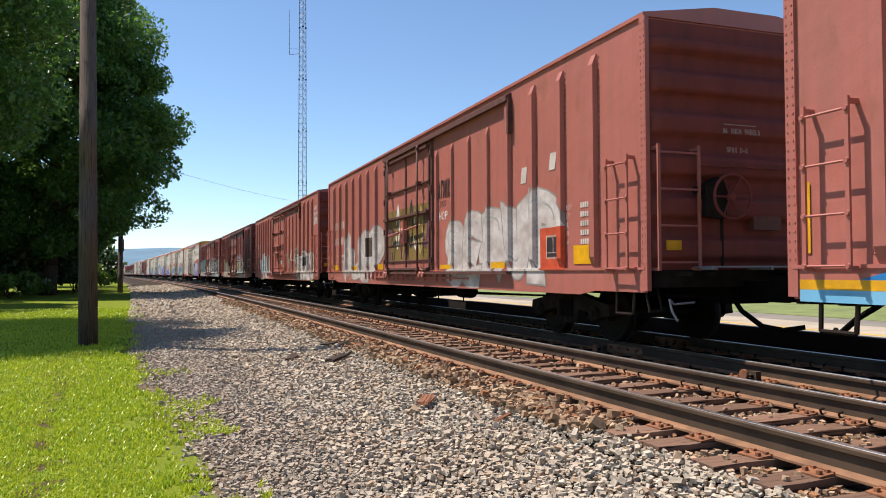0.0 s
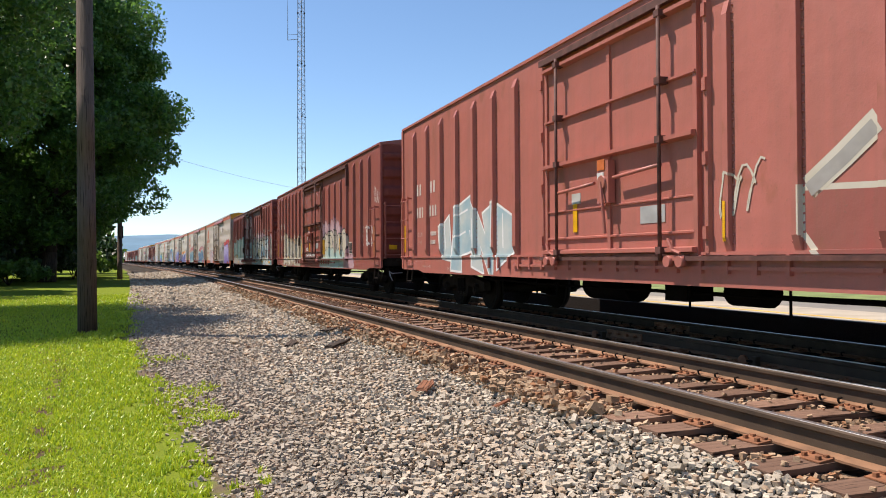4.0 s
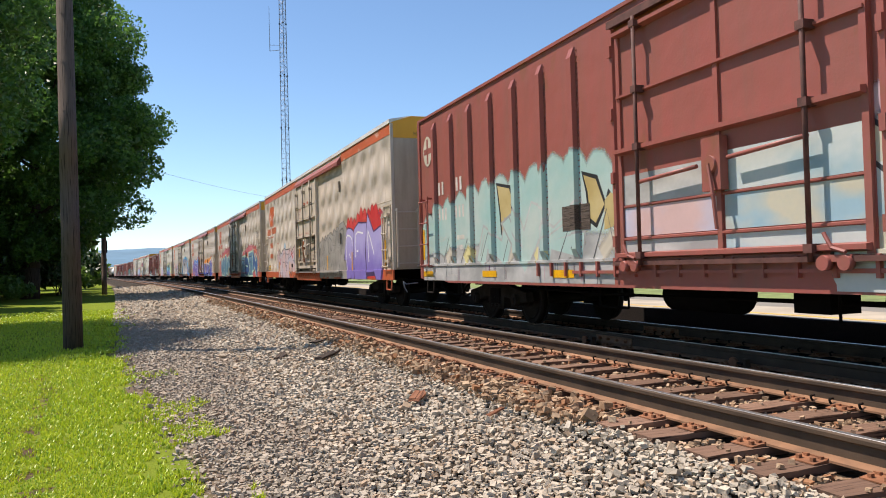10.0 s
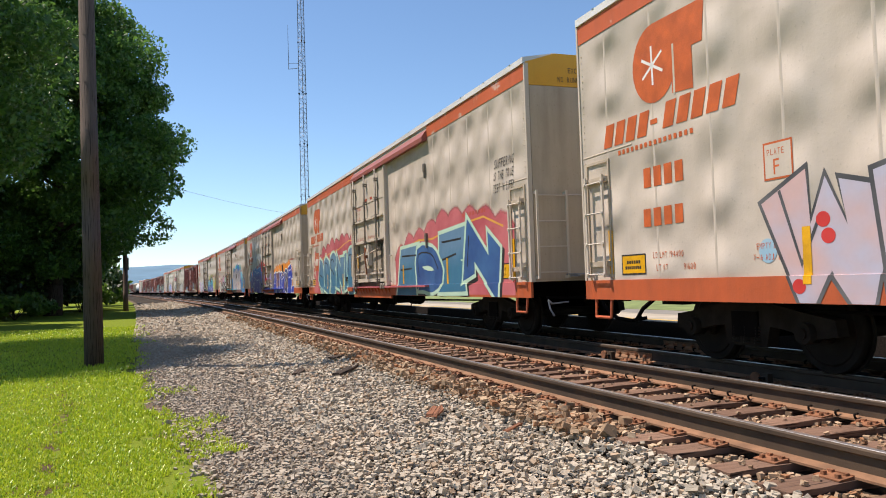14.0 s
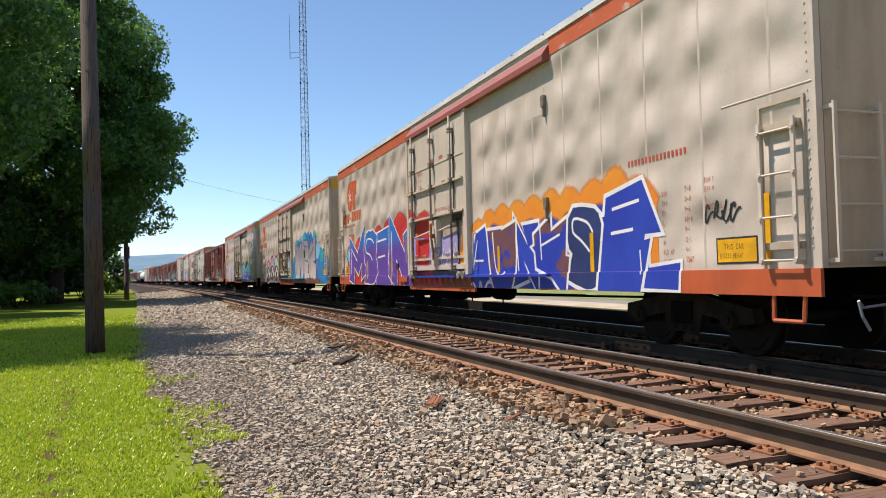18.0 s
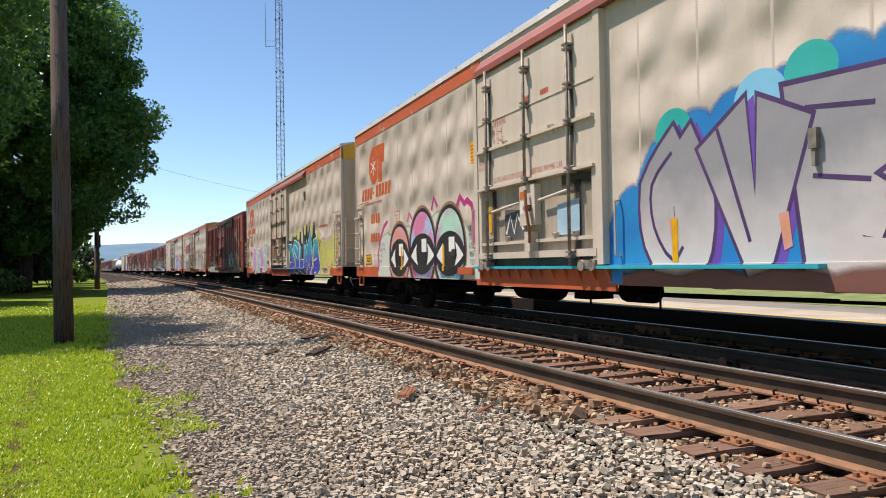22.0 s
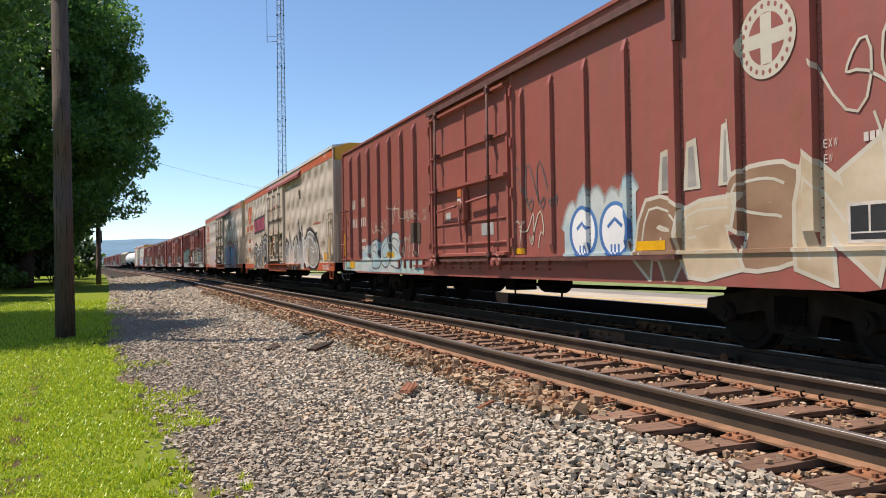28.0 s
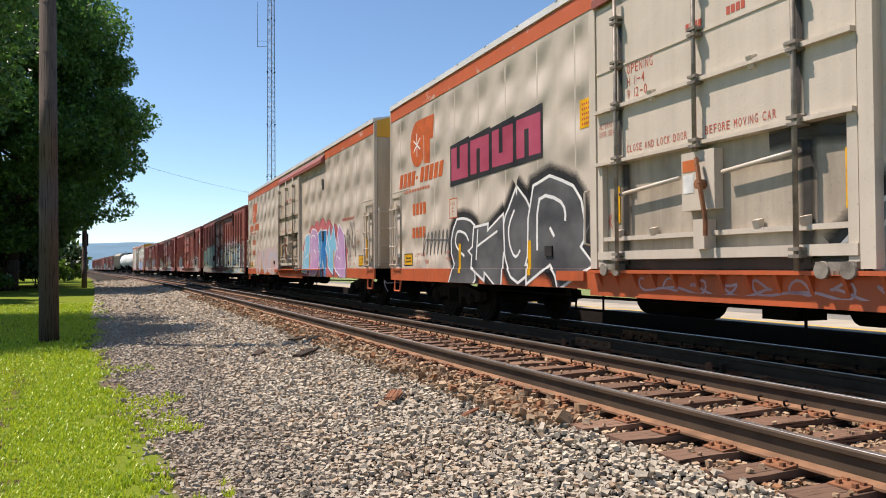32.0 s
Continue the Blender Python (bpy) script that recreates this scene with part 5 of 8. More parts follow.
def ribbon(pts, half, off=0.0, reach=0.0, skew=0.0, soft=0.0):
    """A band round a line, mitred at its corners; soft adds a fading margin on both sides."""
    pts = [np.array(p, float) for p in pts]
    n = len(pts)
    half = half if isinstance(half, (list, np.ndarray)) else [half] * n
    d0, d1 = pts[1] - pts[0], pts[-1] - pts[-2]
    pts[0] = pts[0] - d0 / (np.linalg.norm(d0) + 1e-9) * reach
    pts[-1] = pts[-1] + d1 / (np.linalg.norm(d1) + 1e-9) * reach
    v, f = [], []
    for i in range(n):
        a = pts[i] - pts[max(i - 1, 0)] if i else pts[1] - pts[0]
        b = pts[min(i + 1, n - 1)] - pts[i] if i < n - 1 else a
        a, b = a / (np.linalg.norm(a) + 1e-9), b / (np.linalg.norm(b) + 1e-9)
        m = a + b
        m = m / (np.linalg.norm(m) + 1e-9)
        k = 1 / max(0.55, float(m @ a))
        side = np.array([-m[1], m[0]]) * k
        tip = m * half[i] * skew * (1 if i == n - 1 else -1 if i == 0 else 0)
        z = off + 0.0001 * i / n
        l, r = pts[i] + side * half[i] + tip, pts[i] - side * half[i] - tip
        if soft:
            v += [(*(l + side * soft), z, 0.0), (*l, z, 1.0), (*r, z, 1.0), (*(r - side * soft), z, 0.0)]
        else:
            v += [(*l, z), (*r, z)]
        w = 4 if soft else 2
        if i:
            for j in range(w - 1):
                f.append((w * (i - 1) + j, w * (i - 1) + j + 1, w * i + j + 1, w * i + j))
    return v, f


def soft_of(material, store={}):
    """The same paint, thinning out where the fade value drops, with the speckle of a spray can."""
    if material.name not in store:
        m = material.copy()
        tree = m.node_tree
        at, add, speck, ramp = (tree.nodes.new("ShaderNode" + k) for k in ("Attribute", "Math", "TexNoise", "ValToRGB"))
        at.attribute_name, add.operation = "fade", "MULTIPLY_ADD"
        speck.inputs["Scale"].default_value, speck.inputs["Detail"].default_value = 90.0, 2.0
        add.inputs[1].default_value = 1.0
        mid = tree.nodes.new("ShaderNodeMath")
        mid.operation = "MULTIPLY_ADD"
        mid.inputs[1].default_value, mid.inputs[2].default_value = 0.5, -0.25
        tree.links.new(speck.outputs["Fac"], mid.inputs[0])
        tree.links.new(at.outputs["Fac"], add.inputs[0])
        tree.links.new(mid.outputs[0], add.inputs[2])
        ramp.color_ramp.elements[0].position, ramp.color_ramp.elements[1].position = 0.08, 0.95
        tree.links.new(add.outputs[0], ramp.inputs[0])
        tree.links.new(ramp.outputs[0], tree.nodes["Principled BSDF"].inputs["Alpha"])
        store[material.name] = m
    return store[material.name]


def letter_lines(ch, x0, x1, z0, z1, r, wild, inset, bubble=False):
    """The strokes of one graffiti letter inside its cell, bent a little."""
    out = []
    bow, tilt, sway, ph = r.uniform(-wild, wild), r.uniform(-wild, wild) * 1.3, r.uniform(0.3, 1.0) * wild * 0.5, r.uniform(0, 6)
    for line in FORMS[ch].split("|"):
        pts = []
        for p in line.split():
            u, w = int(p[0], 16) / 10, int(p[1], 16) / 10
            u, w = u + r.uniform(-0.05, 0.05), w + r.uniform(-0.05, 0.05)
            x = x0 + inset + (x1 - x0 - 2 * inset) * u
            z = z0 + inset + (z1 - z0 - 2 * inset) * w
            x += tilt * (z - (z0 + z1) / 2) + sway * math.sin(4 * w + ph) * (x1 - x0) * 0.5
            z += bow * (u - 0.5) * (x1 - x0)
            pts.append((x, z))
        if bubble or ch in "BCDGJOPRSU":
            pts = rounded(pts, 3)
        out.append(pts)
    return out


def piece(car, word, left, right, z0, z1, fill, line, seed, wild=0.12, halo=None, shadow=None, widths=None, label="", glow=None, lift=0.0, fills=None, thick=0.205, edge=0.045, accent=None, cast=(0.09, -0.07), bubble=False):
    """Big graffiti letters from left to right as one reads them: an outline and a fill for each letter, and spots and lines inside."""
    r = random.Random(seed)
    n, thick = len(word), thick * 1.08
    widths = widths or [1.0] * n
    step = (left - right) / sum(widths)
    at, top, back, dark, lettering = -left, None, [], [], []
    for i, (ch, w) in enumerate(zip(word, widths)):
        x0, x1 = at - 0.09 * w * step, at + 1.09 * w * step
        at += w * step
        lo, hi = z0 + r.uniform(-0.3, wild) * (z1 - z0) * 0.5, z1 + (r.uniform(-wild, wild) + lift * (i / max(1, n - 1) - 0.5)) * (z1 - z0)
        half = thick * min(x1 - x0, 0.95 * (hi - lo))
        lines = letter_lines(ch, x0, x1, lo, hi, r, wild, half + edge * 0.6, bubble)
        skew = r.uniform(-0.5, 0.5)
        outer, inner, shine = [], [], []
        for k, pts in enumerate(lines):
            m = len(pts)
            flare = np.array([half * (1 + 0.30 * abs(2 * j / max(1, m - 1) - 1) ** 2 * r.uniform(0.4, 1.2) - 0.08 * r.random()) for j in range(m)])
            outer.append(ribbon(pts, flare + edge, 0.00012 * k, half * 0.5 + edge, skew))
            inner.append(ribbon(pts, flare, 0.00012 * k, half * 0.5, skew))
            shine.append(ribbon([np.array(p) + np.array([-0.35 * half, 0.35 * half]) for p in pts[: max(2, m * 2 // 3)]], 0.055 * half + 0.006, 0.0))
            back.append(ribbon(pts, flare + edge + 0.05, 0.0, half * 0.5 + edge, skew, 0.16))
            dark.append(ribbon([np.array(p) + np.array(cast) for p in pts], flare + edge, 0.00012 * k, half * 0.5 + edge, skew))
        lettering.append((outer, inner, shine, lines, half))
    if halo:
        top = decal("graffiti", car, *joined(back), soft_of(halo), 1, None, label)
    if shadow:
        ob = decal("graffiti" if top is None else "letter_shadow", car, *joined(dark), shadow, 2, top, label if top is None else "")
        top = top or ob
    for i, (outer, inner, shine, lines, half) in enumerate(lettering):
        base = 3 + (i % 2)
        ob = decal("graffiti" if top is None else "letter_outline", car, *joined(outer), line, base, top, label if top is None else "")
        top = top or ob
        decal("letter", car, *joined(inner), (fills[i % len(fills)] if fills else fill), base + 0.45, top)
        decal("letter_shine", car, *joined(shine), glow or line, 5.3, top)
        if accent and ch in "SOC":
            for pts in lines:
                p = pts[r.randrange(len(pts) - 1)]
                q = np.array(p) + np.array([r.uniform(-0.3, 0.3), -r.uniform(0.1, 0.9)]) * half * 2
                decal("paint_fade", car, *ribbon([p, (np.array(p) + q) / 2, q], half * r.uniform(0.15, 0.5), 0.0, 0.0, 0.0, half * 0.5), soft_of(accent[r.randrange(len(accent))]), 5.0 + 0.1 * r.random(), top)
    return top


def area(car, points, material, layer=0.5, name="paint_patch", label="", parent=None):
    """A painted patch inside a closed outline of points (y, z)."""
    v = [(-y, z) for y, z in points]
    bm = bmesh.new()
    bm.faces.new([bm.verts.new((a, b, 0)) for a, b in v])
    bmesh.ops.triangulate(bm, faces=bm.faces)
    bm.verts.index_update()
    f = [tuple(w.index for w in face.verts) for face in bm.faces]
    bm.free()
    return decal(name, car, v, f, material, layer, parent, label)


def cloud(car, left, right, z0, tops, material, seed, layer=0.5, bumps=9, deep=0.12, name="paint_cloud", label=""):
    """A patch with a scalloped or ragged upper edge that follows the heights in tops."""
    r = random.Random(seed)
    pts, n = [(left, z0)], bumps * 6
    for i in range(n + 1):
        k = i / n
        z = np.interp(k, np.linspace(0, 1, len(tops)), tops)
        pts.append((left + (right - left) * k, z + deep * (abs(math.sin(math.pi * k * bumps)) - 0.5) + r.uniform(-0.015, 0.015)))
    pts.append((right, z0))
    rim = [(-y, z) for y, z in pts[1:-1]]
    v, f = ribbon(rim, 0.03, 0.0001, 0.0, 0.0, 0.10)
    ob = area(car, pts, material, layer, name, label)
    decal("paint_mist", car, v, f, soft_of(material), layer - 0.35, ob)
    return ob


def smudge(car, pts, half, material, layer=0.7, soft=0.12, name="grease", parent=None):
    """A soft-edged streak of dirt or overspray through points (y, z)."""
    return decal(name, car, *ribbon([(-y, z) for y, z in pts], half, 0.0, 0.0, 0.0, soft), soft_of(material), layer, parent)


def disc(car, y, z, ry, rz, material, layer, name="paint_spot", a0=0.0, a1=360.0, n=28, parent=None, label=""):
    pts = [(y + ry * math.cos(radians(a0 + (a1 - a0) * i / n)), z + rz * math.sin(radians(a0 + (a1 - a0) * i / n))) for i in range(n if a1 - a0 >= 360 else n + 1)]
    return area(car, pts, material, layer, name, label, parent)


def stroke(car, pts, w, material, layer=4, name="tag_line", parent=None, label=""):
    """A brushed line of a given width through points (y, z)."""
    v, f = [], []
    for i, (y, z) in enumerate(pts):
        a, b = pts[max(0, i - 1)], pts[min(len(pts) - 1, i + 1)]
        d = Vector((b[0] - a[0], b[1] - a[1])).normalized() if a != b else Vector((1, 0))
        v += [(-(y - d.y * w / 2), z + d.x * w / 2), (-(y + d.y * w / 2), z - d.x * w / 2)]
        if i:
            f.append((2 * i - 2, 2 * i - 1, 2 * i + 1, 2 * i))
    return decal(name, car, v, f, material, layer, parent, label)


def scrawl(car, left, right, z0, z1, w, material, seed, loops=5, label=""):
    """An unreadable tag: one looping line."""
    r = random.Random(seed)
    n, f1, f2 = loops * 14, loops * r.uniform(0.9, 1.1), loops * r.uniform(1.6, 2.3)
    p1, p2, mid, amp, pts = r.uniform(0, 6), r.uniform(0, 6), (z0 + z1) / 2, (z1 - z0) / 2, []
    for i in range(n + 1):
        k = i / n
        pts.append((left + (right - left) * (k + 0.55 / loops * math.sin(2 * math.pi * f1 * k + p1)), mid + amp * (0.62 * math.cos(2 * math.pi * f1 * k) + 0.38 * math.sin(2 * math.pi * f2 * k + p2))))
    w = min(w, 0.026)
    return stroke(car, pts, w, material, 4, "tag", None, label)


def words(car, text, left, z0, tall, material, wide=0.62, name="lettering", slant=0.0, label=""):
    """A line of plain readable lettering, starting at y = left and reading towards the front."""
    out, at = [], -left
    for ch in text:
        if ch != " ":
            narrow = 0.35 if ch in "I1.!-" else 1.0
            h = (z0 + tall * 0.42, z0 + tall * 0.55) if ch == "-" else (z0, z0 + tall * 0.14) if ch == "." else (z0, z0 + tall)
            out.append(fitted(ch, "thin" if tall < 0.2 else "fat", at, at + tall * wide * 0.8 * (narrow if ch in "I1.!" else 1), *h, slant))
            at += tall * wide * (narrow if ch in "I1.!" else 1) + tall * 0.09
        else:
            at += tall * 0.45
    return decal(name, car, *joined(out), material, 6 if name == "tag" else 2.3, None, label)


def end_words(car, text, left, z0, tall, material=None):
    """Lettering across the front end of a cream car."""
    out, at = [], left
    for ch in text:
        if ch != " ":
            h = (z0 + tall * 0.1, z0 + tall * 0.8) if ch == "-" else (z0, z0 + tall)
            out.append(fitted(ch, "thin", at, at + tall * 0.5, *h))
        at += tall * 0.66
    v, f = joined(out)
    me = bpy.data.meshes.new("lettering")
    me.from_pydata([(a, -CRYO_HALF - 0.0235, b) for a, b in v], [], f)
    me.materials.append(material or BLACK_PAINT)
    tagged(part("lettering", me, None, car, tidy=False), kind="stuff")


def red_end_words(car, text, left, z0, tall):
    """White stencilled lettering that follows the ribs of a red end wall."""
    out, at = [], left
    for ch in text:
        if ch != " ":
            out.append(fitted(ch, "thin", at, at + tall * 0.5, z0 + (tall * 0.35 if ch == "-" else 0), z0 + tall * (0.5 if ch == "-" else 1)))
        at += tall * 0.66
    v, f = joined(out)
    me = bpy.data.meshes.new("lettering")
    me.from_pydata([(a, -RED_HALF - 0.008 - end_rib(b), b) for a, b in v], [], f)
    me.materials.append(LABEL_WHITE)
    tagged(part("lettering", me, None, car, tidy=False), kind="stuff")


def bars(car, left, z0, tall, count, wide, material, gap=0.3, name="lettering_bar", slant=0.0, seed=0):
    """Plain blocks that stand for marks which are not spelt out."""
    out, at = [], -left
    for i in range(count):
        w = wide
        s = slant * tall
        out.append((np.array([(at, z0), (at + w, z0), (at + w + s, z0 + tall), (at + s, z0 + tall)]), [(0, 1, 2, 3)]))
        at += w * (1 + gap)
    return decal(name, car, *joined(out), material, 2.3)


def oblong(car, y0, y1, z0, z1, material, layer=5, name="marking", label=""):
    return area(car, [(y0, z0), (y1, z0), (y1, z1), (y0, z1)], material, layer, name, label)


def data_plate(car, y0, y1, z0, z1):
    """A black panel with a white border and ruled white lines."""
    oblong(car, y0, y1, z0, z1, LABEL_WHITE, 6, "data_plate", "black and white stencilled data panel")
    e = 0.03
    m = (y0 + y1) / 2
    oblong(car, y0 - e, m + 0.01, z0 + (z1 - z0) * 0.28, z1 - e, BLACK_PAINT, 7, "data_panel")
    oblong(car, m - 0.01, y1 + e, z0 + (z1 - z0) * 0.28, z1 - e, BLACK_PAINT, 7, "data_panel")
    oblong(car, y0 - e, y1 + e, z0 + e, z0 + (z1 - z0) * 0.24, BLACK_PAINT, 7, "data_panel")


def red_marks(car, plate=True):
    """The stencilled marks that every red boxcar carries."""
    bars(car, 8.6, 2.5, 0.26, 2, 0.10, LABEL_WHITE, 1.0)
    bars(car, 7.62, 2.5, 0.26, 2, 0.10, LABEL_WHITE, 1.0)
    bars(car, 8.6, 1.98, 0.24, 3, 0.09, LABEL_WHITE, 1.0)
    bars(car, 7.68, 1.98, 0.24, 3, 0.09, LABEL_WHITE, 1.0)
    words(car, "LD LMT", 8.55, 1.55, 0.09, LABEL_WHITE)
    words(car, "LT WT", 8.55, 1.36, 0.09, LABEL_WHITE)
    bars(car, 7.62, 1.55, 0.09, 6, 0.05, LABEL_WHITE)
    bars(car, 7.62, 1.36, 0.09, 5, 0.05, LABEL_WHITE)
    words(car, "JACK HERE", 6.5, 0.80, 0.06, LABEL_WHITE)
    words(car, "2 INCH HF COMP SHOES", 8.2, 0.84, 0.045, LABEL_WHITE)
    words(car, "CLOSE AND LOCK DOORS", 1.2, 3.48, 0.09, CHALK, 0.5)
    words(car, "BEFORE MOVING CAR", 1.25, 3.34, 0.09, CHALK, 0.5)
    for k, t in enumerate(("EXW", "EW", "IL", "IW", "IH")):
        words(car, t, -7.75, 1.95 - 0.13 * k, 0.075, LABEL_WHITE)
        bars(car, -8.15, 1.95 - 0.13 * k, 0.075, 4, 0.045, LABEL_WHITE)
    oblong(car, 9.62, 9.52, 1.2, 1.85, STRIPE, 6, "reflector", "yellow reflective strip")
    red_end_words(car, "36 INCH WHEELS", -0.48, 2.79, 0.065), red_end_words(car, "SPRG D-5", -0.32, 2.57, 0.065), red_end_words(car, "-" * 12, -0.46, 2.875, 0.065)


def cream_marks(car):
    """Marks of the cream cars: the maker's emblem as plain shapes, notices, data and reflectors."""
    mark = disc(car, 8.74, 3.60, 0.45, 0.48, LABEL_ORANGE, 1.6, "emblem", label="orange emblem with a white star on the side")
    area(car, [(8.74, 4.08), (7.78, 4.06), (7.84, 3.60), (8.02, 3.60), (8.02, 3.12), (8.40, 3.15), (8.40, 3.62), (8.74, 3.62)], LABEL_ORANGE, 1.8, "emblem_bar", parent=mark)
    stroke(car, [(8.36, 3.72), (8.36, 3.13)], 0.035, CREAM_PAINT, 2.1, "emblem_gap", mark)
    words(car, "LD LMT 194400", 8.92, 1.25, 0.075, LABEL_ORANGE, 0.6), words(car, "LT WT", 8.86, 1.10, 0.075, LABEL_ORANGE, 0.6), words(car, "91600", 8.33, 1.10, 0.075, LABEL_ORANGE, 0.6)
    words(car, "EMPTY LOAD", 7.15, 1.27, 0.06, LABEL_ORANGE, 0.6), words(car, "7-16 ADJ. BLOCK", 7.2, 1.16, 0.06, LABEL_ORANGE, 0.6)
    end_words(car, "EXCESS HEIGHT CAR", -0.75, CRYO_TOP - 0.13, 0.09), end_words(car, "NO RUNNING BOARD", -0.95, CRYO_TOP - 0.29, 0.09)
    for k in range(4):
        end_words(car, "-" * (9 + k % 3), 0.3, 3.45 - 0.16 * k, 0.08, LABEL_RED)
    for k in range(3):
        a = math.pi * k / 3 + 0.5
        stroke(car, [(8.78 - 0.24 * math.cos(a), 3.58 - 0.24 * math.sin(a)), (8.78 + 0.24 * math.cos(a), 3.58 + 0.24 * math.sin(a))], 0.035, WHITE_PAINT, 2.2, "emblem_star")
    bars(car, 9.95, 2.76, 0.30, 4, 0.20, LABEL_ORANGE, 0.32, slant=0.3)
    oblong(car, 8.86, 8.72, 2.87, 2.93, LABEL_ORANGE, 1.8, "lettering_bar")
    bars(car, 8.62, 2.78, 0.30, 5, 0.20, LABEL_ORANGE, 0.32, slant=0.3)
    bars(car, 9.6, 2.62, 0.06, 16, 0.055, LABEL_ORANGE, 0.8)
    bars(car, 9.05, 2.12, 0.24, 4, 0.15, LABEL_ORANGE, 0.4)
    bars(car, 9.08, 1.64, 0.22, 4, 0.15, LABEL_ORANGE, 0.4)
    oblong(car, 9.62, 9.08, 1.06, 1.32, BLACK_PAINT, 1.4, "notice_frame")
    oblong(car, 9.60, 9.10, 1.08, 1.30, STRIPE, 1.8, "notice", "yellow notice with black lettering")
    bars(car, 9.5, 1.2, 0.04, 6, 0.04, BLACK_PAINT), bars(car, 9.54, 1.13, 0.04, 8, 0.035, BLACK_PAINT)
    for y, z0, z1 in ((9.86, 1.08, 1.66), (6.5, 0.92, 1.45), (3.84, 0.9, 1.42), (1.55, 1.55, 2.0), (-1.72, 1.5, 2.0), (-3.3, 1.02, 1.5), (-6.55, 1.0, 1.55), (-9.9, 1.06, 1.75)):
        oblong(car, y + 0.05, y - 0.05, z0, z1, STRIPE, 8, "reflector", "yellow reflective strip")
    oblong(car, 2.42, 2.08, 2.84, 3.22, STRIPE, 1.8, "notice", "yellow notice with faded lettering")
    for k in range(5):
        bars(car, 2.37, 3.14 - 0.065 * k, 0.03, 5, 0.035, LABEL_RED, 0.5)
    oblong(car, 7.0, 6.62, 1.93, 2.3, LABEL_ORANGE, 1.4, "plate_frame"), oblong(car, 6.98, 6.64, 1.95, 2.28, CREAM_FLAT, 1.9, "plate_mark", "small framed plate letter")
    words(car, "PLATE", 6.95, 2.17, 0.06, LABEL_ORANGE, 0.7), words(car, "F", 6.87, 1.98, 0.15, LABEL_ORANGE)
    words(car, "25K", 1.98, 1.5, 0.16, LABEL_RED)
    words(car, "ALTERNATE", 1.83, 2.72, 0.07, LABEL_RED, 0.5), words(car, "DOOR SEAL", 1.83, 2.62, 0.07, LABEL_RED, 0.5)
    words(car, "OPENING", 1.24, 3.28, 0.11, LABEL_RED), words(car, "H 11-4", 1.24, 3.135, 0.11, LABEL_RED), words(car, "W 12-0", 1.24, 2.99, 0.11, LABEL_RED)
    words(car, "CLOSE AND LOCK DOOR", 1.26, 2.36, 0.085, LABEL_RED), words(car, "BEFORE MOVING CAR", -0.08, 2.36, 0.085, LABEL_RED)
    bars(car, 0.2, 3.48, 0.08, 4, 0.05, LABEL_RED), bars(car, -0.4, 3.48, 0.08, 4, 0.05, LABEL_RED)
    bars(car, -7.5, 2.33, 0.075, 16, 0.04, LABEL_RED, 0.9)
    for k, (a, b) in enumerate((("EXH", "17-0"), ("EXW", "10-8"), ("EW", "9-6"), ("IL", "68-6"), ("IW", "9-1"), ("IH", "12-1"), ("FLR HT", "4-1"), ("CU FT", "7567"))):
        words(car, a, -8.2, 1.88 - 0.115 * k, 0.062, LABEL_RED, 0.5)
        words(car, b, -8.62, 1.9 - 0.115 * k, 0.062, LABEL_RED, 0.5)
    for k, t in enumerate(("EXH W", "EXW H", "H", "EMPTY C.G.")):
        words(car, t, -8.98, 1.96 - 0.1 * k, 0.058, LABEL_RED, 0.5)
    oblong(car, -9.14, -9.76, 1.06, 1.34, BLACK_PAINT, 1.4, "notice_frame")
    oblong(car, -9.16, -9.74, 1.08, 1.32, STRIPE, 1.8, "notice", "yellow notice with black lettering")
    words(car, "THIS CAR", -9.27, 1.21, 0.06, BLACK_PAINT), words(car, "EXCESS HEIGHT", -9.2, 1.12, 0.05, BLACK_PAINT, 0.5)

    for y in (1.38, -1.28):
        smudge(car, [(y, 3.9), (y, 3.0), (y + 0.03, 2.35)], 0.012, GREASE, 0.4, 0.06)
        smudge(car, [(y, 2.24), (y, 1.6), (y + 0.02, 1.05)], 0.02, GREASE, 0.4, 0.10)
    smudge(car, [(-0.85, 2.18), (-1.28, 2.2), (-1.7, 2.15)], 0.02, GREASE, 0.5, 0.12)
    smudge(car, [(1.6, 1.06), (0.5, 1.03), (-0.6, 1.05), (-1.7, 1.04)], 0.03, GREASE, 0.3, 0.1)

    def hatch(bm):
        box(bm, -SIDE - 0.0024, -SIDE, -0.32, 0.32, -0.2, 0.2)
    for y, z in ((-4.9, 2.1), (-4.9, 3.7)):
        part("hatch", shared("cryo_hatch", hatch, CREAM_FLAT), None, car, "small cream hatch in the side").matrix_basis = pose(0, y, z)

    def latch(bm):
        box(bm, -SIDE - 0.06, -SIDE - 0.005, -0.045, 0.045, -0.09, 0.09)
        box(bm, -SIDE - 0.05, -SIDE - 0.005, -0.02, 0.02, -0.24, -0.09)
    for y, z in ((-5.25, 2.08), (-5.25, 3.68), (2.0, 3.55), (2.02, 2.05)):
        part("latch", shared("cryo_latch", latch, ROD), None, car, "small dark steel latch").matrix_basis = pose(0, y, z)

    def lamp_box(bm):
        box(bm, -SIDE - 0.03, -SIDE - 0.005, -0.1, 0.1, -0.07, 0.07)
    part("tag_box", shared("cryo_tag_box", lamp_box, DARK_GAP), None, car, "small dark tag box").matrix_basis = pose(0, 3.25, 1.25)

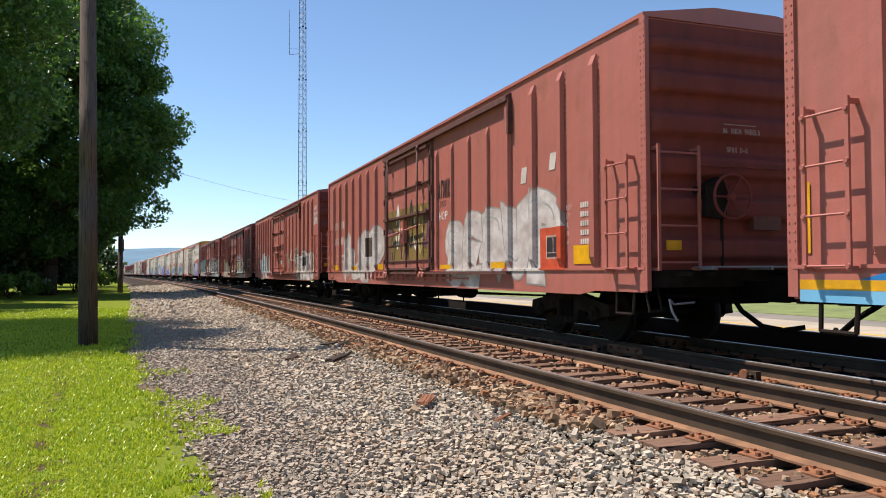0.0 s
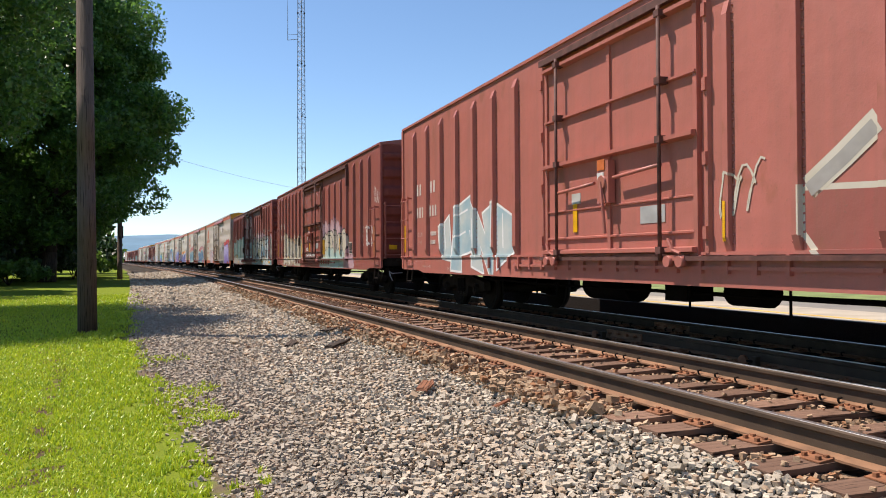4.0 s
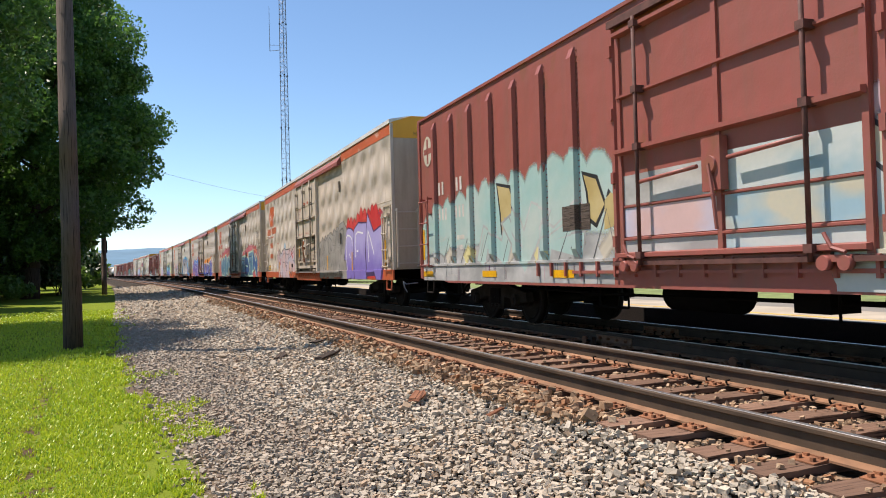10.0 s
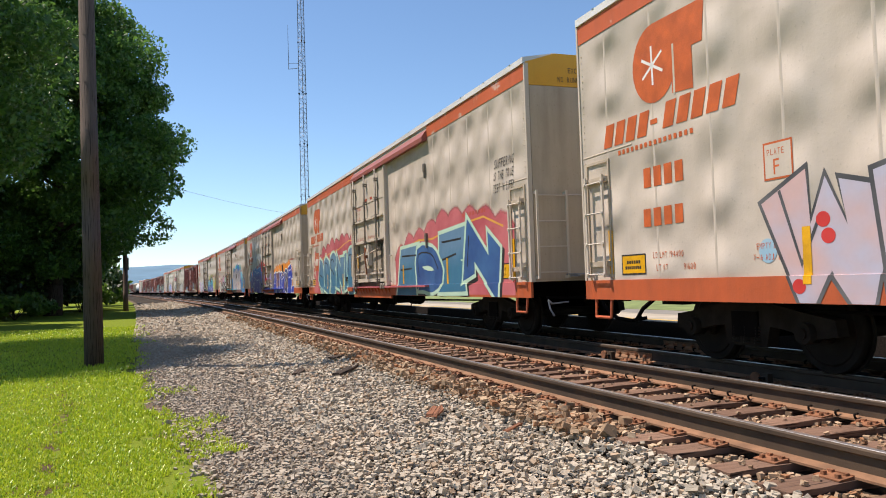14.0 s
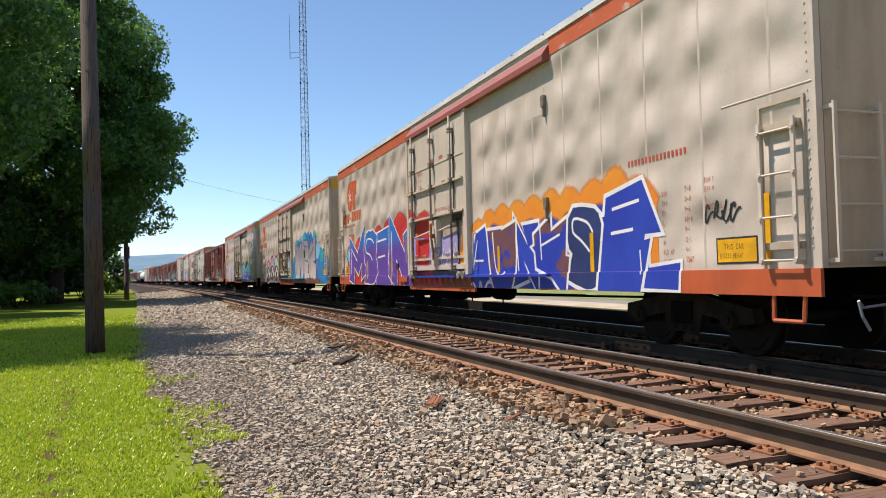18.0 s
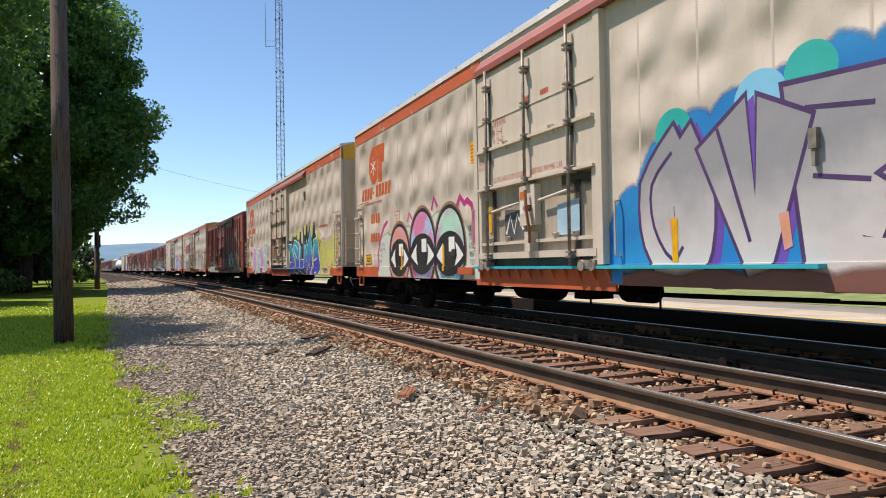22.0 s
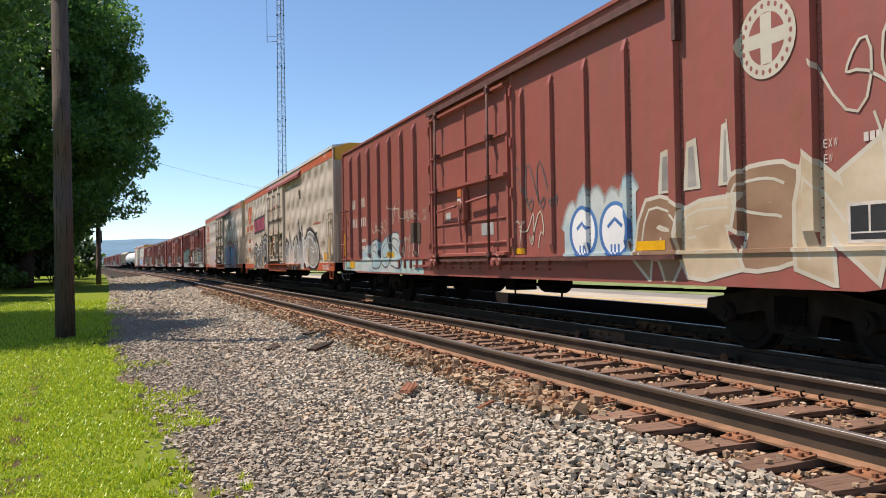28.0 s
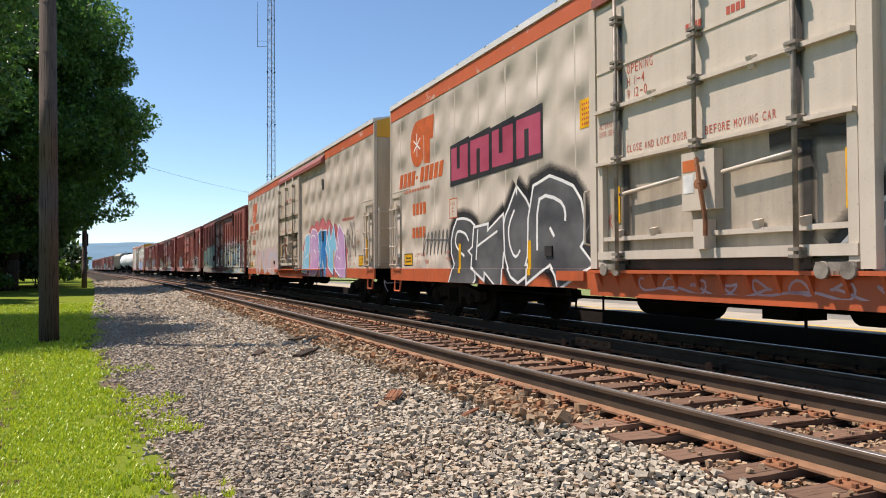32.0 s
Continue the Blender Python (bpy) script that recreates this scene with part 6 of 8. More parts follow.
    def handrail(bm):
        pipe(bm, [(-SIDE - 0.01, 0, 0.0), (-SIDE - 0.08, 0, 0.02), (-SIDE - 0.08, 0, 0.68), (-SIDE - 0.01, 0, 0.7)], 0.016, 6)
    part("hand_hold", shared("cryo_hold", handrail, CREAM_FLAT), None, car, "cream upright hand hold").matrix_basis = pose(0, 2.2, 1.3)
    part("hand_hold", shared("cryo_hold", handrail, CREAM_FLAT), None, car, "cream upright hand hold").matrix_basis = pose(0, -2.25, 1.1)


for one in (car_a, car_b, car_c, car_d, car_e, car_k):
    red_marks(one)
for one in (car_f, car_g, car_h, car_i, car_j, car_l, car_m):
    cream_marks(one)


def on_door(car, pts, half, material, off=0.0):
    """A sprayed line on the red plug door."""
    v, f = ribbon(rounded([(-y, z) for y, z in pts], 4), half, off)
    me = bpy.data.meshes.new("door_paint")
    me.from_pydata([(-SIDE - 0.0362 - p[2], -p[0], p[1]) for p in v], [], f)
    me.materials.append(material)
    part("door_paint", me, None, car, tidy=False)


def paint_red_cars():
    # the first car: blue and yellow along the sill
    c = car_a
    area(c, [(9.65, 0.87), (2.0, 0.87), (2.0, 0.96), (9.65, 0.96)], STRIPE, 2, "yellow_stripe", "yellow painted stripe along the sill")
    area(c, [(9.65, 0.76), (2.0, 0.74), (2.0, 0.87), (9.65, 0.87)], LIGHT_BLUE, 1, "graffiti", "bright blue graffiti low on the side")
    area(c, [(9.0, 0.96), (2.6, 0.96), (2.6, 1.9), (6.5, 1.7), (8.2, 1.16)], SKY_BLUE, 1, "graffiti", "bright blue graffiti low on the side")
    # silver letters
    c = car_b
    piece(c, "SERUP", -2.6, -7.6, 0.92, 2.2, SILVER, MID_GREY, 3, 0.06, None, None, [1.1, 0.9, 1.1, 1, 1.1], "large silver graffiti letters", lift=0.22, thick=0.19, edge=0.03, bubble=True, glow=GREY_PAINT)
    piece(c, "ALSP", 7.2, 2.35, 0.85, 2.25, SILVER, MID_GREY, 5, 0.16, None, None, [1, 0.9, 1.1, 1.2], "large silver graffiti letters", lift=0.2, thick=0.19, edge=0.03, bubble=True, glow=GREY_PAINT)
    oblong(c, -6.9, -7.72, 1.07, 1.72, PLACARD, 6, "placard", "orange-red placard with a data panel")
    data_plate(c, -7.1, -7.56, 1.24, 1.6)
    oblong(c, -7.95, -8.5, 1.15, 1.42, STRIPE, 6, "reflector"), oblong(c, -2.22, -2.86, 1.11, 1.2, STRIPE, 6, "reflector")
    oblong(c, -4.95, -5.55, 1.11, 1.22, STRIPE, 6, "reflector")
    oblong(c, 8.72, 8.1, 1.12, 1.3, STRIPE, 6, "reflector"), oblong(c, 5.95, 5.4, 1.12, 1.24, STRIPE, 6, "reflector"), oblong(c, 2.95, 2.4, 1.12, 1.28, STRIPE, 6, "reflector")
    oblong(c, 4.35, 3.55, 1.5, 2.05, BARE_WOOD, 7, "placard_board", "bare weathered wooden placard board")
    bars(c, -6.2, 2.5, 0.26, 1, 0.2, LABEL_WHITE, slant=0.2), bars(c, -7.2, 2.6, 0.26, 1, 0.2, LABEL_WHITE, slant=0.2)
    for z0, z1 in ((1.74, 2.35), (1.34, 1.70), (2.45, 2.62)):
        for y0, y1 in ((1.92, 0.24), (0.12, -1.54)):
            part("door_paint", mesh_of("door_paint", box(bmesh.new(), -SIDE - 0.034, -SIDE - 0.031, y1, y0, z0, z1), OLIVE), None, c, "olive gold paint on the door")
    r = random.Random(4)
    for k in range(9):
        y, z = 1.75 - 0.37 * k, r.uniform(1.8, 2.3)
        on_door(c, [(y, z), (y - 0.15, z + r.uniform(0.2, 0.5)), (y - 0.25, z - 0.1), (y - 0.1, z - 0.6), (y + 0.05, z - 0.3)], r.uniform(0.02, 0.05), (VIOLET, BLACK_PAINT, WHITE_PAINT, GOLD)[k % 4], 0.0003 * k)
    for k in range(12):
        y, z = r.uniform(-1.4, 1.9), r.uniform(1.6, 2.9)
        on_door(c, [(y, z), (y, z - r.uniform(0.2, 0.7))], 0.008, VIOLET, 0.003)
    words(c, "ATOMIK", -2.13, 2.64, 0.34, BLACK_PAINT, 0.30, slant=0.12), words(c, "2020", -2.2, 2.44, 0.13, BLACK_PAINT, 0.7), words(c, "HOP", -2.16, 2.16, 0.17, WHITE_PAINT, 1.0, slant=0.2)
    # grey letters
    c = car_c
    piece(c, "CESES", -4.85, -8.85, 0.78, 1.88, SILVER, BLACK_PAINT, 12, 0.10, None, None, None, "grey and white graffiti letters with black outlines", lift=0.08, thick=0.2, edge=0.025, bubble=True)
    scrawl(c, -8.75, -9.55, 2.85, 3.45, 0.03, WHITE_PAINT, 312, 6), scrawl(c, -8.9, -9.45, 3.5, 3.72, 0.025, WHITE_PAINT, 313, 4)
    smudge(c, [(-8.95, 3.0), (-9.15, 3.2), (-9.4, 3.05)], 0.05, CHALK, 0.6, 0.12, "overspray")
    area(c, [(-3.0, 1.7), (-4.5, 1.62), (-4.5, 1.2), (-4.2, 1.0), (-3.2, 1.0), (-3.0, 1.25)], CREAM_PAINT, 1, "graffiti", "cream painted box with horns")
    area(c, [(-3.06, 1.64), (-4.44, 1.57), (-4.44, 1.22), (-4.16, 1.05), (-3.25, 1.05), (-3.06, 1.27)], RED_DULL, 2)
    for y0, y1 in ((-3.1, -3.85), (-4.3, -5.15)):
        stroke(c, [(y0, 1.66), ((y0 + y1) / 2, 1.9), (y1, 2.16)], 0.24, CREAM_PAINT, 2), stroke(c, [(y0, 1.64), ((y0 + y1) / 2, 1.88), (y1 + 0.04, 2.12)], 0.14, MID_GREY, 3)
    piece(c, "IFNI", 7.1, 3.1, 0.82, 2.05, PALE_BLUE, WHITE_PAINT, 15, 0.12, None, None, None, "pale blue and white graffiti letters")
    scrawl(c, -1.9, -2.5, 1.45, 2.05, 0.03, CREAM_PAINT, 9, 3)
    oblong(c, -1.95, -2.05, 1.2, 1.62, STRIPE, 6, "reflector"), oblong(c, -5.3, -5.42, 1.1, 1.62, STRIPE, 9, "reflector"), oblong(c, 1.15, 1.03, 1.4, 1.8, STRIPE, 45, "reflector")
    oblong(c, -6.75, -7.35, 1.35, 1.7, BLACK_PAINT, 9, "data_panel", "black stencilled data panel")
    # cream and black letters
    c = car_d
    cloud(c, -1.1, -6.6, 0.75, [2.1, 2.3, 2.2, 2.35, 2.0, 1.4, 0.9], PINK_WASH, 21, 0.5, 11, 0.22, "graffiti", "pale pink paint wash behind the letters")
    piece(c, "NOSTUP", -1.2, -5.85, 1.12, 1.98, CREAM_PAINT, BLACK_PAINT, 22, 0.06, None, None, [1, 1, 1, 0.8, 1, 1.1], "cream graffiti letters with black outlines")
    cloud(c, -1.2, -5.2, 0.74, [1.15, 1.35, 1.3, 1.2], AQUA_WASH, 23, 4.6, 8, 0.1)
    piece(c, "NETAP", 7.5, 2.8, 0.78, 1.86, CREAM_PAINT, MID_GREY, 25, 0.18, TAN_PAINT, None, None, "cream graffiti letters with grey outlines")
    area(c, [(4.05, 1.9), (4.7, 1.95), (4.35, 2.42), (4.0, 2.05)], CREAM_PAINT, 5)
    data_plate(c, -5.98, -6.5, 1.2, 1.58)
    oblong(c, -2.03, -2.16, 1.12, 1.75, STRIPE, 8, "reflector"), oblong(c, -4.72, -4.86, 1.14, 1.75, STRIPE, 8, "reflector"), oblong(c, 6.3, 6.2, 1.12, 1.62, STRIPE, 8, "reflector"), oblong(c, 2.85, 2.72, 1.13, 1.7, STRIPE, 8, "reflector")
    oblong(c, -9.0, -9.14, 1.12, 2.0, STRIPE, 8, "reflector")
    scrawl(c, -8.1, -8.85, 1.25, 2.0, 0.05, WHITE_PAINT, 27, 4)
    # small white scribbles and a yellow strip low on the door
    r = random.Random(29)
    for k in range(11):
        y, z = 1.55 - 0.2 * k, 1.12 + r.uniform(-0.02, 0.03)
        on_door(c, [(y, z), (y - 0.05, z + r.uniform(0.09, 0.16)), (y - 0.11, z + 0.01), (y - 0.16, z + r.uniform(0.08, 0.14)), (y - 0.19, z)], 0.017, WHITE_PAINT, 0.0003 * k)
    for k in range(4):
        y = 1.5 - 0.13 * k
        on_door(c, [(y, 1.5), (y - 0.04, 1.38), (y - 0.09, 1.52), (y - 0.12, 1.4)], 0.013, WHITE_PAINT, 0.0003 * k)
    on_door(c, [(0.72, 1.72), (0.72, 1.32)], 0.05, STRIPE)
    for k in range(5):
        y = 0.75 - 0.13 * k
        on_door(c, [(y, 3.45), (y - 0.08, 3.45)], 0.05, BROWN_TAN, 0.0003 * k)
    scrawl(c, -9.1, -9.5, 2.6, 3.1, 0.02, WHITE_PAINT, 28, 3)
    oblong(c, 3.6, 3.0, 1.62, 1.98, BARE_WOOD, 9, "placard_board", "bare weathered wooden placard board")
    # pale washed letters
    c = car_e
    cloud(c, -1.2, -9.6, 0.74, [2.2, 2.35, 2.5, 2.45, 2.55, 2.4, 2.3, 2.2], PINK_WASH, 31, 0.4, 9, 0.2, "graffiti", "pink and grey spray haze behind the letters")
    cloud(c, -1.2, -9.6, 0.74, [2.0, 2.15, 2.2, 2.25, 2.2, 2.1], MID_GREY, 32, 0.8, 7, 0.16)
    piece(c, "MICROS", -1.3, -8.9, 0.80, 2.12, MIXED_PALE, BLACK_PAINT, 33, 0.14, None, DARK_GREY, [1.1, 0.6, 1, 1.1, 1, 1.2], "pale blue and yellow graffiti letters with black outlines", fills=[MIXED_PALE, CREAM_PAINT, PALE_BLUE], accent=[GREY_PAINT, STRAW, PALE_BLUE, CREAM_PAINT])
    cloud(c, -1.2, -9.3, 0.74, [0.86, 0.92, 0.85], PALE_BLUE, 34, 5, 12, 0.12)
    cloud(c, 9.6, 2.2, 0.76, [1.9, 2.2, 2.3, 2.4, 2.35, 2.5, 2.3], AQUA_WASH, 35, 0.5, 12, 0.22, "graffiti", "pale aqua paint wash over the lower side")
    cloud(c, 9.6, 2.2, 0.76, [1.15, 1.3, 1.2, 1.35], GREY_PAINT, 36, 1.4, 6, 0.1)
    for y0, y1, z0, z1 in ((5.75, 5.0, 1.45, 2.45), (2.95, 2.35, 1.5, 2.3), (2.3, 2.15, 1.4, 2.0)):
        area(c, [(y0, z1), (y1 + 0.2, z1 - 0.1), (y1, z1 - 0.5), (y1 + 0.25, z0), (y0 - 0.15, z0 + 0.1), (y0 - 0.1, z0 + 0.5)], BLACK_PAINT, 2)
        area(c, [(y0 - 0.05, z1 - 0.06), (y1 + 0.24, z1 - 0.15), (y1 + 0.05, z1 - 0.5), (y1 + 0.27, z0 + 0.07), (y0 - 0.2, z0 + 0.14), (y0 - 0.15, z0 + 0.5)], GOLD, 3)
    piece(c, "NVK", 6.5, 2.9, 1.0, 1.9, AQUA_WASH, GREY_PAINT, 37, 0.2)
    data_plate(c, -5.86, -6.36, 1.17, 1.54)
    disc(c, 9.2, 3.5, 0.26, 0.32, CREAM_PAINT, 5, "emblem", label="round faded emblem"), stroke(c, [(9.42, 3.5), (8.98, 3.5)], 0.12, RED_DULL, 6, "emblem_bar"), stroke(c, [(9.2, 3.76), (9.2, 3.24)], 0.1, RED_DULL, 6, "emblem_bar")
    for y in (9.3, 6.1, 3.5, -3.0, -5.9, -8.6):
        oblong(c, y + 0.3, y - 0.3, 0.84, 0.95, STRIPE, 9, "reflector", "yellow reflective strip")
    for k in range(5):
        scrawl(c, -2.0 - 1.5 * k, -2.7 - 1.5 * k, 2.25 + 0.05 * k, 2.7 + 0.04 * k, 0.05, CREAM_PAINT, 60 + k, 3)
    oblong(c, 3.5, 2.75, 1.5, 1.85, BARE_WOOD, 9, "placard_board", "bare weathered wooden placard board")
    for y0, y1, z0, z1, paint in ((1.92, 0.24, 1.35, 1.70, PINK_GREY), (0.12, -1.54, 1.35, 1.70, MIXED_PALE), (1.92, 0.24, 1.74, 2.1, GREY_PAINT), (0.12, -1.54, 1.74, 2.15, PALE_BLUE), (1.92, 0.24, 1.16, 1.30, GREY_PAINT), (0.12, -1.54, 1.16, 1.30, PALE_BLUE)):
        part("door_paint", mesh_of("door_paint", box(bmesh.new(), -SIDE - 0.034, -SIDE - 0.031, y1, y0, z0, z1), paint), None, c, "pale spray paint on the door")
    r = random.Random(77)
    for k in range(26):
        y = r.uniform(2.4, 9.3)
        stroke(c, [(y, 1.05), (y + 0.01, 1.05 - r.uniform(0.1, 0.3))], 0.014, (DARK_GREY, PINK_WASH, VIOLET)[k % 3], 6, "drip")
    for k in range(7):
        y = 8.4 - 0.95 * k
        stroke(c, [(y, 1.1), (y - 0.35, r.uniform(1.5, 1.75)), (y - 0.5, 1.25)], 0.022, DARK_GREY, 4), smudge(c, [(y - 0.2, 1.15), (y - 0.45, 1.35), (y - 0.7, 1.2)], 0.05, (CREAM_PAINT, STRAW, GREY_PAINT)[k % 3], 2.5, 0.12, "overspray")
    # chalky letters and ghost faces
    c = car_k
    piece(c, "RESN", -5.1, -8.3, 0.80, 1.74, TAN_PAINT, CREAM_PAINT, 41, 0.2, None, None, None, "tan and cream graffiti letters", fills=[BROWN_TAN, TAN_PAINT], thick=0.16, accent=[CREAM_PAINT, TAN_PAINT], bubble=True)
    for y, z in ((-5.55, 2.1), (-6.0, 2.15), (-6.55, 2.25)):
        area(c, [(y + 0.12, 1.75), (y - 0.16, 1.75), (y - 0.1, z + 0.15), (y + 0.06, z + 0.12)], CREAM_PAINT, 3)
        area(c, [(y + 0.05, 1.78), (y - 0.1, 1.78), (y - 0.06, z + 0.07), (y + 0.02, z + 0.06)], MID_GREY, 4)
    for y in (-3.8, -4.55):
        disc(c, y, 1.38, 0.36, 0.36, BLUE_LINE, 3, "graffiti", label="blue and white ghost face"), disc(c, y, 1.38, 0.29, 0.31, WHITE_PAINT, 4)
        stroke(c, [(y + 0.16, 1.42), (y, 1.52), (y - 0.16, 1.42)], 0.05, BLUE_LINE, 5)
        for k in (-0.08, 0.0, 0.08):
            stroke(c, [(y + k, 1.05), (y + k, 1.2)], 0.04, BLUE_LINE, 5)
    cloud(c, -3.3, -5.0, 1.0, [1.5, 1.85, 1.7, 1.9], PALE_BLUE, 42, 0.5, 5, 0.2)
    scrawl(c, -1.6, -2.7, 1.15, 1.75, 0.05, CREAM_PAINT, 43, 4), scrawl(c, -2.0, -3.1, 1.6, 2.5, 0.04, DARK_GREY, 44, 3), scrawl(c, -8.2, -9.0, 1.3, 2.2, 0.04, CREAM_PAINT, 45, 4), scrawl(c, -7.8, -8.9, 2.2, 2.9, 0.03, CREAM_PAINT, 46, 3)
    mark = disc(c, -7.12, 3.08, 0.36, 0.38, CREAM_PAINT, 5, "emblem", label="round white emblem with a cross")
    disc(c, -7.12, 3.08, 0.23, 0.25, RED_DULL, 5.6, "emblem_field", parent=mark)
    oblong(c, -7.05, -7.19, 2.84, 3.32, CREAM_PAINT, 6.2, "emblem_bar"), oblong(c, -6.86, -7.38, 3.01, 3.15, CREAM_PAINT, 6.5, "emblem_bar")
    for k in range(22):
        a = 2 * math.pi * k / 22
        disc(c, -7.12 + 0.30 * math.cos(a), 3.08 + 0.32 * math.sin(a), 0.02, 0.028, RED_DULL, 6.2, "emblem_mark", n=6, parent=mark)
    data_plate(c, -7.98, -8.4, 1.12, 1.46)
    words(c, "BX-212", -8.0, 0.98 + 0.03, 0.09, LABEL_WHITE)
    cloud(c, 7.6, 4.1, 0.76, [1.3, 1.35, 1.4, 1.3], PALE_BLUE, 47, 1.5, 3, 0.12, "graffiti", "pale aqua graffiti on the sill")
    piece(c, "SOS", 6.6, 4.1, 0.9, 1.62, PALE_BLUE, DARK_GREY, 48, 0.1)
    area(c, [(9.6, 0.78), (2.6, 0.74), (2.6, 1.05), (9.6, 1.05)], AQUA_WASH, 0.6)
    scrawl(c, 4.0, 2.9, 1.1, 1.75, 0.05, CREAM_PAINT, 49, 4), scrawl(c, 6.5, 5.4, 1.7, 2.05, 0.04, CREAM_PAINT, 50, 4), scrawl(c, 5.3, 4.0, 1.9, 2.5, 0.04, CREAM_PAINT, 51, 3), scrawl(c, 4.0, 3.0, 1.9, 2.2, 0.03, CREAM_PAINT, 52, 5)
    words(c, "ARIZONA", 3.42, 1.93, 0.09, CREAM_PAINT), words(c, "GOOD", 2.66, 2.02, 0.10, CREAM_PAINT), words(c, "BIRD", 2.64, 1.88, 0.10, CREAM_PAINT)
    oblong(c, 3.45, 2.78, 1.42, 1.85, BARE_WOOD, 9, "placard_board", "bare weathered wooden placard board")
    oblong(c, -5.0, -5.55, 1.11, 1.22, STRIPE, 8, "reflector"), oblong(c, -1.6, -2.1, 1.11, 1.2, STRIPE, 8, "reflector"), oblong(c, -8.55, -9.2, 0.82, 1.03, STRIPE, 8, "reflector"), oblong(c, 8.9, 8.4, 0.84, 1.03, STRIPE, 8, "reflector"), oblong(c, 5.3, 4.7, 1.12, 1.24, STRIPE, 8, "reflector")


def door_notices(car):
    """Stencils and worn patches on the red plug door."""
    x = -SIDE - 0.0345
    for name, y0, y1, z0, z1, material, label in (("notice", 0.30, 0.12, 2.18, 2.32, LABEL_NOTICE, "small orange notice"), ("notice", 0.30, 0.14, 2.0, 2.15, WHITE, "small white paper notice"), ("worn_patch", -0.5, -1.0, 1.45, 1.66, GREY_PAINT, "bare grey patch on the door"), ("worn_patch", 1.2, 0.95, 1.80, 1.95, GREY_PAINT, "bare grey patch on the door")):
        off = 0.122 if name == "notice" else 0.0
        part(name, mesh_of(name, box(bmesh.new(), x - off - 0.002, x - off, y1, y0, z0, z1), material), None, car, label)


BARE_WOOD = wood("weathered_board", (0.05, 0.038, 0.03), (0.16, 0.125, 0.10), 1, ring=50)
BLUE_LINE = spray("blue_line_spray", (0.05, 0.14, 0.36), (0.08, 0.2, 0.44))
BROWN_TAN = spray("brown_tan_spray", (0.22, 0.12, 0.07), (0.32, 0.2, 0.12))
paint_red_cars()
for one in (car_c, car_d, car_k):
    door_notices(one)


def paint_cream_cars():
    # grey and lilac letters, then pink letters near the rear
    c = car_f
    cloud(c, -1.95, -5.8, 0.80, [1.75, 2.0, 2.05, 2.15, 2.3, 2.2], MID_GREY, 70, 0.5, 9, 0.14, "graffiti", "grey paint block behind grey letters")
    piece(c, "KOETZ", -2.0, -5.9, 0.82, 2.18, MID_GREY, DARK_GREY, 71, 0.08, None, None, [0.9, 1, 1, 1, 1.2], "grey graffiti letters with dark outlines", lift=0.2, thick=0.22, edge=0.022, bubble=True)
    cloud(c, -5.6, -9.7, 0.78, [2.05, 2.4, 2.3, 2.55, 2.45, 2.6, 2.3], RED_PAINT, 72, 0.6, 11, 0.26, "graffiti", "red cloud behind lilac letters")
    piece(c, "REN", -5.8, -9.5, 0.76, 2.32, LILAC_FADE, DARK_VIOLET, 73, 0.1, None, DARK_VIOLET, [1, 1.1, 1.2], "lilac graffiti letters with violet outlines", lift=0.12, thick=0.205, bubble=True, glow=WHITE_PAINT, accent=[LILAC, PURPLE])
    area(c, [(-1.55, 0.95), (-2.1, 0.95), (-2.2, 1.7), (-1.8, 1.95)], LIME_YELLOW, 0.6)
    scrawl(c, -9.3, -9.9, 2.3, 2.55, 0.05, CRIMSON, 75, 3)
    piece(c, "WEEK", 6.85, 2.7, 0.84, 1.92, PINK_GREY, DARK_GREY, 76, 0.08, None, None, [1.2, 0.9, 0.9, 1.2], "pale pink and grey graffiti letters", lift=0.1, thick=0.2, accent=[ROSE, PINK_GREY])
    for y, z, s in ((2.6, 1.55, 0.17), (2.35, 1.42, 0.09), (2.5, 1.3, 0.1), (5.0, 2.05, 0.2), (7.0, 1.25, 0.12)):
        disc(c, y, z, s, s, LIGHT_BLUE_PALE, 1)
    for y, z in ((6.3, 1.5), (6.25, 1.35), (3.5, 1.7), (3.3, 1.75), (3.2, 1.6), (6.6, 0.9)):
        disc(c, y, z, 0.08, 0.07, RED_PAINT, 6)
    # teal letters on rose clouds
    c = car_g
    cloud(c, -2.6, -9.95, 0.78, [1.7, 2.1, 2.2, 2.45, 2.4, 2.3, 2.0], ROSE, 81, 0.6, 9, 0.18, "graffiti", "rose pink cloud behind teal letters")
    piece(c, "EDEN", -3.0, -9.2, 0.82, 2.05, TEAL, MINT, 82, 0.12, None, BLACK_PAINT, None, "teal graffiti letters edged in mint", fills=[TEAL_FADE, BLUE_TEAL], lift=0.15, edge=0.085, glow=BLACK_PAINT, accent=[MINT, PALE_BLUE])
    stroke(c, [(-3.0, 1.85), (-4.6, 2.05), (-5.6, 2.02), (-7.0, 2.18), (-8.6, 2.25), (-9.5, 2.0)], 0.04, ORANGE_LINE, 2)
    words(c, "SUFFERING", -9.2, 3.05, 0.16, BLACK_PAINT, 0.55, "tag", 0.25), words(c, "IS THE TRUE", -9.15, 2.84, 0.15, BLACK_PAINT, 0.5, "tag", 0.25), words(c, "TEST IN LIFE!", -9.12, 2.62, 0.15, BLACK_PAINT, 0.45, "tag", 0.25)
    cloud(c, 9.3, 1.9, 0.76, [1.1, 1.9, 2.35, 2.4, 2.6, 2.5, 2.65, 2.55, 2.6], ROSE, 83, 0.6, 9, 0.2, "graffiti", "rose pink cloud behind teal letters")
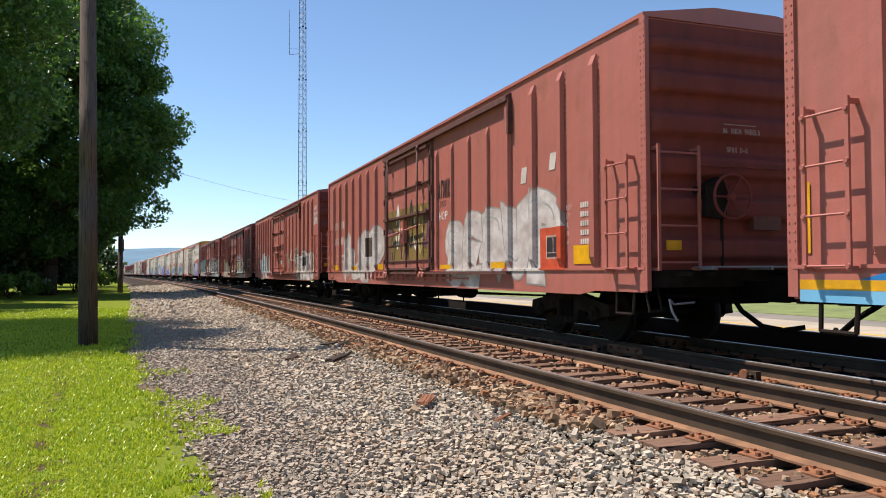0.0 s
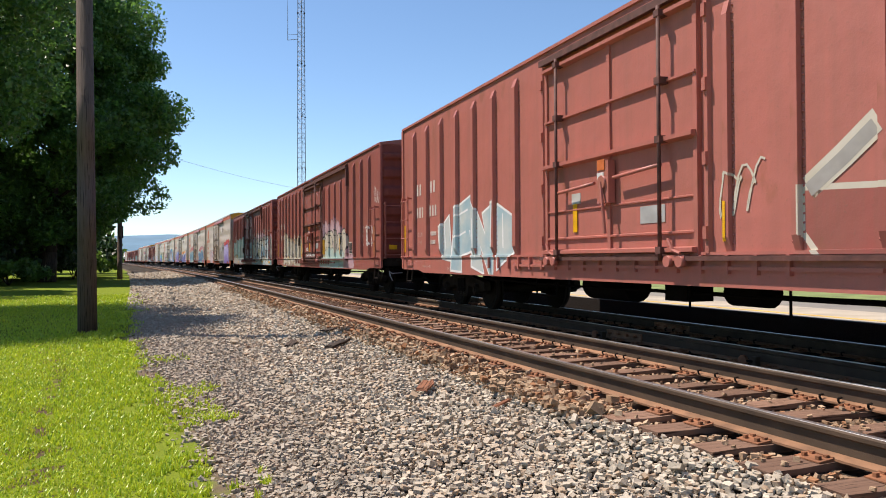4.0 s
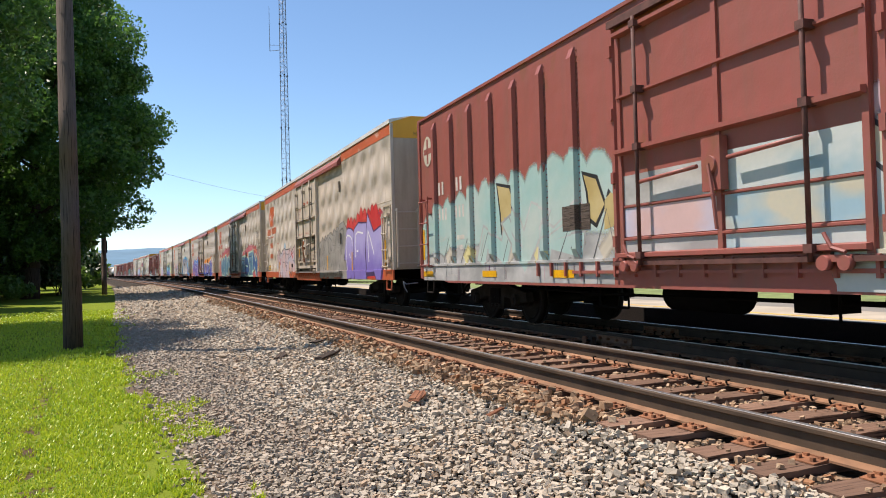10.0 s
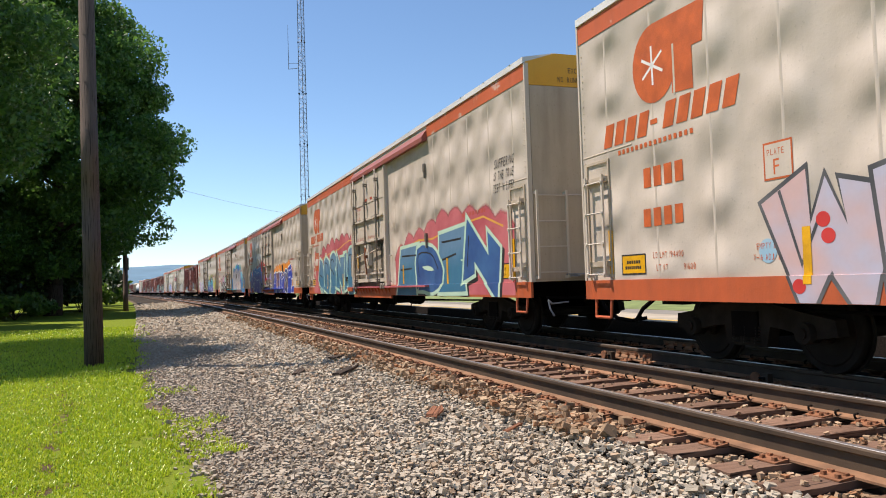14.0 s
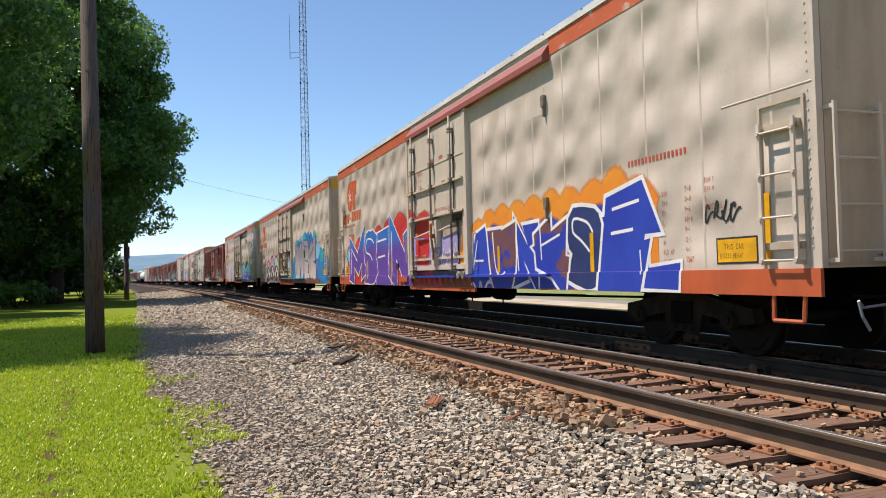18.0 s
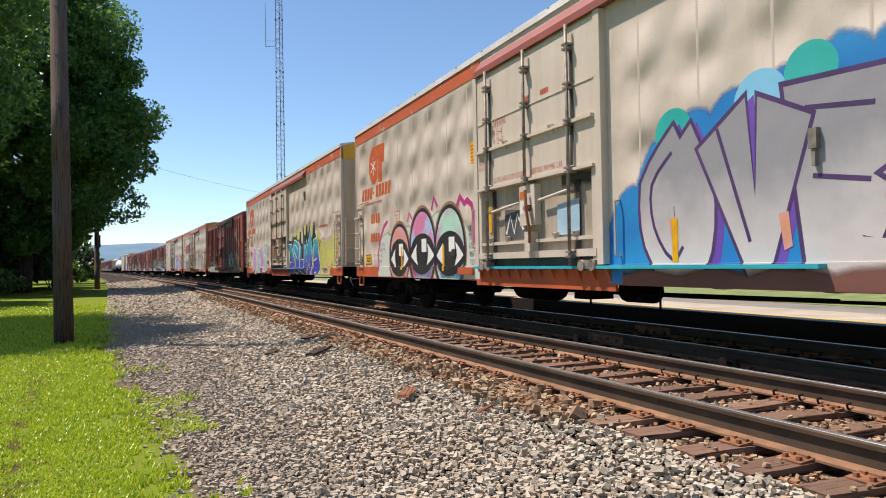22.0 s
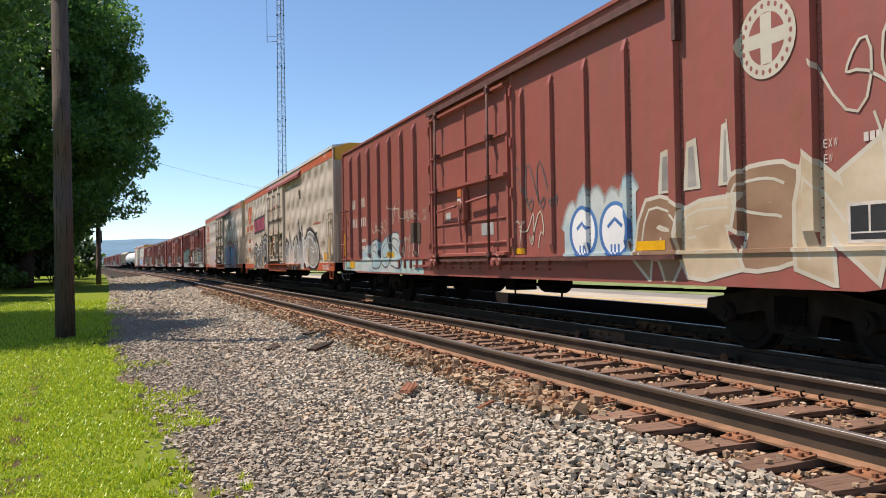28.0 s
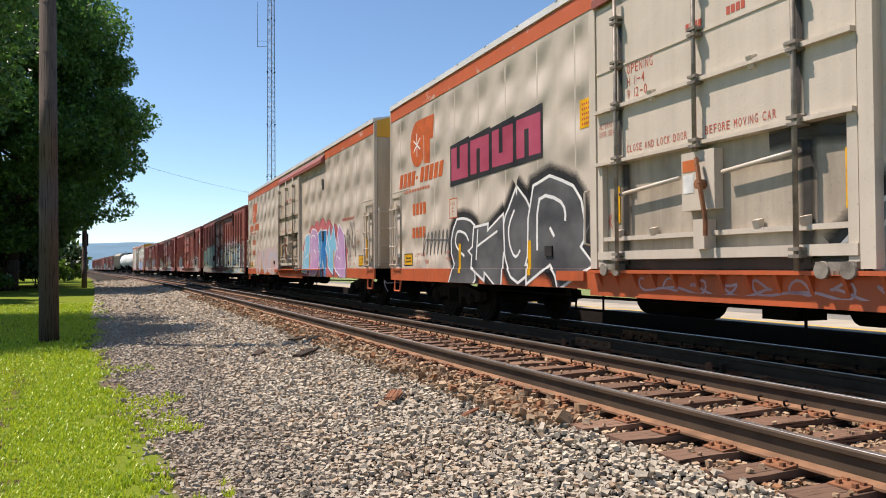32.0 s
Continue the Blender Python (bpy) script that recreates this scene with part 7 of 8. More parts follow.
    piece(c, "ARSNIC", 8.3, 1.95, 0.80, 2.12, TEAL, MINT, 84, 0.10, None, BLACK_PAINT, [1.1, 1, 1.1, 1.1, 0.6, 1.1], "teal graffiti letters edged in mint", fills=[TEAL_FADE], lift=0.25, edge=0.09, glow=BLACK_PAINT)
    stroke(c, [(8.2, 1.95), (7.3, 2.1), (6.3, 2.2), (5.4, 2.25), (4.4, 2.3), (3.6, 2.42), (2.8, 2.5), (1.95, 2.45)], 0.035, ORANGE_LINE, 2)
    for k in range(6):
        disc(c, 9.45 - 0.1 * k, 1.25 + 0.22 * k, 0.09, 0.1, ROSE, 1)
    # blue and brown letters; purple letters
    c = car_h
    cloud(c, -1.95, -8.1, 0.95, [1.8, 2.05, 2.1, 2.1, 2.15, 2.1, 2.25, 1.9], ORANGE_PAINT, 91, 0.6, 10, 0.14, "graffiti", "orange cloud behind blue letters")
    piece(c, "AUNKSE", -1.95, -8.0, 0.76, 1.95, BLUE, WHITE_PAINT, 92, 0.12, None, None, [1, 1, 0.9, 1, 1, 1.1], "blue and brown graffiti letters edged in white", fills=[BLUE, BLUE_BROWN, BLUE, BLUE_BROWN, NAVY, BLUE], lift=0.2, thick=0.21, edge=0.06)
    cloud(c, -2.05, -7.8, 0.76, [1.2, 1.75, 1.7, 1.75, 1.7, 1.8, 1.4], BLUE, 191, 1.2, 8, 0.12)
    for y in (-4.05, -5.9, -7.2):
        cloud(c, y + 0.5, y - 0.45, 1.0, [1.3, 1.75, 1.7, 1.3], BROWN_PAINT, 192 + y, 1.6, 3, 0.15)
    piece(c, "L", -7.7, -8.5, 0.76, 1.4, BLUE, WHITE_PAINT, 93, 0.1)
    cloud(c, 9.3, 0.1, 0.78, [1.9, 2.0, 2.15, 2.3, 2.45, 2.4, 2.2], RED_PAINT, 94, 0.6, 8, 0.22, "graffiti", "red cloud behind purple letters")
    piece(c, "MSEN", 8.8, 1.95, 0.76, 2.3, PURPLE_TOP, WHITE_PAINT, 95, 0.07, None, BLACK_PAINT, [1.3, 0.9, 0.9, 1.3], "purple graffiti letters edged in white", lift=0.1, thick=0.2)
    area(c, [(1.85, 1.1), (0.1, 1.15), (-1.3, 1.05), (-1.3, 1.9), (0.0, 1.75), (1.85, 1.95)], LILAC, 24, "graffiti", "lilac and red paint across the door")
    area(c, [(1.6, 1.25), (0.6, 1.2), (0.5, 1.8), (1.5, 1.85)], RED_PAINT, 26)
    scrawl(c, 9.95, 9.4, 2.6, 3.3, 0.04, BLACK_PAINT, 96, 6)
    area(c, [(9.5, 1.68), (8.98, 2.06), (8.98, 1.84), (8.5, 1.86), (8.5, 1.52), (8.98, 1.5), (8.98, 1.28)], BLACK_PAINT, 1.8, "graffiti", "light blue arrow edged in black")
    area(c, [(9.4, 1.68), (9.02, 1.96), (9.02, 1.79), (8.5, 1.81), (8.5, 1.57), (9.02, 1.55), (9.02, 1.38)], LIGHT_BLUE, 2.4)
    area(c, [(-1.44, 1.12), (-1.84, 1.1), (-1.84, 1.85), (-1.66, 1.95), (-1.6, 1.5), (-1.44, 1.45)], ORANGE_PAINT, 28, "graffiti", "orange paint on the door edge")
    smudge(c, [(1.7, 1.0), (0.6, 1.02)], 0.05, CRIMSON, 3, 0.08, "overspray"), smudge(c, [(0.4, 1.0), (-1.5, 1.02)], 0.05, DARK_GREY, 3, 0.08, "overspray")
    area(c, [(2.0, 0.68), (-0.2, 0.68), (-0.2, 0.93), (2.0, 0.93)], CRIMSON, 1.0, "graffiti", "dark red paint on the sill")
    area(c, [(-0.2, 0.68), (-2.1, 0.68), (-2.1, 0.93), (-0.2, 0.93)], BROWN_PAINT, 1.0, "graffiti", "brown paint on the sill")
    for k in range(4):
        stroke(c, [(0.1 - 0.35 * k, 1.2), (-0.15 - 0.35 * k, 1.55 + 0.1 * (k % 2)), (-0.3 - 0.35 * k, 1.25)], 0.035, WHITE_PAINT, 30)
    scrawl(c, -9.0, -9.5, 1.5, 1.75, 0.03, BLACK_PAINT, 97, 4)
    # grey letters on a blue cloud; painted eyes
    c = car_i
    cloud(c, -2.0, -10.3, 0.76, [1.4, 2.2, 2.55, 2.6, 2.8, 2.75, 2.5, 2.0, 1.9, 1.5], SKY_BLUE, 101, 0.5, 13, 0.2, "graffiti", "blue and turquoise cloud behind grey letters")
    for y, z, s, m in ((-3.3, 2.45, 0.32, SEA_GREEN), (-4.6, 2.55, 0.35, LIGHT_BLUE), (-5.2, 2.7, 0.3, SEA_GREEN), (-7.6, 2.55, 0.42, SEA_GREEN), (-8.1, 2.15, 0.5, LIGHT_BLUE), (-8.9, 1.85, 0.35, TURQUOISE)):
        disc(c, y, z, s, s * 0.85, m, 1)
    piece(c, "OVEK", -2.75, -7.8, 0.80, 2.55, STEEL_FADE, DARK_VIOLET, 102, 0.09, None, PURPLE, [1, 1, 1, 1.3], "grey graffiti letters edged in violet and peach", lift=0.15, thick=0.2, edge=0.05)
    for y, z in ((-3.2, 1.5), (-4.8, 1.45), (-5.9, 1.55), (-7.3, 2.1), (-7.9, 1.6)):
        area(c, [(y, z), (y - 0.12, z + 0.02), (y - 0.16, z - 0.3), (y - 0.06, z - 0.34)], PEACH, 6)
    cloud(c, -2.3, -8.6, 0.74, [0.82, 0.86, 0.82], BROWN_PAINT, 103, 5, 6, 0.06)
    area(c, [(0.95, 1.42), (0.2, 1.42), (0.2, 1.85), (0.95, 1.9)], DARK_GREY, 24, "graffiti", "black and white patch on the door")
    stroke(c, [(0.9, 1.5), (0.75, 1.8), (0.62, 1.5), (0.5, 1.8), (0.3, 1.55)], 0.05, WHITE_PAINT, 28), area(c, [(-0.75, 1.42), (-1.35, 1.42), (-1.35, 1.9), (-0.75, 1.85)], LIGHT_BLUE_PALE, 24, "graffiti", "pale blue patch on the door")
    cloud(c, 8.4, 2.05, 0.76, [1.5, 1.75, 1.6, 1.8, 1.7, 1.9, 2.1, 1.8, 0.95], PALE_MINT, 104, 0.4, 7, 0.1, "graffiti", "pale wash with a magenta edge behind painted eyes")
    pts = [(8.35, 0.9), (8.45, 1.3), (8.2, 1.75), (7.9, 2.0), (7.6, 2.1)]
    stroke(c, pts, 0.09, MAGENTA, 2)
    stroke(c, [(3.1, 2.12), (2.95, 2.3), (2.75, 2.15), (2.6, 2.2), (2.4, 2.1), (2.25, 1.75), (2.3, 1.5), (2.12, 1.3), (2.06, 0.9)], 0.12, MAGENTA, 2)
    stroke(c, [(4.5, 2.15), (4.35, 2.4), (4.15, 2.2)], 0.09, MAGENTA, 2), stroke(c, [(6.05, 2.0), (5.95, 2.2), (5.75, 2.05)], 0.07, MAGENTA, 2)
    for y, z, ry, rz, lid in ((6.68, 1.26, 0.72, 0.74, PEACH), (5.1, 1.32, 0.80, 0.92, CANDY), (3.52, 1.30, 0.78, 0.90, SHERBET)):
        disc(c, y, z, ry + 0.1, rz + 0.06, BROWN_TAN, 2, "painted_eye", label="large painted eye"), disc(c, y, z, ry + 0.05, rz, BLACK_PAINT, 3, "eye_outline")
        disc(c, y, z + 0.02, ry - 0.04, rz - 0.1, lid, 4, "eye_lid"), disc(c, y, z - 0.06, ry - 0.02, 0.44, BLACK_PAINT, 5, "eye_rim")
        pts = [(y + (ry - 0.07) * (1 - 2 * k / 16), z - 0.1 + 0.34 * math.sin(math.pi * k / 16)) for k in range(17)] + [(y - (ry - 0.07) * (1 - 2 * k / 16), z - 0.1 - 0.24 * math.sin(math.pi * k / 16)) for k in range(1, 16)]
        area(c, pts, WHITE_PAINT, 6, "eye_white")
        disc(c, y, z - 0.03, ry * 0.46, 0.40, BLACK_PAINT, 7, "pupil")
        oblong(c, y + 0.02, y - 0.28, z - 0.02, z + 0.26, WHITE_PAINT, 7.6, "glint")
    for y, m in ((6.68, PEACH), (5.08, CANDY), (3.42, SKY_BLUE)):
        area(c, [(y + 0.7, 0.98), (y - 0.68, 0.98), (y - 0.55, 0.76), (y + 0.5, 0.76)], m, 4, "eye_paint")
    for k, t in enumerate(("AND", "YOU", "AINT", "WHAT", "YOU AINT")):
        words(c, t, 2.56 - 0.015 * k, 1.62 - 0.155 * k, 0.12, BLACK_PAINT, 0.5, "tag")
    for k, t in enumerate(("YOU ARE", "WHAT YOU", "ARE")):
        words(c, t, 8.22, 1.5 - 0.13 * k, 0.09, BLACK_PAINT, 0.5, "tag")
    # turquoise letters
    c = car_j
    cloud(c, -1.8, -7.2, 0.76, [1.3, 1.7, 1.75, 1.7, 1.8, 1.95, 1.6], BLACK_PAINT, 111, 0.5, 7, 0.25, "graffiti", "ragged black shadow behind turquoise letters")
    for y, z in ((-3.16, 2.1), (-3.9, 2.2), (-5.1, 2.3), (-6.2, 2.3), (-7.4, 2.0)):
        smudge(c, [(y + 0.08, z - 0.4), (y, z), (y - 0.1, z + 0.22)], 0.10, LIME, 0.3, 0.16, "paint_spot")
    for y, z in ((-2.1, 1.9), (-2.7, 2.25), (-3.55, 2.25), (-4.34, 2.35), (-5.5, 2.55), (-6.7, 2.6)):
        smudge(c, [(y + 0.12, z - 0.75), (y + 0.04, z - 0.3), (y, z)], [0.22, 0.13, 0.02], BLACK_PAINT, 0.6, 0.07, "paint_spike")
    cloud(c, -6.9, -9.0, 0.76, [1.9, 1.8, 1.5, 1.0], STRAW, 112, 0.4, 3, 0.12)
    piece(c, "ASLMA", -1.95, -7.5, 0.78, 1.92, TURQUOISE, WHITE_PAINT, 113, 0.16, None, BLACK_PAINT, [1, 1, 0.9, 1.2, 1.2], "turquoise and blue graffiti letters edged in white", fills=[TURQUOISE_TOP], lift=0.2, thick=0.185, edge=0.035, cast=(-0.16, 0.12), accent=[BLUE_VIOLET, TURQUOISE, LIGHT_BLUE])
    piece(c, "ROE", -7.6, -10.1, 1.0, 2.05, LIME, PINK_LINE, 114, 0.15, None, None, None, "thin pink graffiti over lime spots")
    for y, z in ((-8.6, 1.3), (-9.2, 1.5), (-9.6, 1.1), (-8.9, 1.05), (-10.0, 1.7)):
        disc(c, y, z, 0.25, 0.16, LIME, 3.6)
    scrawl(c, -7.1, -7.7, 1.5, 1.95, 0.04, BLACK_PAINT, 115, 4), scrawl(c, -8.0, -8.7, 0.82, 1.02, 0.035, BLACK_PAINT, 116, 5)
    piece(c, "REAS", 8.2, 3.4, 0.84, 2.05, PINK_LILAC, WHITE_PAINT, 117, 0.1, None, DARK_VIOLET, None, "lilac and pink graffiti letters", fills=[PINK_LILAC, PALE_BLUE], bubble=True, thick=0.2)
    area(c, [(-1.2, 1.0), (-2.1, 0.95), (-2.3, 1.6), (-1.9, 1.9), (-1.3, 1.3)], STRAW, 26)
    # red block letters and charcoal letters
    c = car_l
    r = random.Random(6)
    for k in range(4):
        y0 = 6.9 - 0.88 * k
        z = 2.62 + 0.02 * k
        area(c, [(y0 + 0.04, z - 0.1), (y0 - 0.84, z - 0.08), (y0 - 0.84, z + 0.72), (y0 + 0.04, z + 0.66)], BLACK_PAINT, 4, "graffiti", "red block graffiti with black edges")
        oblong(c, y0 - 0.02, y0 - 0.78, z, z + 0.6, CRIMSON_PINK, 5, "graffiti_block")
        oblong(c, y0 - 0.28, y0 - 0.42, z + (0.0 if k % 2 else 0.2), z + (0.42 if k % 2 else 0.6), BLACK_PAINT, 5.6, "graffiti_slot")
    piece(c, "SKOR", 6.85, 2.4, 0.76, 1.95, DARK_GREY, WHITE_PAINT, 121, 0.10, BLACK_PAINT, None, [1, 1.1, 0.9, 1.3], "charcoal graffiti letters edged in white", lift=0.2, thick=0.23)
    scrawl(c, 8.4, 7.0, 1.25, 1.8, 0.025, DARK_GREY, 122, 7), scrawl(c, 2.6, 2.0, 1.4, 1.8, 0.03, DARK_GREY, 123, 3)
    piece(c, "ANOMKD", -1.9, -8.1, 0.78, 1.95, GREY_PAINT, WHITE_PAINT, 124, 0.16, BLACK_PAINT, None, [1, 0.9, 0.9, 1, 1, 1.4], "grey and silver wild graffiti letters", fills=[CHARCOAL_FADE, STEEL_FADE, MID_GREY], lift=0.25, edge=0.035)
    words(c, "INKT", -7.55, 1.75, 0.3, BLACK_PAINT, 0.5, "tag", 0.15)
    scrawl(c, -8.2, -8.9, 1.05, 1.35, 0.03, BLACK_PAINT, 125, 5), scrawl(c, -9.0, -9.9, 0.78, 0.98, 0.05, WHITE_PAINT, 126, 6)
    scrawl(c, 1.0, -2.6, 0.72, 0.9, 0.05, PINK_WASH, 127, 9)
    # pink and blue letters
    c = car_m
    cloud(c, -2.3, -8.0, 0.8, [1.7, 2.3, 2.4, 2.2, 1.5], ROSE, 131, 0.4, 7, 0.2, "graffiti", "rusty pink haze behind the letters")
    piece(c, "ABWYA", -2.4, -7.8, 0.82, 2.15, LIGHT_BLUE, WHITE_PAINT, 132, 0.14, None, DARK_VIOLET, None, "pink and blue graffiti letters", fills=[LIGHT_BLUE, PINK_LILAC, SKY_BLUE])
    piece(c, "NASER", 7.9, 2.6, 0.84, 1.9, PINK_GREY, CREAM_PAINT, 133, 0.15, None, None, None, "faded pink graffiti letters")
    scrawl(c, -8.0, -8.9, 1.2, 2.3, 0.05, DARK_GREY, 134, 4)


DARK_VIOLET = spray("dark_violet_spray", (0.05, 0.025, 0.09), (0.09, 0.04, 0.14))
LIME_YELLOW = spray("yellow_green_spray", (0.62, 0.50, 0.06), (0.60, 0.56, 0.14))
LIGHT_BLUE_PALE = spray("powder_blue_spray", (0.30, 0.48, 0.60), (0.44, 0.58, 0.66))
BLUE_TEAL = spray("blue_teal_spray", (0.03, 0.08, 0.24), (0.05, 0.14, 0.32))
ORANGE_LINE = spray("amber_line_spray", (0.70, 0.34, 0.05), (0.72, 0.40, 0.08))
BLUE_BROWN = spray("blue_and_brown_spray", (0.02, 0.045, 0.38), (0.17, 0.07, 0.05), 1.1, blend=0.06)
NAVY = spray("navy_spray", (0.018, 0.03, 0.11), (0.03, 0.05, 0.18))
PALE_MINT = spray("pale_mint_wash", (0.50, 0.60, 0.52), (0.58, 0.60, 0.54))
BLUE_VIOLET = spray("blue_violet_spray", (0.03, 0.04, 0.32), (0.06, 0.09, 0.44))
PINK_LINE = spray("pink_line_spray", (0.54, 0.20, 0.40), (0.58, 0.28, 0.46))
PINK_LILAC = spray("pink_lilac_spray", (0.44, 0.24, 0.50), (0.56, 0.38, 0.58))
CRIMSON_PINK = spray("crimson_pink_spray", (0.34, 0.045, 0.09), (0.44, 0.08, 0.14))
paint_cream_cars()


def repaint_track(car, material):
    """Graffiti paint that also covers the lower door track."""
    for ob in car.children:
        if ob.name.startswith("lower_track"):
            ob.data = ob.data.copy()
            ob.data.materials[0] = material


for one, paint in ((car_f, MID_GREY), (car_g, ROSE), (car_h, BLUE), (car_i, TURQUOISE), (car_j, TEAL)):
    repaint_track(one, paint)


def rusty_door(car):
    """Bars and posts of a door whose paint has gone to dark rust."""
    for ob in car.children_recursive:
        if ob.name.split(".")[0] in ("door_bar", "door_stile", "door_jamb"):
            ob.data = ob.data.copy()
            ob.data.materials[0] = DOOR_STEEL


rusty_door(car_d)
rusty_door(car_b)
far_cars()


# ---- ballast, gravel and grass ----
def solid(kind):
    """Vertices and triangles of a small base stone: 20 faces or 8."""
    if kind == 20:
        g = (1 + 5 ** 0.5) / 2
        v = [(-1, g, 0), (1, g, 0), (-1, -g, 0), (1, -g, 0), (0, -1, g), (0, 1, g), (0, -1, -g), (0, 1, -g), (g, 0, -1), (g, 0, 1), (-g, 0, -1), (-g, 0, 1)]
        f = [(0, 11, 5), (0, 5, 1), (0, 1, 7), (0, 7, 10), (0, 10, 11), (1, 5, 9), (5, 11, 4), (11, 10, 2), (10, 7, 6), (7, 1, 8), (3, 9, 4), (3, 4, 2), (3, 2, 6), (3, 6, 8), (3, 8, 9), (4, 9, 5), (2, 4, 11), (6, 2, 10), (8, 6, 7), (9, 8, 1)]
        return np.array(v) / np.linalg.norm(v[0]), np.array(f)
    if kind == 12:
        v = [(x, y, z) for x in (-1, 1) for y in (-1, 1) for z in (-1, 1)]
        f = [(0, 1, 3), (0, 3, 2), (4, 6, 7), (4, 7, 5), (0, 4, 5), (0, 5, 1), (2, 3, 7), (2, 7, 6), (0, 2, 6), (0, 6, 4), (1, 5, 7), (1, 7, 3)]
        return np.array(v) * 0.62, np.array(f)
    v = [(1, 0, 0), (-1, 0, 0), (0, 1, 0), (0, -1, 0), (0, 0, 1), (0, 0, -1)]
    f = [(0, 2, 4), (2, 1, 4), (1, 3, 4), (3, 0, 4), (2, 0, 5), (1, 2, 5), (3, 1, 5), (0, 3, 5)]
    return np.array(v, float), np.array(f)


def turns(rng, n):
    """n random rotations."""
    q = rng.normal(size=(n, 4))
    q /= np.linalg.norm(q, axis=1)[:, None]
    w, x, y, z = q.T
    return np.stack([1 - 2 * (y * y + z * z), 2 * (x * y - z * w), 2 * (x * z + y * w), 2 * (x * y + z * w), 1 - 2 * (x * x + z * z), 2 * (y * z - x * w), 2 * (x * z - y * w), 2 * (y * z + x * w), 1 - 2 * (x * x + y * y)], 1).reshape(n, 3, 3)


def settled(rng, n):
    """n rotations of stones that lie on their flat sides: any heading, a small tilt, and one in five tipped."""
    a = rng.random(n) * 6.283
    t = np.where(rng.random(n) < 0.2, rng.normal(0, 1.0, n), rng.normal(0, 0.33, n))
    b = rng.random(n) * 6.283
    ca, sa, zero, one = np.cos(a), np.sin(a), np.zeros(n), np.ones(n)
    spin = np.stack([ca, -sa, zero, sa, ca, zero, zero, zero, one], 1).reshape(n, 3, 3)
    ux, uy, c, d = np.cos(b), np.sin(b), np.cos(t), np.sin(t)
    tip = np.stack([c + ux * ux * (1 - c), ux * uy * (1 - c), uy * d, ux * uy * (1 - c), c + uy * uy * (1 - c), -ux * d, -uy * d, ux * d, c], 1).reshape(n, 3, 3)
    return tip @ spin


def heights(q):
    return np.interp(q, [-200, -4, -1.5, 1.6, 2.5, 3.25, 8.6, 9.6, 10.6], [-0.36, -0.36, -0.38, -0.39, -0.34, -0.252, -0.252, -0.42, -0.45])


def stones(name, label, seed, count, q0, q1, y0, y1, size, kind, material, near=2.0, lift=0.3, clear=False, feather=0.0, grade=False, heap=1.0, pitch=0.0, lawn=False):
    """Crushed stone strewn over a strip of the plan, denser towards its near end."""
    rng = np.random.default_rng(seed)
    u = rng.random(count)
    y = y0 * (y1 / y0) ** u if near > 1 else y0 + (y1 - y0) * u
    q = q0 + (q1 - q0) * rng.random(count) + rng.normal(0, feather, count)
    if pitch:
        # one bed of stones side by side, wider apart farther off, so that dark gaps stay between them
        rows, at = [], y0
        while at < y1:
            step = pitch * (1 + 0.03 * max(0.0, at - 4))
            line = np.arange(q0 + step * rng.random(), q1, step)
            rows.append(np.stack([line, np.full(len(line), at), np.full(len(line), step)], 1))
            at += step * 0.9
        bed = np.concatenate(rows)
        count = len(bed)
        q = bed[:, 0] + rng.normal(0, 0.27, count) * bed[:, 2]
        y = bed[:, 1] + rng.normal(0, 0.27, count) * bed[:, 2]
    r = 0.47 * bed[:, 2] * np.exp(rng.normal(0, 0.21, count)) if pitch else size * np.exp(rng.normal(0, 0.3, count)) * (1 + 0.02 * np.maximum(y - 6, 0))
    if grade:
        r = r * np.interp(q, [1.2, 3.0], [0.6, 1.12])
    z = heights(q) + r * (lift + rng.uniform(-0.5, 0.8, count) * heap) + np.where((q > 3.05) & (q < 3.4), 0.02, 0)
    if lawn:
        keep = q > 0.80 - 0.06 * np.clip(y, 0, 16) + rng.normal(0, 0.13, count)
        q, y, z, r = q[keep], y[keep], z[keep], r[keep]
        count = len(q)
    if clear:
        phase = ((y + 2.0) / 0.505 + 0.5) % 1.0 - 0.5
        keep = (np.abs(phase) > 0.235) | (rng.random(count) < 0.035) | (q < 3.36)
        z = np.where((np.abs(phase) < 0.24) & (q > 3.36), TIE_TOP + r * 0.5, z)
        for rail_at in NEAR_RAILS + TRAIN_RAILS:
            keep &= np.abs(q - rail_at) > 0.10
        q, y, z, r = q[keep], y[keep], z[keep], r[keep]
        count = len(q)
    base, tri = solid(kind)
    k = len(base)
    jitter = 1 + rng.uniform(-0.34, 0.34, (count, k, 3))
    stretch = np.stack([np.exp(rng.normal(0.06, 0.22, count)), np.exp(rng.normal(0.06, 0.22, count)), rng.uniform(0.55, 0.95, count)], 1)
    v = (base[None] * jitter * stretch[:, None] * r[:, None, None])
    v = np.einsum("nij,nkj->nki", settled(rng, count), v)
    drift = np.where(y < 140, -BEND * y * y / 2, 0)
    v += np.stack([q + drift, y, z], 1)[:, None]
    f = tri[None] + (np.arange(count) * k)[:, None, None]
    tagged(new(name, bulk(name, v.reshape(-1, 3), f.reshape(-1, 3), material)), label, "stones", kind="stuff")


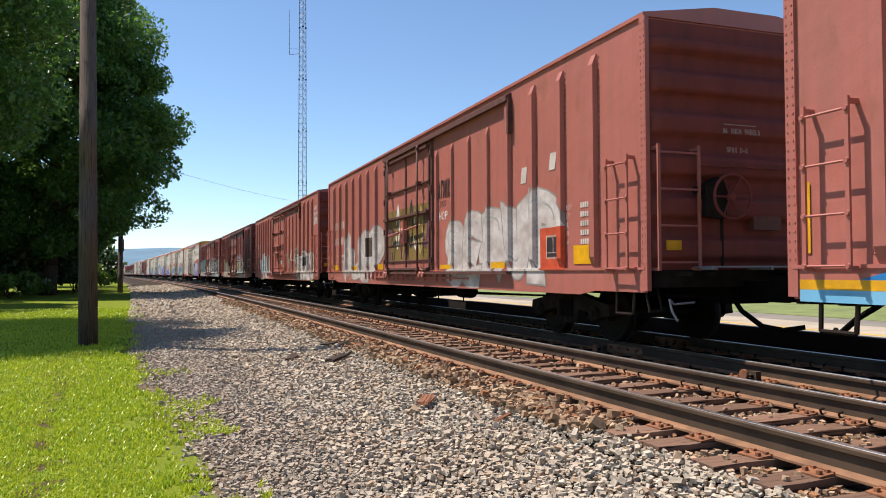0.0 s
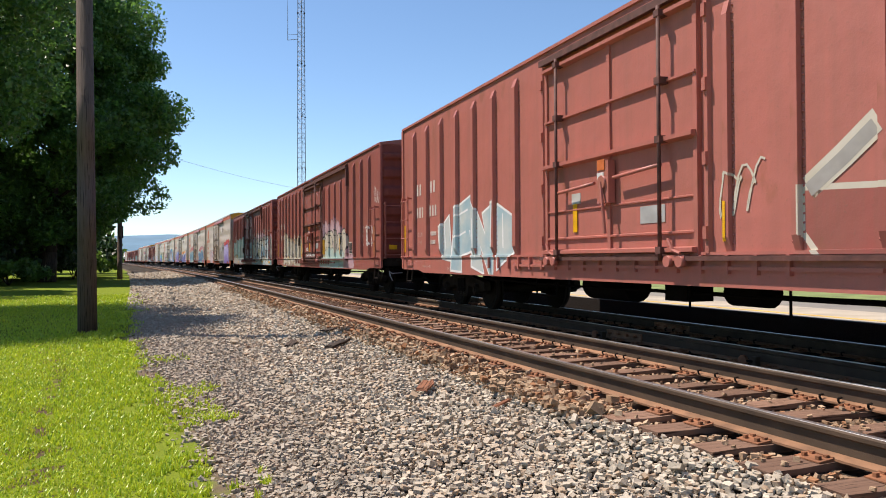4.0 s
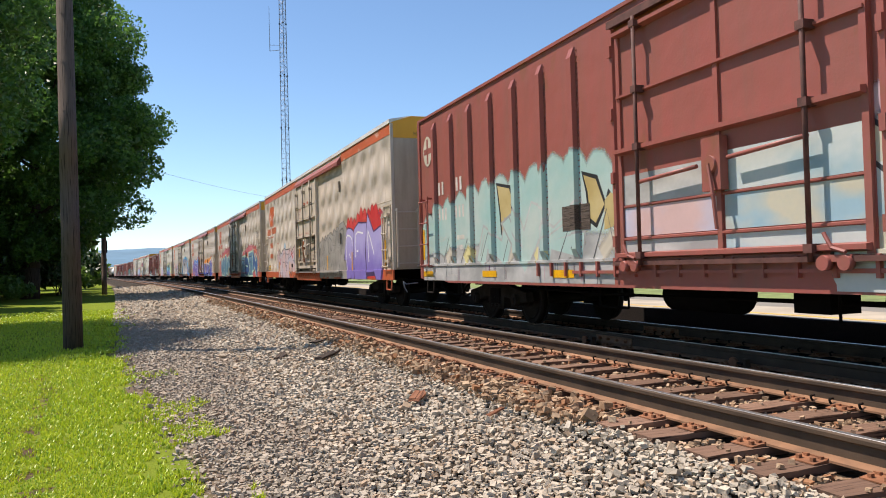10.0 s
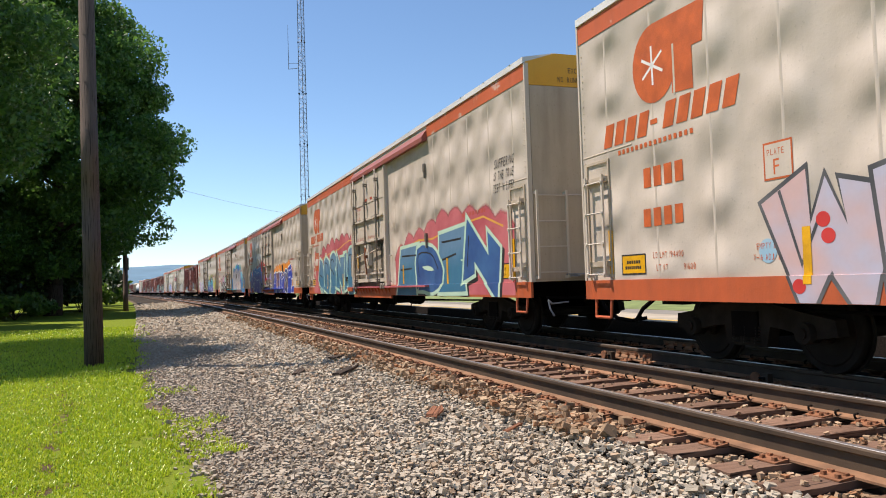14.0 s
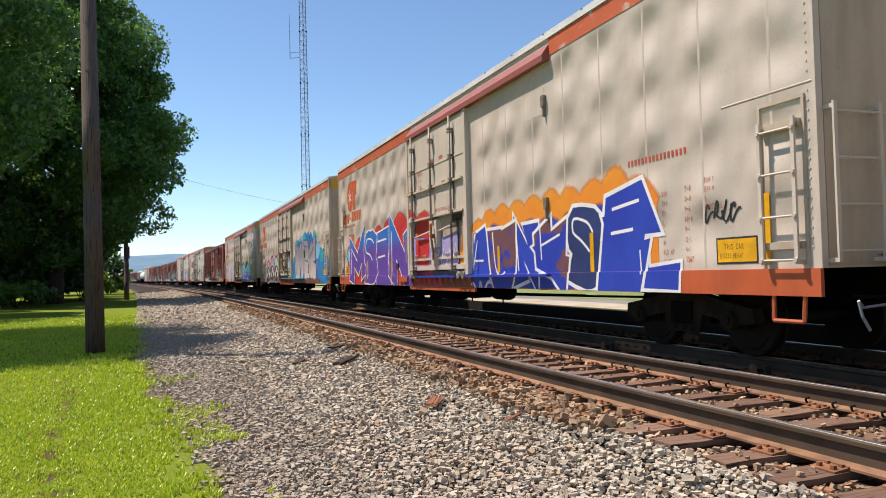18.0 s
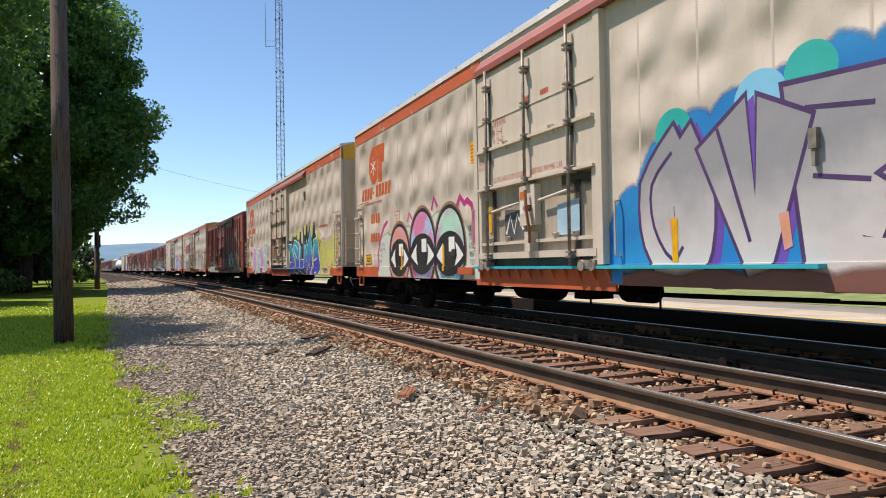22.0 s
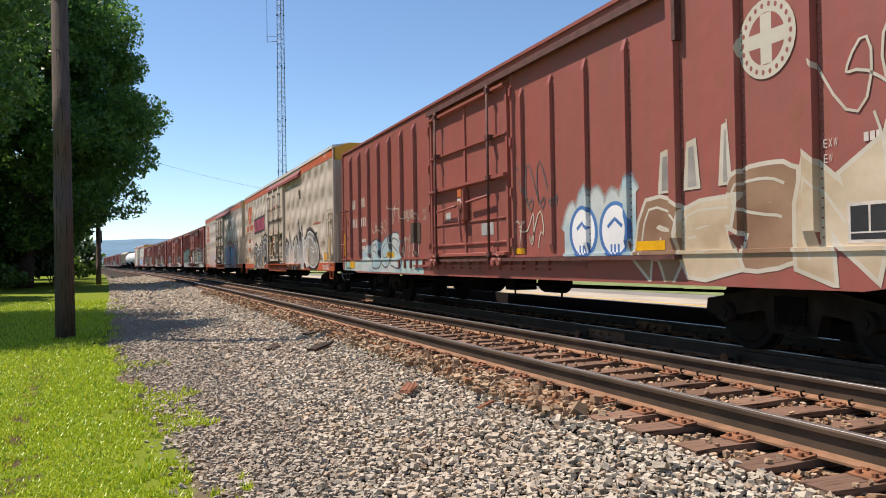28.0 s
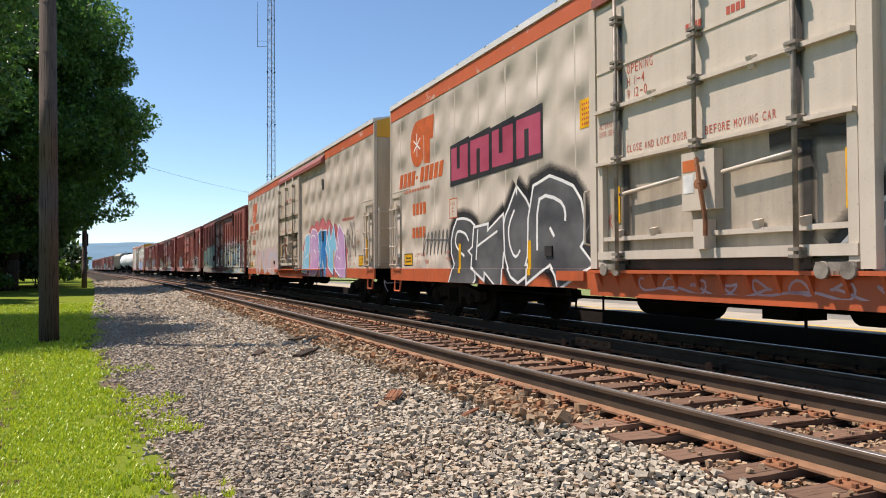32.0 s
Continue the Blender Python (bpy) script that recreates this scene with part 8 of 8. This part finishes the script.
stones("ballast", "coarse grey crushed stone ballast on the track shoulder", 1, 0, 1.35, 3.38, 2.6, 30, 0.0, 12, STONE, lift=0.6, clear=True, heap=1.0, pitch=0.042)
stones("ballast", "small grey chips lying between the ballast stones", 10, 9000, 0.6, 3.38, 2.8, 24, 0.0125, 12, STONE, lift=0.2, clear=True, heap=0.6)
stones("ballast", "coarse grey crushed stone ballast between the ties", 2, 0, 3.4, 5.75, 2.4, 30, 0.0, 12, RUSTY_STONE, lift=0.3, clear=True, pitch=0.044)
stones("ballast", "rust-stained ballast heaped over the tie ends", 9, 7000, 3.12, 3.68, 5.2, 34, 0.021, 12, RUSTY_STONE, lift=1.9, feather=0.05)
stones("ballast", "dark oil-stained ballast below the train", 5, 16000, 5.7, 8.8, 3.0, 30, 0.023, 8, SHADE_STONE, lift=0.2, clear=True)
stones("path_gravel", "grey gravel of the path beside the lawn", 3, 0, -0.30, 1.40, 2.8, 32, 0.0, 12, PEBBLE, lift=0.55, heap=0.9, pitch=0.035, lawn=True)
stones("path_gravel", "fine worn gravel along the edge of the lawn", 12, 26000, -0.35, 0.9, 3.0, 34, 0.0105, 8, PEBBLE, lift=0.2, feather=0.2, lawn=True)
stones("ballast", "grey crushed stone ballast behind the walk", 6, 16000, 0.9, 3.4, -9.0, 3.0, 0.028, 8, STONE, near=1.0, feather=0.15)
stones("ballast", "rusty ballast between the ties behind the walk", 7, 7000, 3.4, 5.75, -9.0, 2.4, 0.024, 8, RUSTY_STONE, near=1.0, lift=0.2, clear=True)
stones("far_ballast", "grey ballast far along the track", 4, 24000, -0.5, 3.6, 24, 90, 0.026, 8, STONE, lift=0.1)


def grass():
    """Blades of the lawn: short mown turf, and longer tufts along its ragged edge."""
    rng = np.random.default_rng(8)
    n = 250000
    y = 2.4 * (34 / 2.4) ** rng.random(n)
    y = np.where(rng.random(n) < 0.12, rng.uniform(-8, 2.6, n), y)
    q = 0.95 - (rng.random(n) ** 1.3) * (2.2 + 0.45 * np.abs(y))
    grain = np.array([noise.noise((a * 0.9, b * 0.9, 3.0)) + 0.5 * noise.noise((a * 4, b * 4, 7.0)) for a, b in zip(q, y)])
    edge = 0.80 - 0.06 * np.clip(y, 0, 16) + 0.8 * grain
    bare = np.exp(-((q + 0.75 + 0.06 * (y - 6)) / 0.16) ** 2) * (y < 13)
    clump = np.array([noise.noise((a * 9, b * 9, 1.0)) + 0.7 * noise.noise((a * 2.6, b * 2.6, 5.0)) for a, b in zip(q, y)])
    cover = np.clip((edge - q) / 0.7, 0, 1)
    keep = (q < edge) & (clump < 1.3 * cover - 0.42 - 1.1 * bare + np.where(cover > 0.98, 0.42, 0.0)) | (cover > 0) & (clump < -0.55)
    q, y, edge = q[keep], y[keep], edge[keep]
    n = len(q)
    fringe = np.exp(-np.maximum(edge - q, 0) / 0.4)
    tall = (0.016 + 0.024 * rng.random(n) + 0.055 * fringe * rng.random(n) ** 2) * (1 + 0.03 * np.maximum(y, 0))
    wide = 0.0035 * (1 + 0.16 * np.abs(y))
    a, lean = rng.random(n) * 6.283, rng.normal(0, 0.5, n)
    x, z = q - BEND * y * y / 2, heights(q) - 0.005
    dx, dy = np.cos(a), np.sin(a)
    base = np.stack([x, y, z], 1)
    side = np.stack([dx * wide, dy * wide, 0 * a], 1)
    mid = base + np.stack([-dy * lean * tall * 0.3, dx * lean * tall * 0.3, tall * 0.6], 1)
    tip = base + np.stack([-dy * lean * tall, dx * lean * tall, tall], 1)
    v = np.stack([base - side, base + side, mid - side * 0.7, mid + side * 0.7, tip], 1)
    k = np.arange(n)[:, None, None] * 5
    f = np.array([[0, 1, 3], [0, 3, 2], [2, 3, 4]])[None] + k
    tagged(new("grass", bulk("grass", v.reshape(-1, 3), f.reshape(-1, 3), GRASS)), "bright green mown lawn with a ragged tufted edge", "grass", kind="stuff")


grass()


# ---- trees, bushes, poles, tower, distance ----
def leaves(rng, centres, radii, per, size, material, name):
    """A crown of leaf blades on the shells of many small clumps."""
    n = len(centres) * per
    d = rng.normal(size=(n, 3))
    d /= np.linalg.norm(d, axis=1)[:, None]
    c, r = np.repeat(centres, per, 0), np.repeat(radii, per)
    p = c + d * (r * (0.55 + 0.5 * rng.random(n)))[:, None] * np.array([1, 1, 0.72])
    s = size * np.exp(rng.normal(0, 0.3, n))
    shape = np.array([(-0.5, 0, 0), (-0.1, -0.38, 0.08), (0.6, 0, -0.05), (-0.1, 0.38, 0.08)])
    m = turns(rng, n)
    v = np.einsum("nij,kj->nki", m, shape) * s[:, None, None] + p[:, None]
    v[:, :, 2] -= 0.15 * s[:, None]
    f = np.arange(n * 4).reshape(n, 4)
    return bulk(name, v.reshape(-1, 3), f, material)


def tree(label, seed, x, y, spread_r, low, top, clumps, per, size, material=None):
    """A broad deciduous tree: trunk and limbs, and a ragged crown of leaves."""
    rng = np.random.default_rng(seed)
    t = thing("tree", label, "tree", "trees beside the lawn", at=pose(x, y, -0.38))
    bm = bmesh.new()
    h = top * 0.62
    last = None
    for i in range(8):
        k = i / 7
        p = Vector((0.25 * math.sin(k * 3 + seed), 0.2 * math.cos(k * 2.3 + seed), h * k))
        if last is not None:
            rod(bm, last, p, 0.42 * (1 - 0.8 * (k - 1 / 7)) * top / 16, 10, 0.42 * (1 - 0.8 * k) * top / 16)
        last = p
    for i in range(9):
        a, z = i * 2.4 + seed, h * (0.35 + 0.065 * i)
        end = Vector((math.cos(a) * spread_r * 0.7, math.sin(a) * spread_r * 0.7, z + top * 0.2))
        mid = Vector((end.x * 0.45, end.y * 0.45, z + top * 0.07))
        rod(bm, (0, 0, z), mid, 0.13, 7, 0.09), rod(bm, mid, end, 0.09, 6, 0.03)
    part("trunk", bm, BARK, t, "dark rough trunk with spreading limbs")
    d = rng.normal(size=(clumps, 3))
    d /= np.linalg.norm(d, axis=1)[:, None]
    rr = (0.45 + 0.55 * rng.random(clumps) ** 0.5)[:, None]
    mid, tall = (low + top) / 2, (top - low) / 2
    c = d * rr * np.array([spread_r, spread_r, tall]) + np.array([0, 0, mid])
    c[:, :2] *= (1 - 0.28 * np.clip((c[:, 2] - mid) / tall, -0.3, 1))[:, None]
    part("crown", leaves(rng, c, spread_r * (0.15 + 0.13 * rng.random(clumps)), per, size, material or LEAF, "crown"), None, t, "dense dark green crown with gaps")


tree("tall broadleaf tree with a dense dark crown over the lawn", 11, -9.0, 24.5, 6.3, 2.6, 17.5, 170, 900, 0.125)
tree("broad tree with a full rounded crown beside the gravel path", 12, -6.1, 56.0, 7.35, 2.2, 22.8, 230, 900, 0.205)
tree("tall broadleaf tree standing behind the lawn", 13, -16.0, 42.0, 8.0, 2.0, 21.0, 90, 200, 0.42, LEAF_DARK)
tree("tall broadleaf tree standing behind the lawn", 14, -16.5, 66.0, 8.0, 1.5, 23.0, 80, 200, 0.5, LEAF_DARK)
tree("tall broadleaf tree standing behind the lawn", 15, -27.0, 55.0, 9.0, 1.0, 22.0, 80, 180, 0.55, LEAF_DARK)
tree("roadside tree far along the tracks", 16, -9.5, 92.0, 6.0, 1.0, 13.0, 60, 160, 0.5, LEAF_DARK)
tree("roadside tree far along the tracks", 17, -14.0, 130.0, 7.0, 1.0, 14.0, 60, 140, 0.6, LEAF)


def bush(label, seed, x, y, r, tall, material):
    rng = np.random.default_rng(seed)
    t = thing("bush", label, "bush", "bushes behind the lawn", at=pose(x, y, -0.38))
    bm = bmesh.new()
    for i in range(7):
        a = i * 0.9
        rod(bm, (0, 0, 0), (math.cos(a) * r * 0.5, math.sin(a) * r * 0.5, tall * 0.7), 0.03, 5, 0.01)
    part("stem", bm, BARK, t)
    n = 24
    a, d = rng.random(n) * 6.283, rng.random(n) ** 0.5
    c = np.stack([np.cos(a) * d * r, np.sin(a) * d * r, tall * (0.35 + 0.5 * rng.random(n) * (1 - 0.6 * d))], 1)
    part("foliage", leaves(rng, c, np.full(n, tall * 0.3), 90, 0.16 + 0.05 * tall, material, "foliage"), None, t)


for i, (x, y, r, tall) in enumerate(((-7.5, 50, 2.2, 1.8), (-10.5, 47, 2.4, 1.6), (-13.5, 49, 2.6, 1.9), (-16.5, 47, 2.4, 1.7), (-5.2, 63, 1.8, 3.0), (-4.4, 70, 1.6, 4.2), (-4.9, 78, 1.8, 5.0), (-5.5, 88, 2.0, 4.4), (-6.2, 104, 2.5, 3.6), (-19.5, 52, 2.6, 2.2))):
    bush("sunlit green bush at the edge of the trees", 40 + i, x, y, r, tall, LEAF_BRIGHT)
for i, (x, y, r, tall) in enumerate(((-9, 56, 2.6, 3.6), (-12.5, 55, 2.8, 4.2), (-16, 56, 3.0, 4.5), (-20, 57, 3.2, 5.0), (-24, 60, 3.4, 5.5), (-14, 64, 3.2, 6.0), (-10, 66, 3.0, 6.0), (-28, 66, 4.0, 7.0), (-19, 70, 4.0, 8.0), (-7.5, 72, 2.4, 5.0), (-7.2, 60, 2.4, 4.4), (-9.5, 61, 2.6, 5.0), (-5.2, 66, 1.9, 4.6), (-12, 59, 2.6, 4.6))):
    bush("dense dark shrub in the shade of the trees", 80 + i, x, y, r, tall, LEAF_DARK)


def utility_pole(label, x, y, tall, r, lean=0.0):
    t = thing("utility_pole", label, "utility pole", at=pose(x, y, -0.4, 0, lean, 0))
    bm = bmesh.new()
    n = 12
    for i in range(n):
        rod(bm, (0, 0, tall * i / n - 0.1), (0, 0, tall * (i + 1) / n - 0.1), r * (1 - 0.3 * i / n), 16, r * (1 - 0.3 * (i + 1) / n))
    bmesh.ops.remove_doubles(bm, verts=bm.verts, dist=0.001)
    part("pole", bm, POLE, t)


utility_pole("weathered grey wooden utility pole on the lawn", -1.13, 16.75, 11.5, 0.182, -0.5)
utility_pole("dark wooden utility pole farther along the path", -2.0, 62.0, 9.0, 0.19)


def tower():
    """A slender lattice mast behind the train, with a whip antenna on a bracket."""
    t = thing("radio_tower", "tall slender steel lattice radio mast", "radio tower", at=pose(14.75, 79.0, -0.45))
    tall, n = 48.0, 96

    def leg(k, z):
        w = 0.52 - 0.24 * z / tall
        a = 2 * math.pi * k / 3 + 0.4
        return Vector((w * math.cos(a), w * math.sin(a), z))
    for k in range(3):
        bm = bmesh.new()
        rod(bm, leg(k, 0), leg(k, tall), 0.035, 6)
        part("leg", bm, MAST_STEEL, t)
        bm = bmesh.new()
        for i in range(n):
            z0, z1 = tall * i / n, tall * (i + 1) / n
            a, b = (k, (k + 1) % 3) if i % 2 else ((k + 1) % 3, k)
            rod(bm, leg(a, z0), leg(b, z1), 0.014, 4)
            rod(bm, leg(k, z0), leg((k + 1) % 3, z0), 0.012, 4)
        tagged(part("bracing", bm, MAST_STEEL, t), kind="stuff")
    for i in range(1, 9):
        z = i * 5.4
        for k in range(3):
            bm = bmesh.new()
            p = leg(k, z)
            box(bm, p.x - 0.07, p.x + 0.07, p.y - 0.07, p.y + 0.07, z - 0.06, z + 0.06)
            part("flange", bm, BROWN_STEEL, t)
    bm = bmesh.new()
    pipe(bm, [(-0.4, 0, 24.2), (-1.4, -0.1, 24.0), (-1.4, -0.1, 24.6)], 0.03, 5)
    pipe(bm, [(-0.4, 0, 24.7), (-1.4, -0.1, 24.6)], 0.02, 5)
    bracket = part("bracket", bm, MAST_STEEL, t)
    bm = bmesh.new()
    rod(bm, (-1.4, -0.1, 24.0), (-1.4, -0.1, 28.6), 0.035, 6, 0.015)
    part("whip_antenna", bm, MAST_STEEL, bracket, "thin upright whip antenna")


tower()


def wire():
    t = thing("overhead_wire", "thin grey overhead wire sagging across the sky", "wire")
    bm = bmesh.new()
    a, b = Vector((0.2, 54.0, 8.2)), Vector((34.0, 118.0, 11.6))
    pts = [a.lerp(b, i / 14) - Vector((0, 0, 1.1 * 4 * (i / 14) * (1 - i / 14))) for i in range(15)]
    pipe(bm, pts, 0.011, 4)
    part("cable", bm, GREY_STEEL, t)
    bm = bmesh.new()
    rod(bm, (34, 118, -0.45), (34, 118, 12.0), 0.16, 8)
    part("far_pole", bm, POLE, t, "wooden pole that ends the wire")


wire()


def hills():
    verts, faces = [], []
    n = 90
    for i in range(n + 1):
        a = math.radians(-60 + 120 * i / n)
        for d, z in ((1500, -1), (1700, 0.45), (1950, 1.0), (2300, 0.6)):
            high = 62 + 16 * noise.noise((i * 0.11, 0, 0)) + 6 * noise.noise((i * 0.5, 4, 0))
            verts.append((d * math.sin(a), d * math.cos(a), z * high if z > 0 else -2))
    for i in range(n):
        for j in range(3):
            k = i * 4 + j
            faces.append((k, k + 4, k + 5, k + 1))
    tagged(new("backdrop", bulk("backdrop", verts, faces, HAZE_HILL, True)), "hazy blue wooded ridge on the horizon", "hill", kind="structure")


hills()


def far_town():
    """A few pale buildings and a signal post where the tracks vanish."""
    r = random.Random(5)
    for x, y, w, d, h in ((-30, 330, 14, 10, 5), (-48, 360, 18, 12, 6), (-22, 420, 16, 10, 6), (-60, 420, 20, 12, 7)):
        t = thing("shed", "low pale building far along the tracks", "building", "far buildings", at=pose(x, y, -0.4))
        bm = bmesh.new()
        box(bm, -w / 2, w / 2, -d / 2, d / 2, 0, h)
        part("wall", bm, CONCRETE, t)
        bm = bmesh.new()
        prism(bm, ((-w / 2 - 0.4, h), (0, h + 1.6), (w / 2 + 0.4, h)), -d / 2 - 0.4, d / 2 + 0.4)
        part("roof", bm, ROOF, t, "pale sheet roof")
    for x, y in ((-4.2, 96.0), (-6.5, 120.0)):
        t = thing("signal_post", "thin steel signal post beside the track", "railway signal", "signals", at=pose(x + 1.2, y, -0.4))
        bm = bmesh.new()
        rod(bm, (0, 0, 0), (0, 0, 5.2), 0.07, 8)
        part("mast", bm, GREY_STEEL, t)
        bm = bmesh.new()
        box(bm, -0.28, 0.28, -0.12, 0.12, 4.0, 5.4)
        rod(bm, (0, -0.12, 5.0), (0, -0.3, 5.0), 0.13, 8), rod(bm, (0, -0.12, 4.4), (0, -0.3, 4.4), 0.13, 8)
        part("signal_head", bm, BLACK, t, "black signal head with hoods")


far_town()


def beyond():
    """The low platform, its yellow line, the asphalt and the grass on the far side of the train."""
    def strip(name, q0, q1, z, material, label, category, thick):
        verts, faces, ys = [], [], [-30 + 5 * i for i in range(40)]
        for y in ys:
            dx = bend(y) + spread(y)
            verts += [(q0 + dx, y, z - thick), (q0 + dx, y, z), (q1 + dx, y, z), (q1 + dx, y, z - thick)]
        for j in range(len(ys) - 1):
            for i in range(3):
                a = j * 4 + i
                faces.append((a, a + 4, a + 5, a + 1))
        tagged(new(name, bulk(name, verts, faces, material)), label, category, kind="structure")
    strip("platform", 10.3, 12.3, 0.0, CONCRETE, "low pale platform strip behind the tracks", "platform", 0.5)
    # Near-black strip added so the platform's near face looks shaded.
    strip("platform_edge", 10.22, 10.296, -0.004, DARK_TIE, "dark oil-stained timber edge of the platform", "platform edge", 0.5)
    strip("platform_line", 10.62, 10.76, 0.004, LINE_YELLOW, "yellow painted line along the platform", "line", 0.004)
    strip("pavement", 12.3, 14.0, -0.02, ASPHALT, "grey asphalt road behind the platform", "road", 0.5)
    strip("verge", 14.0, 60.0, -0.01, GRASS_FAR, "green grass verge beyond the road", "grass", 0.5)


GRASS_FAR = plain("far_verge", (0.20, 0.25, 0.07), 0.95, scale=1.5, vary=0.4, grain=20)
beyond()


def rail_joint(q, y):
    """Bolted joint bars where two rails meet."""
    t = thing("rail_joint", "rusty bolted joint bar on the rail", "rail joint", "rail joints", at=pose(train_x(q, y), y, -0.178, 0, 0, -1.2))
    for s in (-1, 1):
        bm = bmesh.new()
        prism(bm, [(s * 0.012, 0.03), (s * 0.055, 0.03), (s * 0.03, 0.07), (s * 0.03, 0.1), (s * 0.04, 0.13), (s * 0.012, 0.128)], -0.45, 0.45)
        part("joint_bar", bm, RAIL_FOOT, t)
        for k in range(4):
            bm = bmesh.new()
            rod(bm, (s * 0.02, -0.33 + 0.22 * k, 0.085), (s * 0.075, -0.33 + 0.22 * k, 0.085), 0.024, 6)
            part("bolt", bm, RUST, t)


rail_joint(TRAIN_RAILS[0], 9.6)
rail_joint(TRAIN_RAILS[1], 10.4)


def rail_clamp(y):
    """A rusty block and a round washer bolted beside the rail."""
    t = thing("rail_clamp", "rusty steel clamp with a round washer beside the rail", "rail clamp", "rail clamps", at=pose(train_x(TRAIN_RAILS[0], y) - 0.17, y, TIE_TOP))
    part("block", box(bmesh.new(), -0.035, 0.035, -0.04, 0.04, 0, 0.11), RAIL_SIDE, t)
    part("washer", rod(bmesh.new(), (-0.07, 0.13, 0.06), (-0.03, 0.13, 0.06), 0.06, 18), RUST, t)
    part("bolt", rod(bmesh.new(), (-0.05, 0.13, 0.06), (-0.05, 0.0, 0.06), 0.015, 8), BROWN_STEEL, t)


rail_clamp(6.75)
rail_clamp(9.95)


def debris(label, x, y, z, long, wide, turn, tip, material):
    t = thing("wood_scrap", label, "wood", "scraps of old ties", at=pose(x, y, z, tip, 4, turn))
    bm = bmesh.new()
    r = random.Random(label + str(x))
    prism(bm, [(-wide / 2, -long * 0.5), (wide * 0.1, -long * 0.42), (wide * 0.3, -long * 0.47), (wide / 2, long * 0.2), (wide * 0.15, long * 0.5), (0, long * 0.3), (-wide * 0.4, long * 0.38)], 0, wide * 0.2, "z")
    for v in bm.verts:
        v.co += Vector((r.uniform(-0.01, 0.01), r.uniform(-0.02, 0.02), r.uniform(-0.006, 0.006)))
    part("splinter", bm, material, t)


OLD_WOOD = wood("dark_old_timber", (0.03, 0.023, 0.018), (0.13, 0.095, 0.07), 1)
debris("broken orange-brown piece of tie wood on the ballast", 2.60, 7.27, -0.245, 0.34, 0.13, -32, 8, CHIP)
debris("dark splinter of tie wood lying on the ballast", 2.70, 11.45, -0.245, 0.6, 0.15, -42, 7, OLD_WOOD)
debris("dark splinter of tie wood lying on the ballast", 2.15, 12.4, -0.31, 0.5, 0.13, -20, 7, OLD_WOOD)
debris("dark splinter of tie wood lying on the ballast", 3.06, 13.4, -0.2, 0.5, 0.12, -60, 7, OLD_WOOD)
debris("thin brown splinter of wood on the ballast", 2.92, 6.15, -0.235, 0.34, 0.05, -55, 4, CHIP)


# ---- movement ----
def motions():
    """The train rolls towards the camera; every wheelset turns with it."""
    for car, middle in CARS:
        rows = []
        for t in range(0, 33):
            y = middle - travelled(t)
            slope = -BEND * y + 0.0285 / math.cosh(y / 70) ** 2
            rows.append((t, pose(train_x(TRAIN_MID, y), y, 0, 0, 0, -math.degrees(math.atan(slope)))))
        walk(car, rows)
    keyed = {}
    for ob in list(scene.objects):
        if ob.name.split(".")[0] != "wheelset":
            continue
        j = 0.88 if ob.location.y > 0 else -0.88
        if j not in keyed:
            step = 2.0 / FPS
            walk(ob, [(i * step, pose(0, j, 0.42, math.degrees(travelled(i * step) / 0.42))) for i in range(int(32 / step) + 1)])
            keyed[j] = ob.animation_data
        else:
            ob.rotation_mode = "QUATERNION"
            ob.animation_data_create()
            ob.animation_data.action = keyed[j].action
            ob.animation_data.action_slot = keyed[j].action_slot


motions()
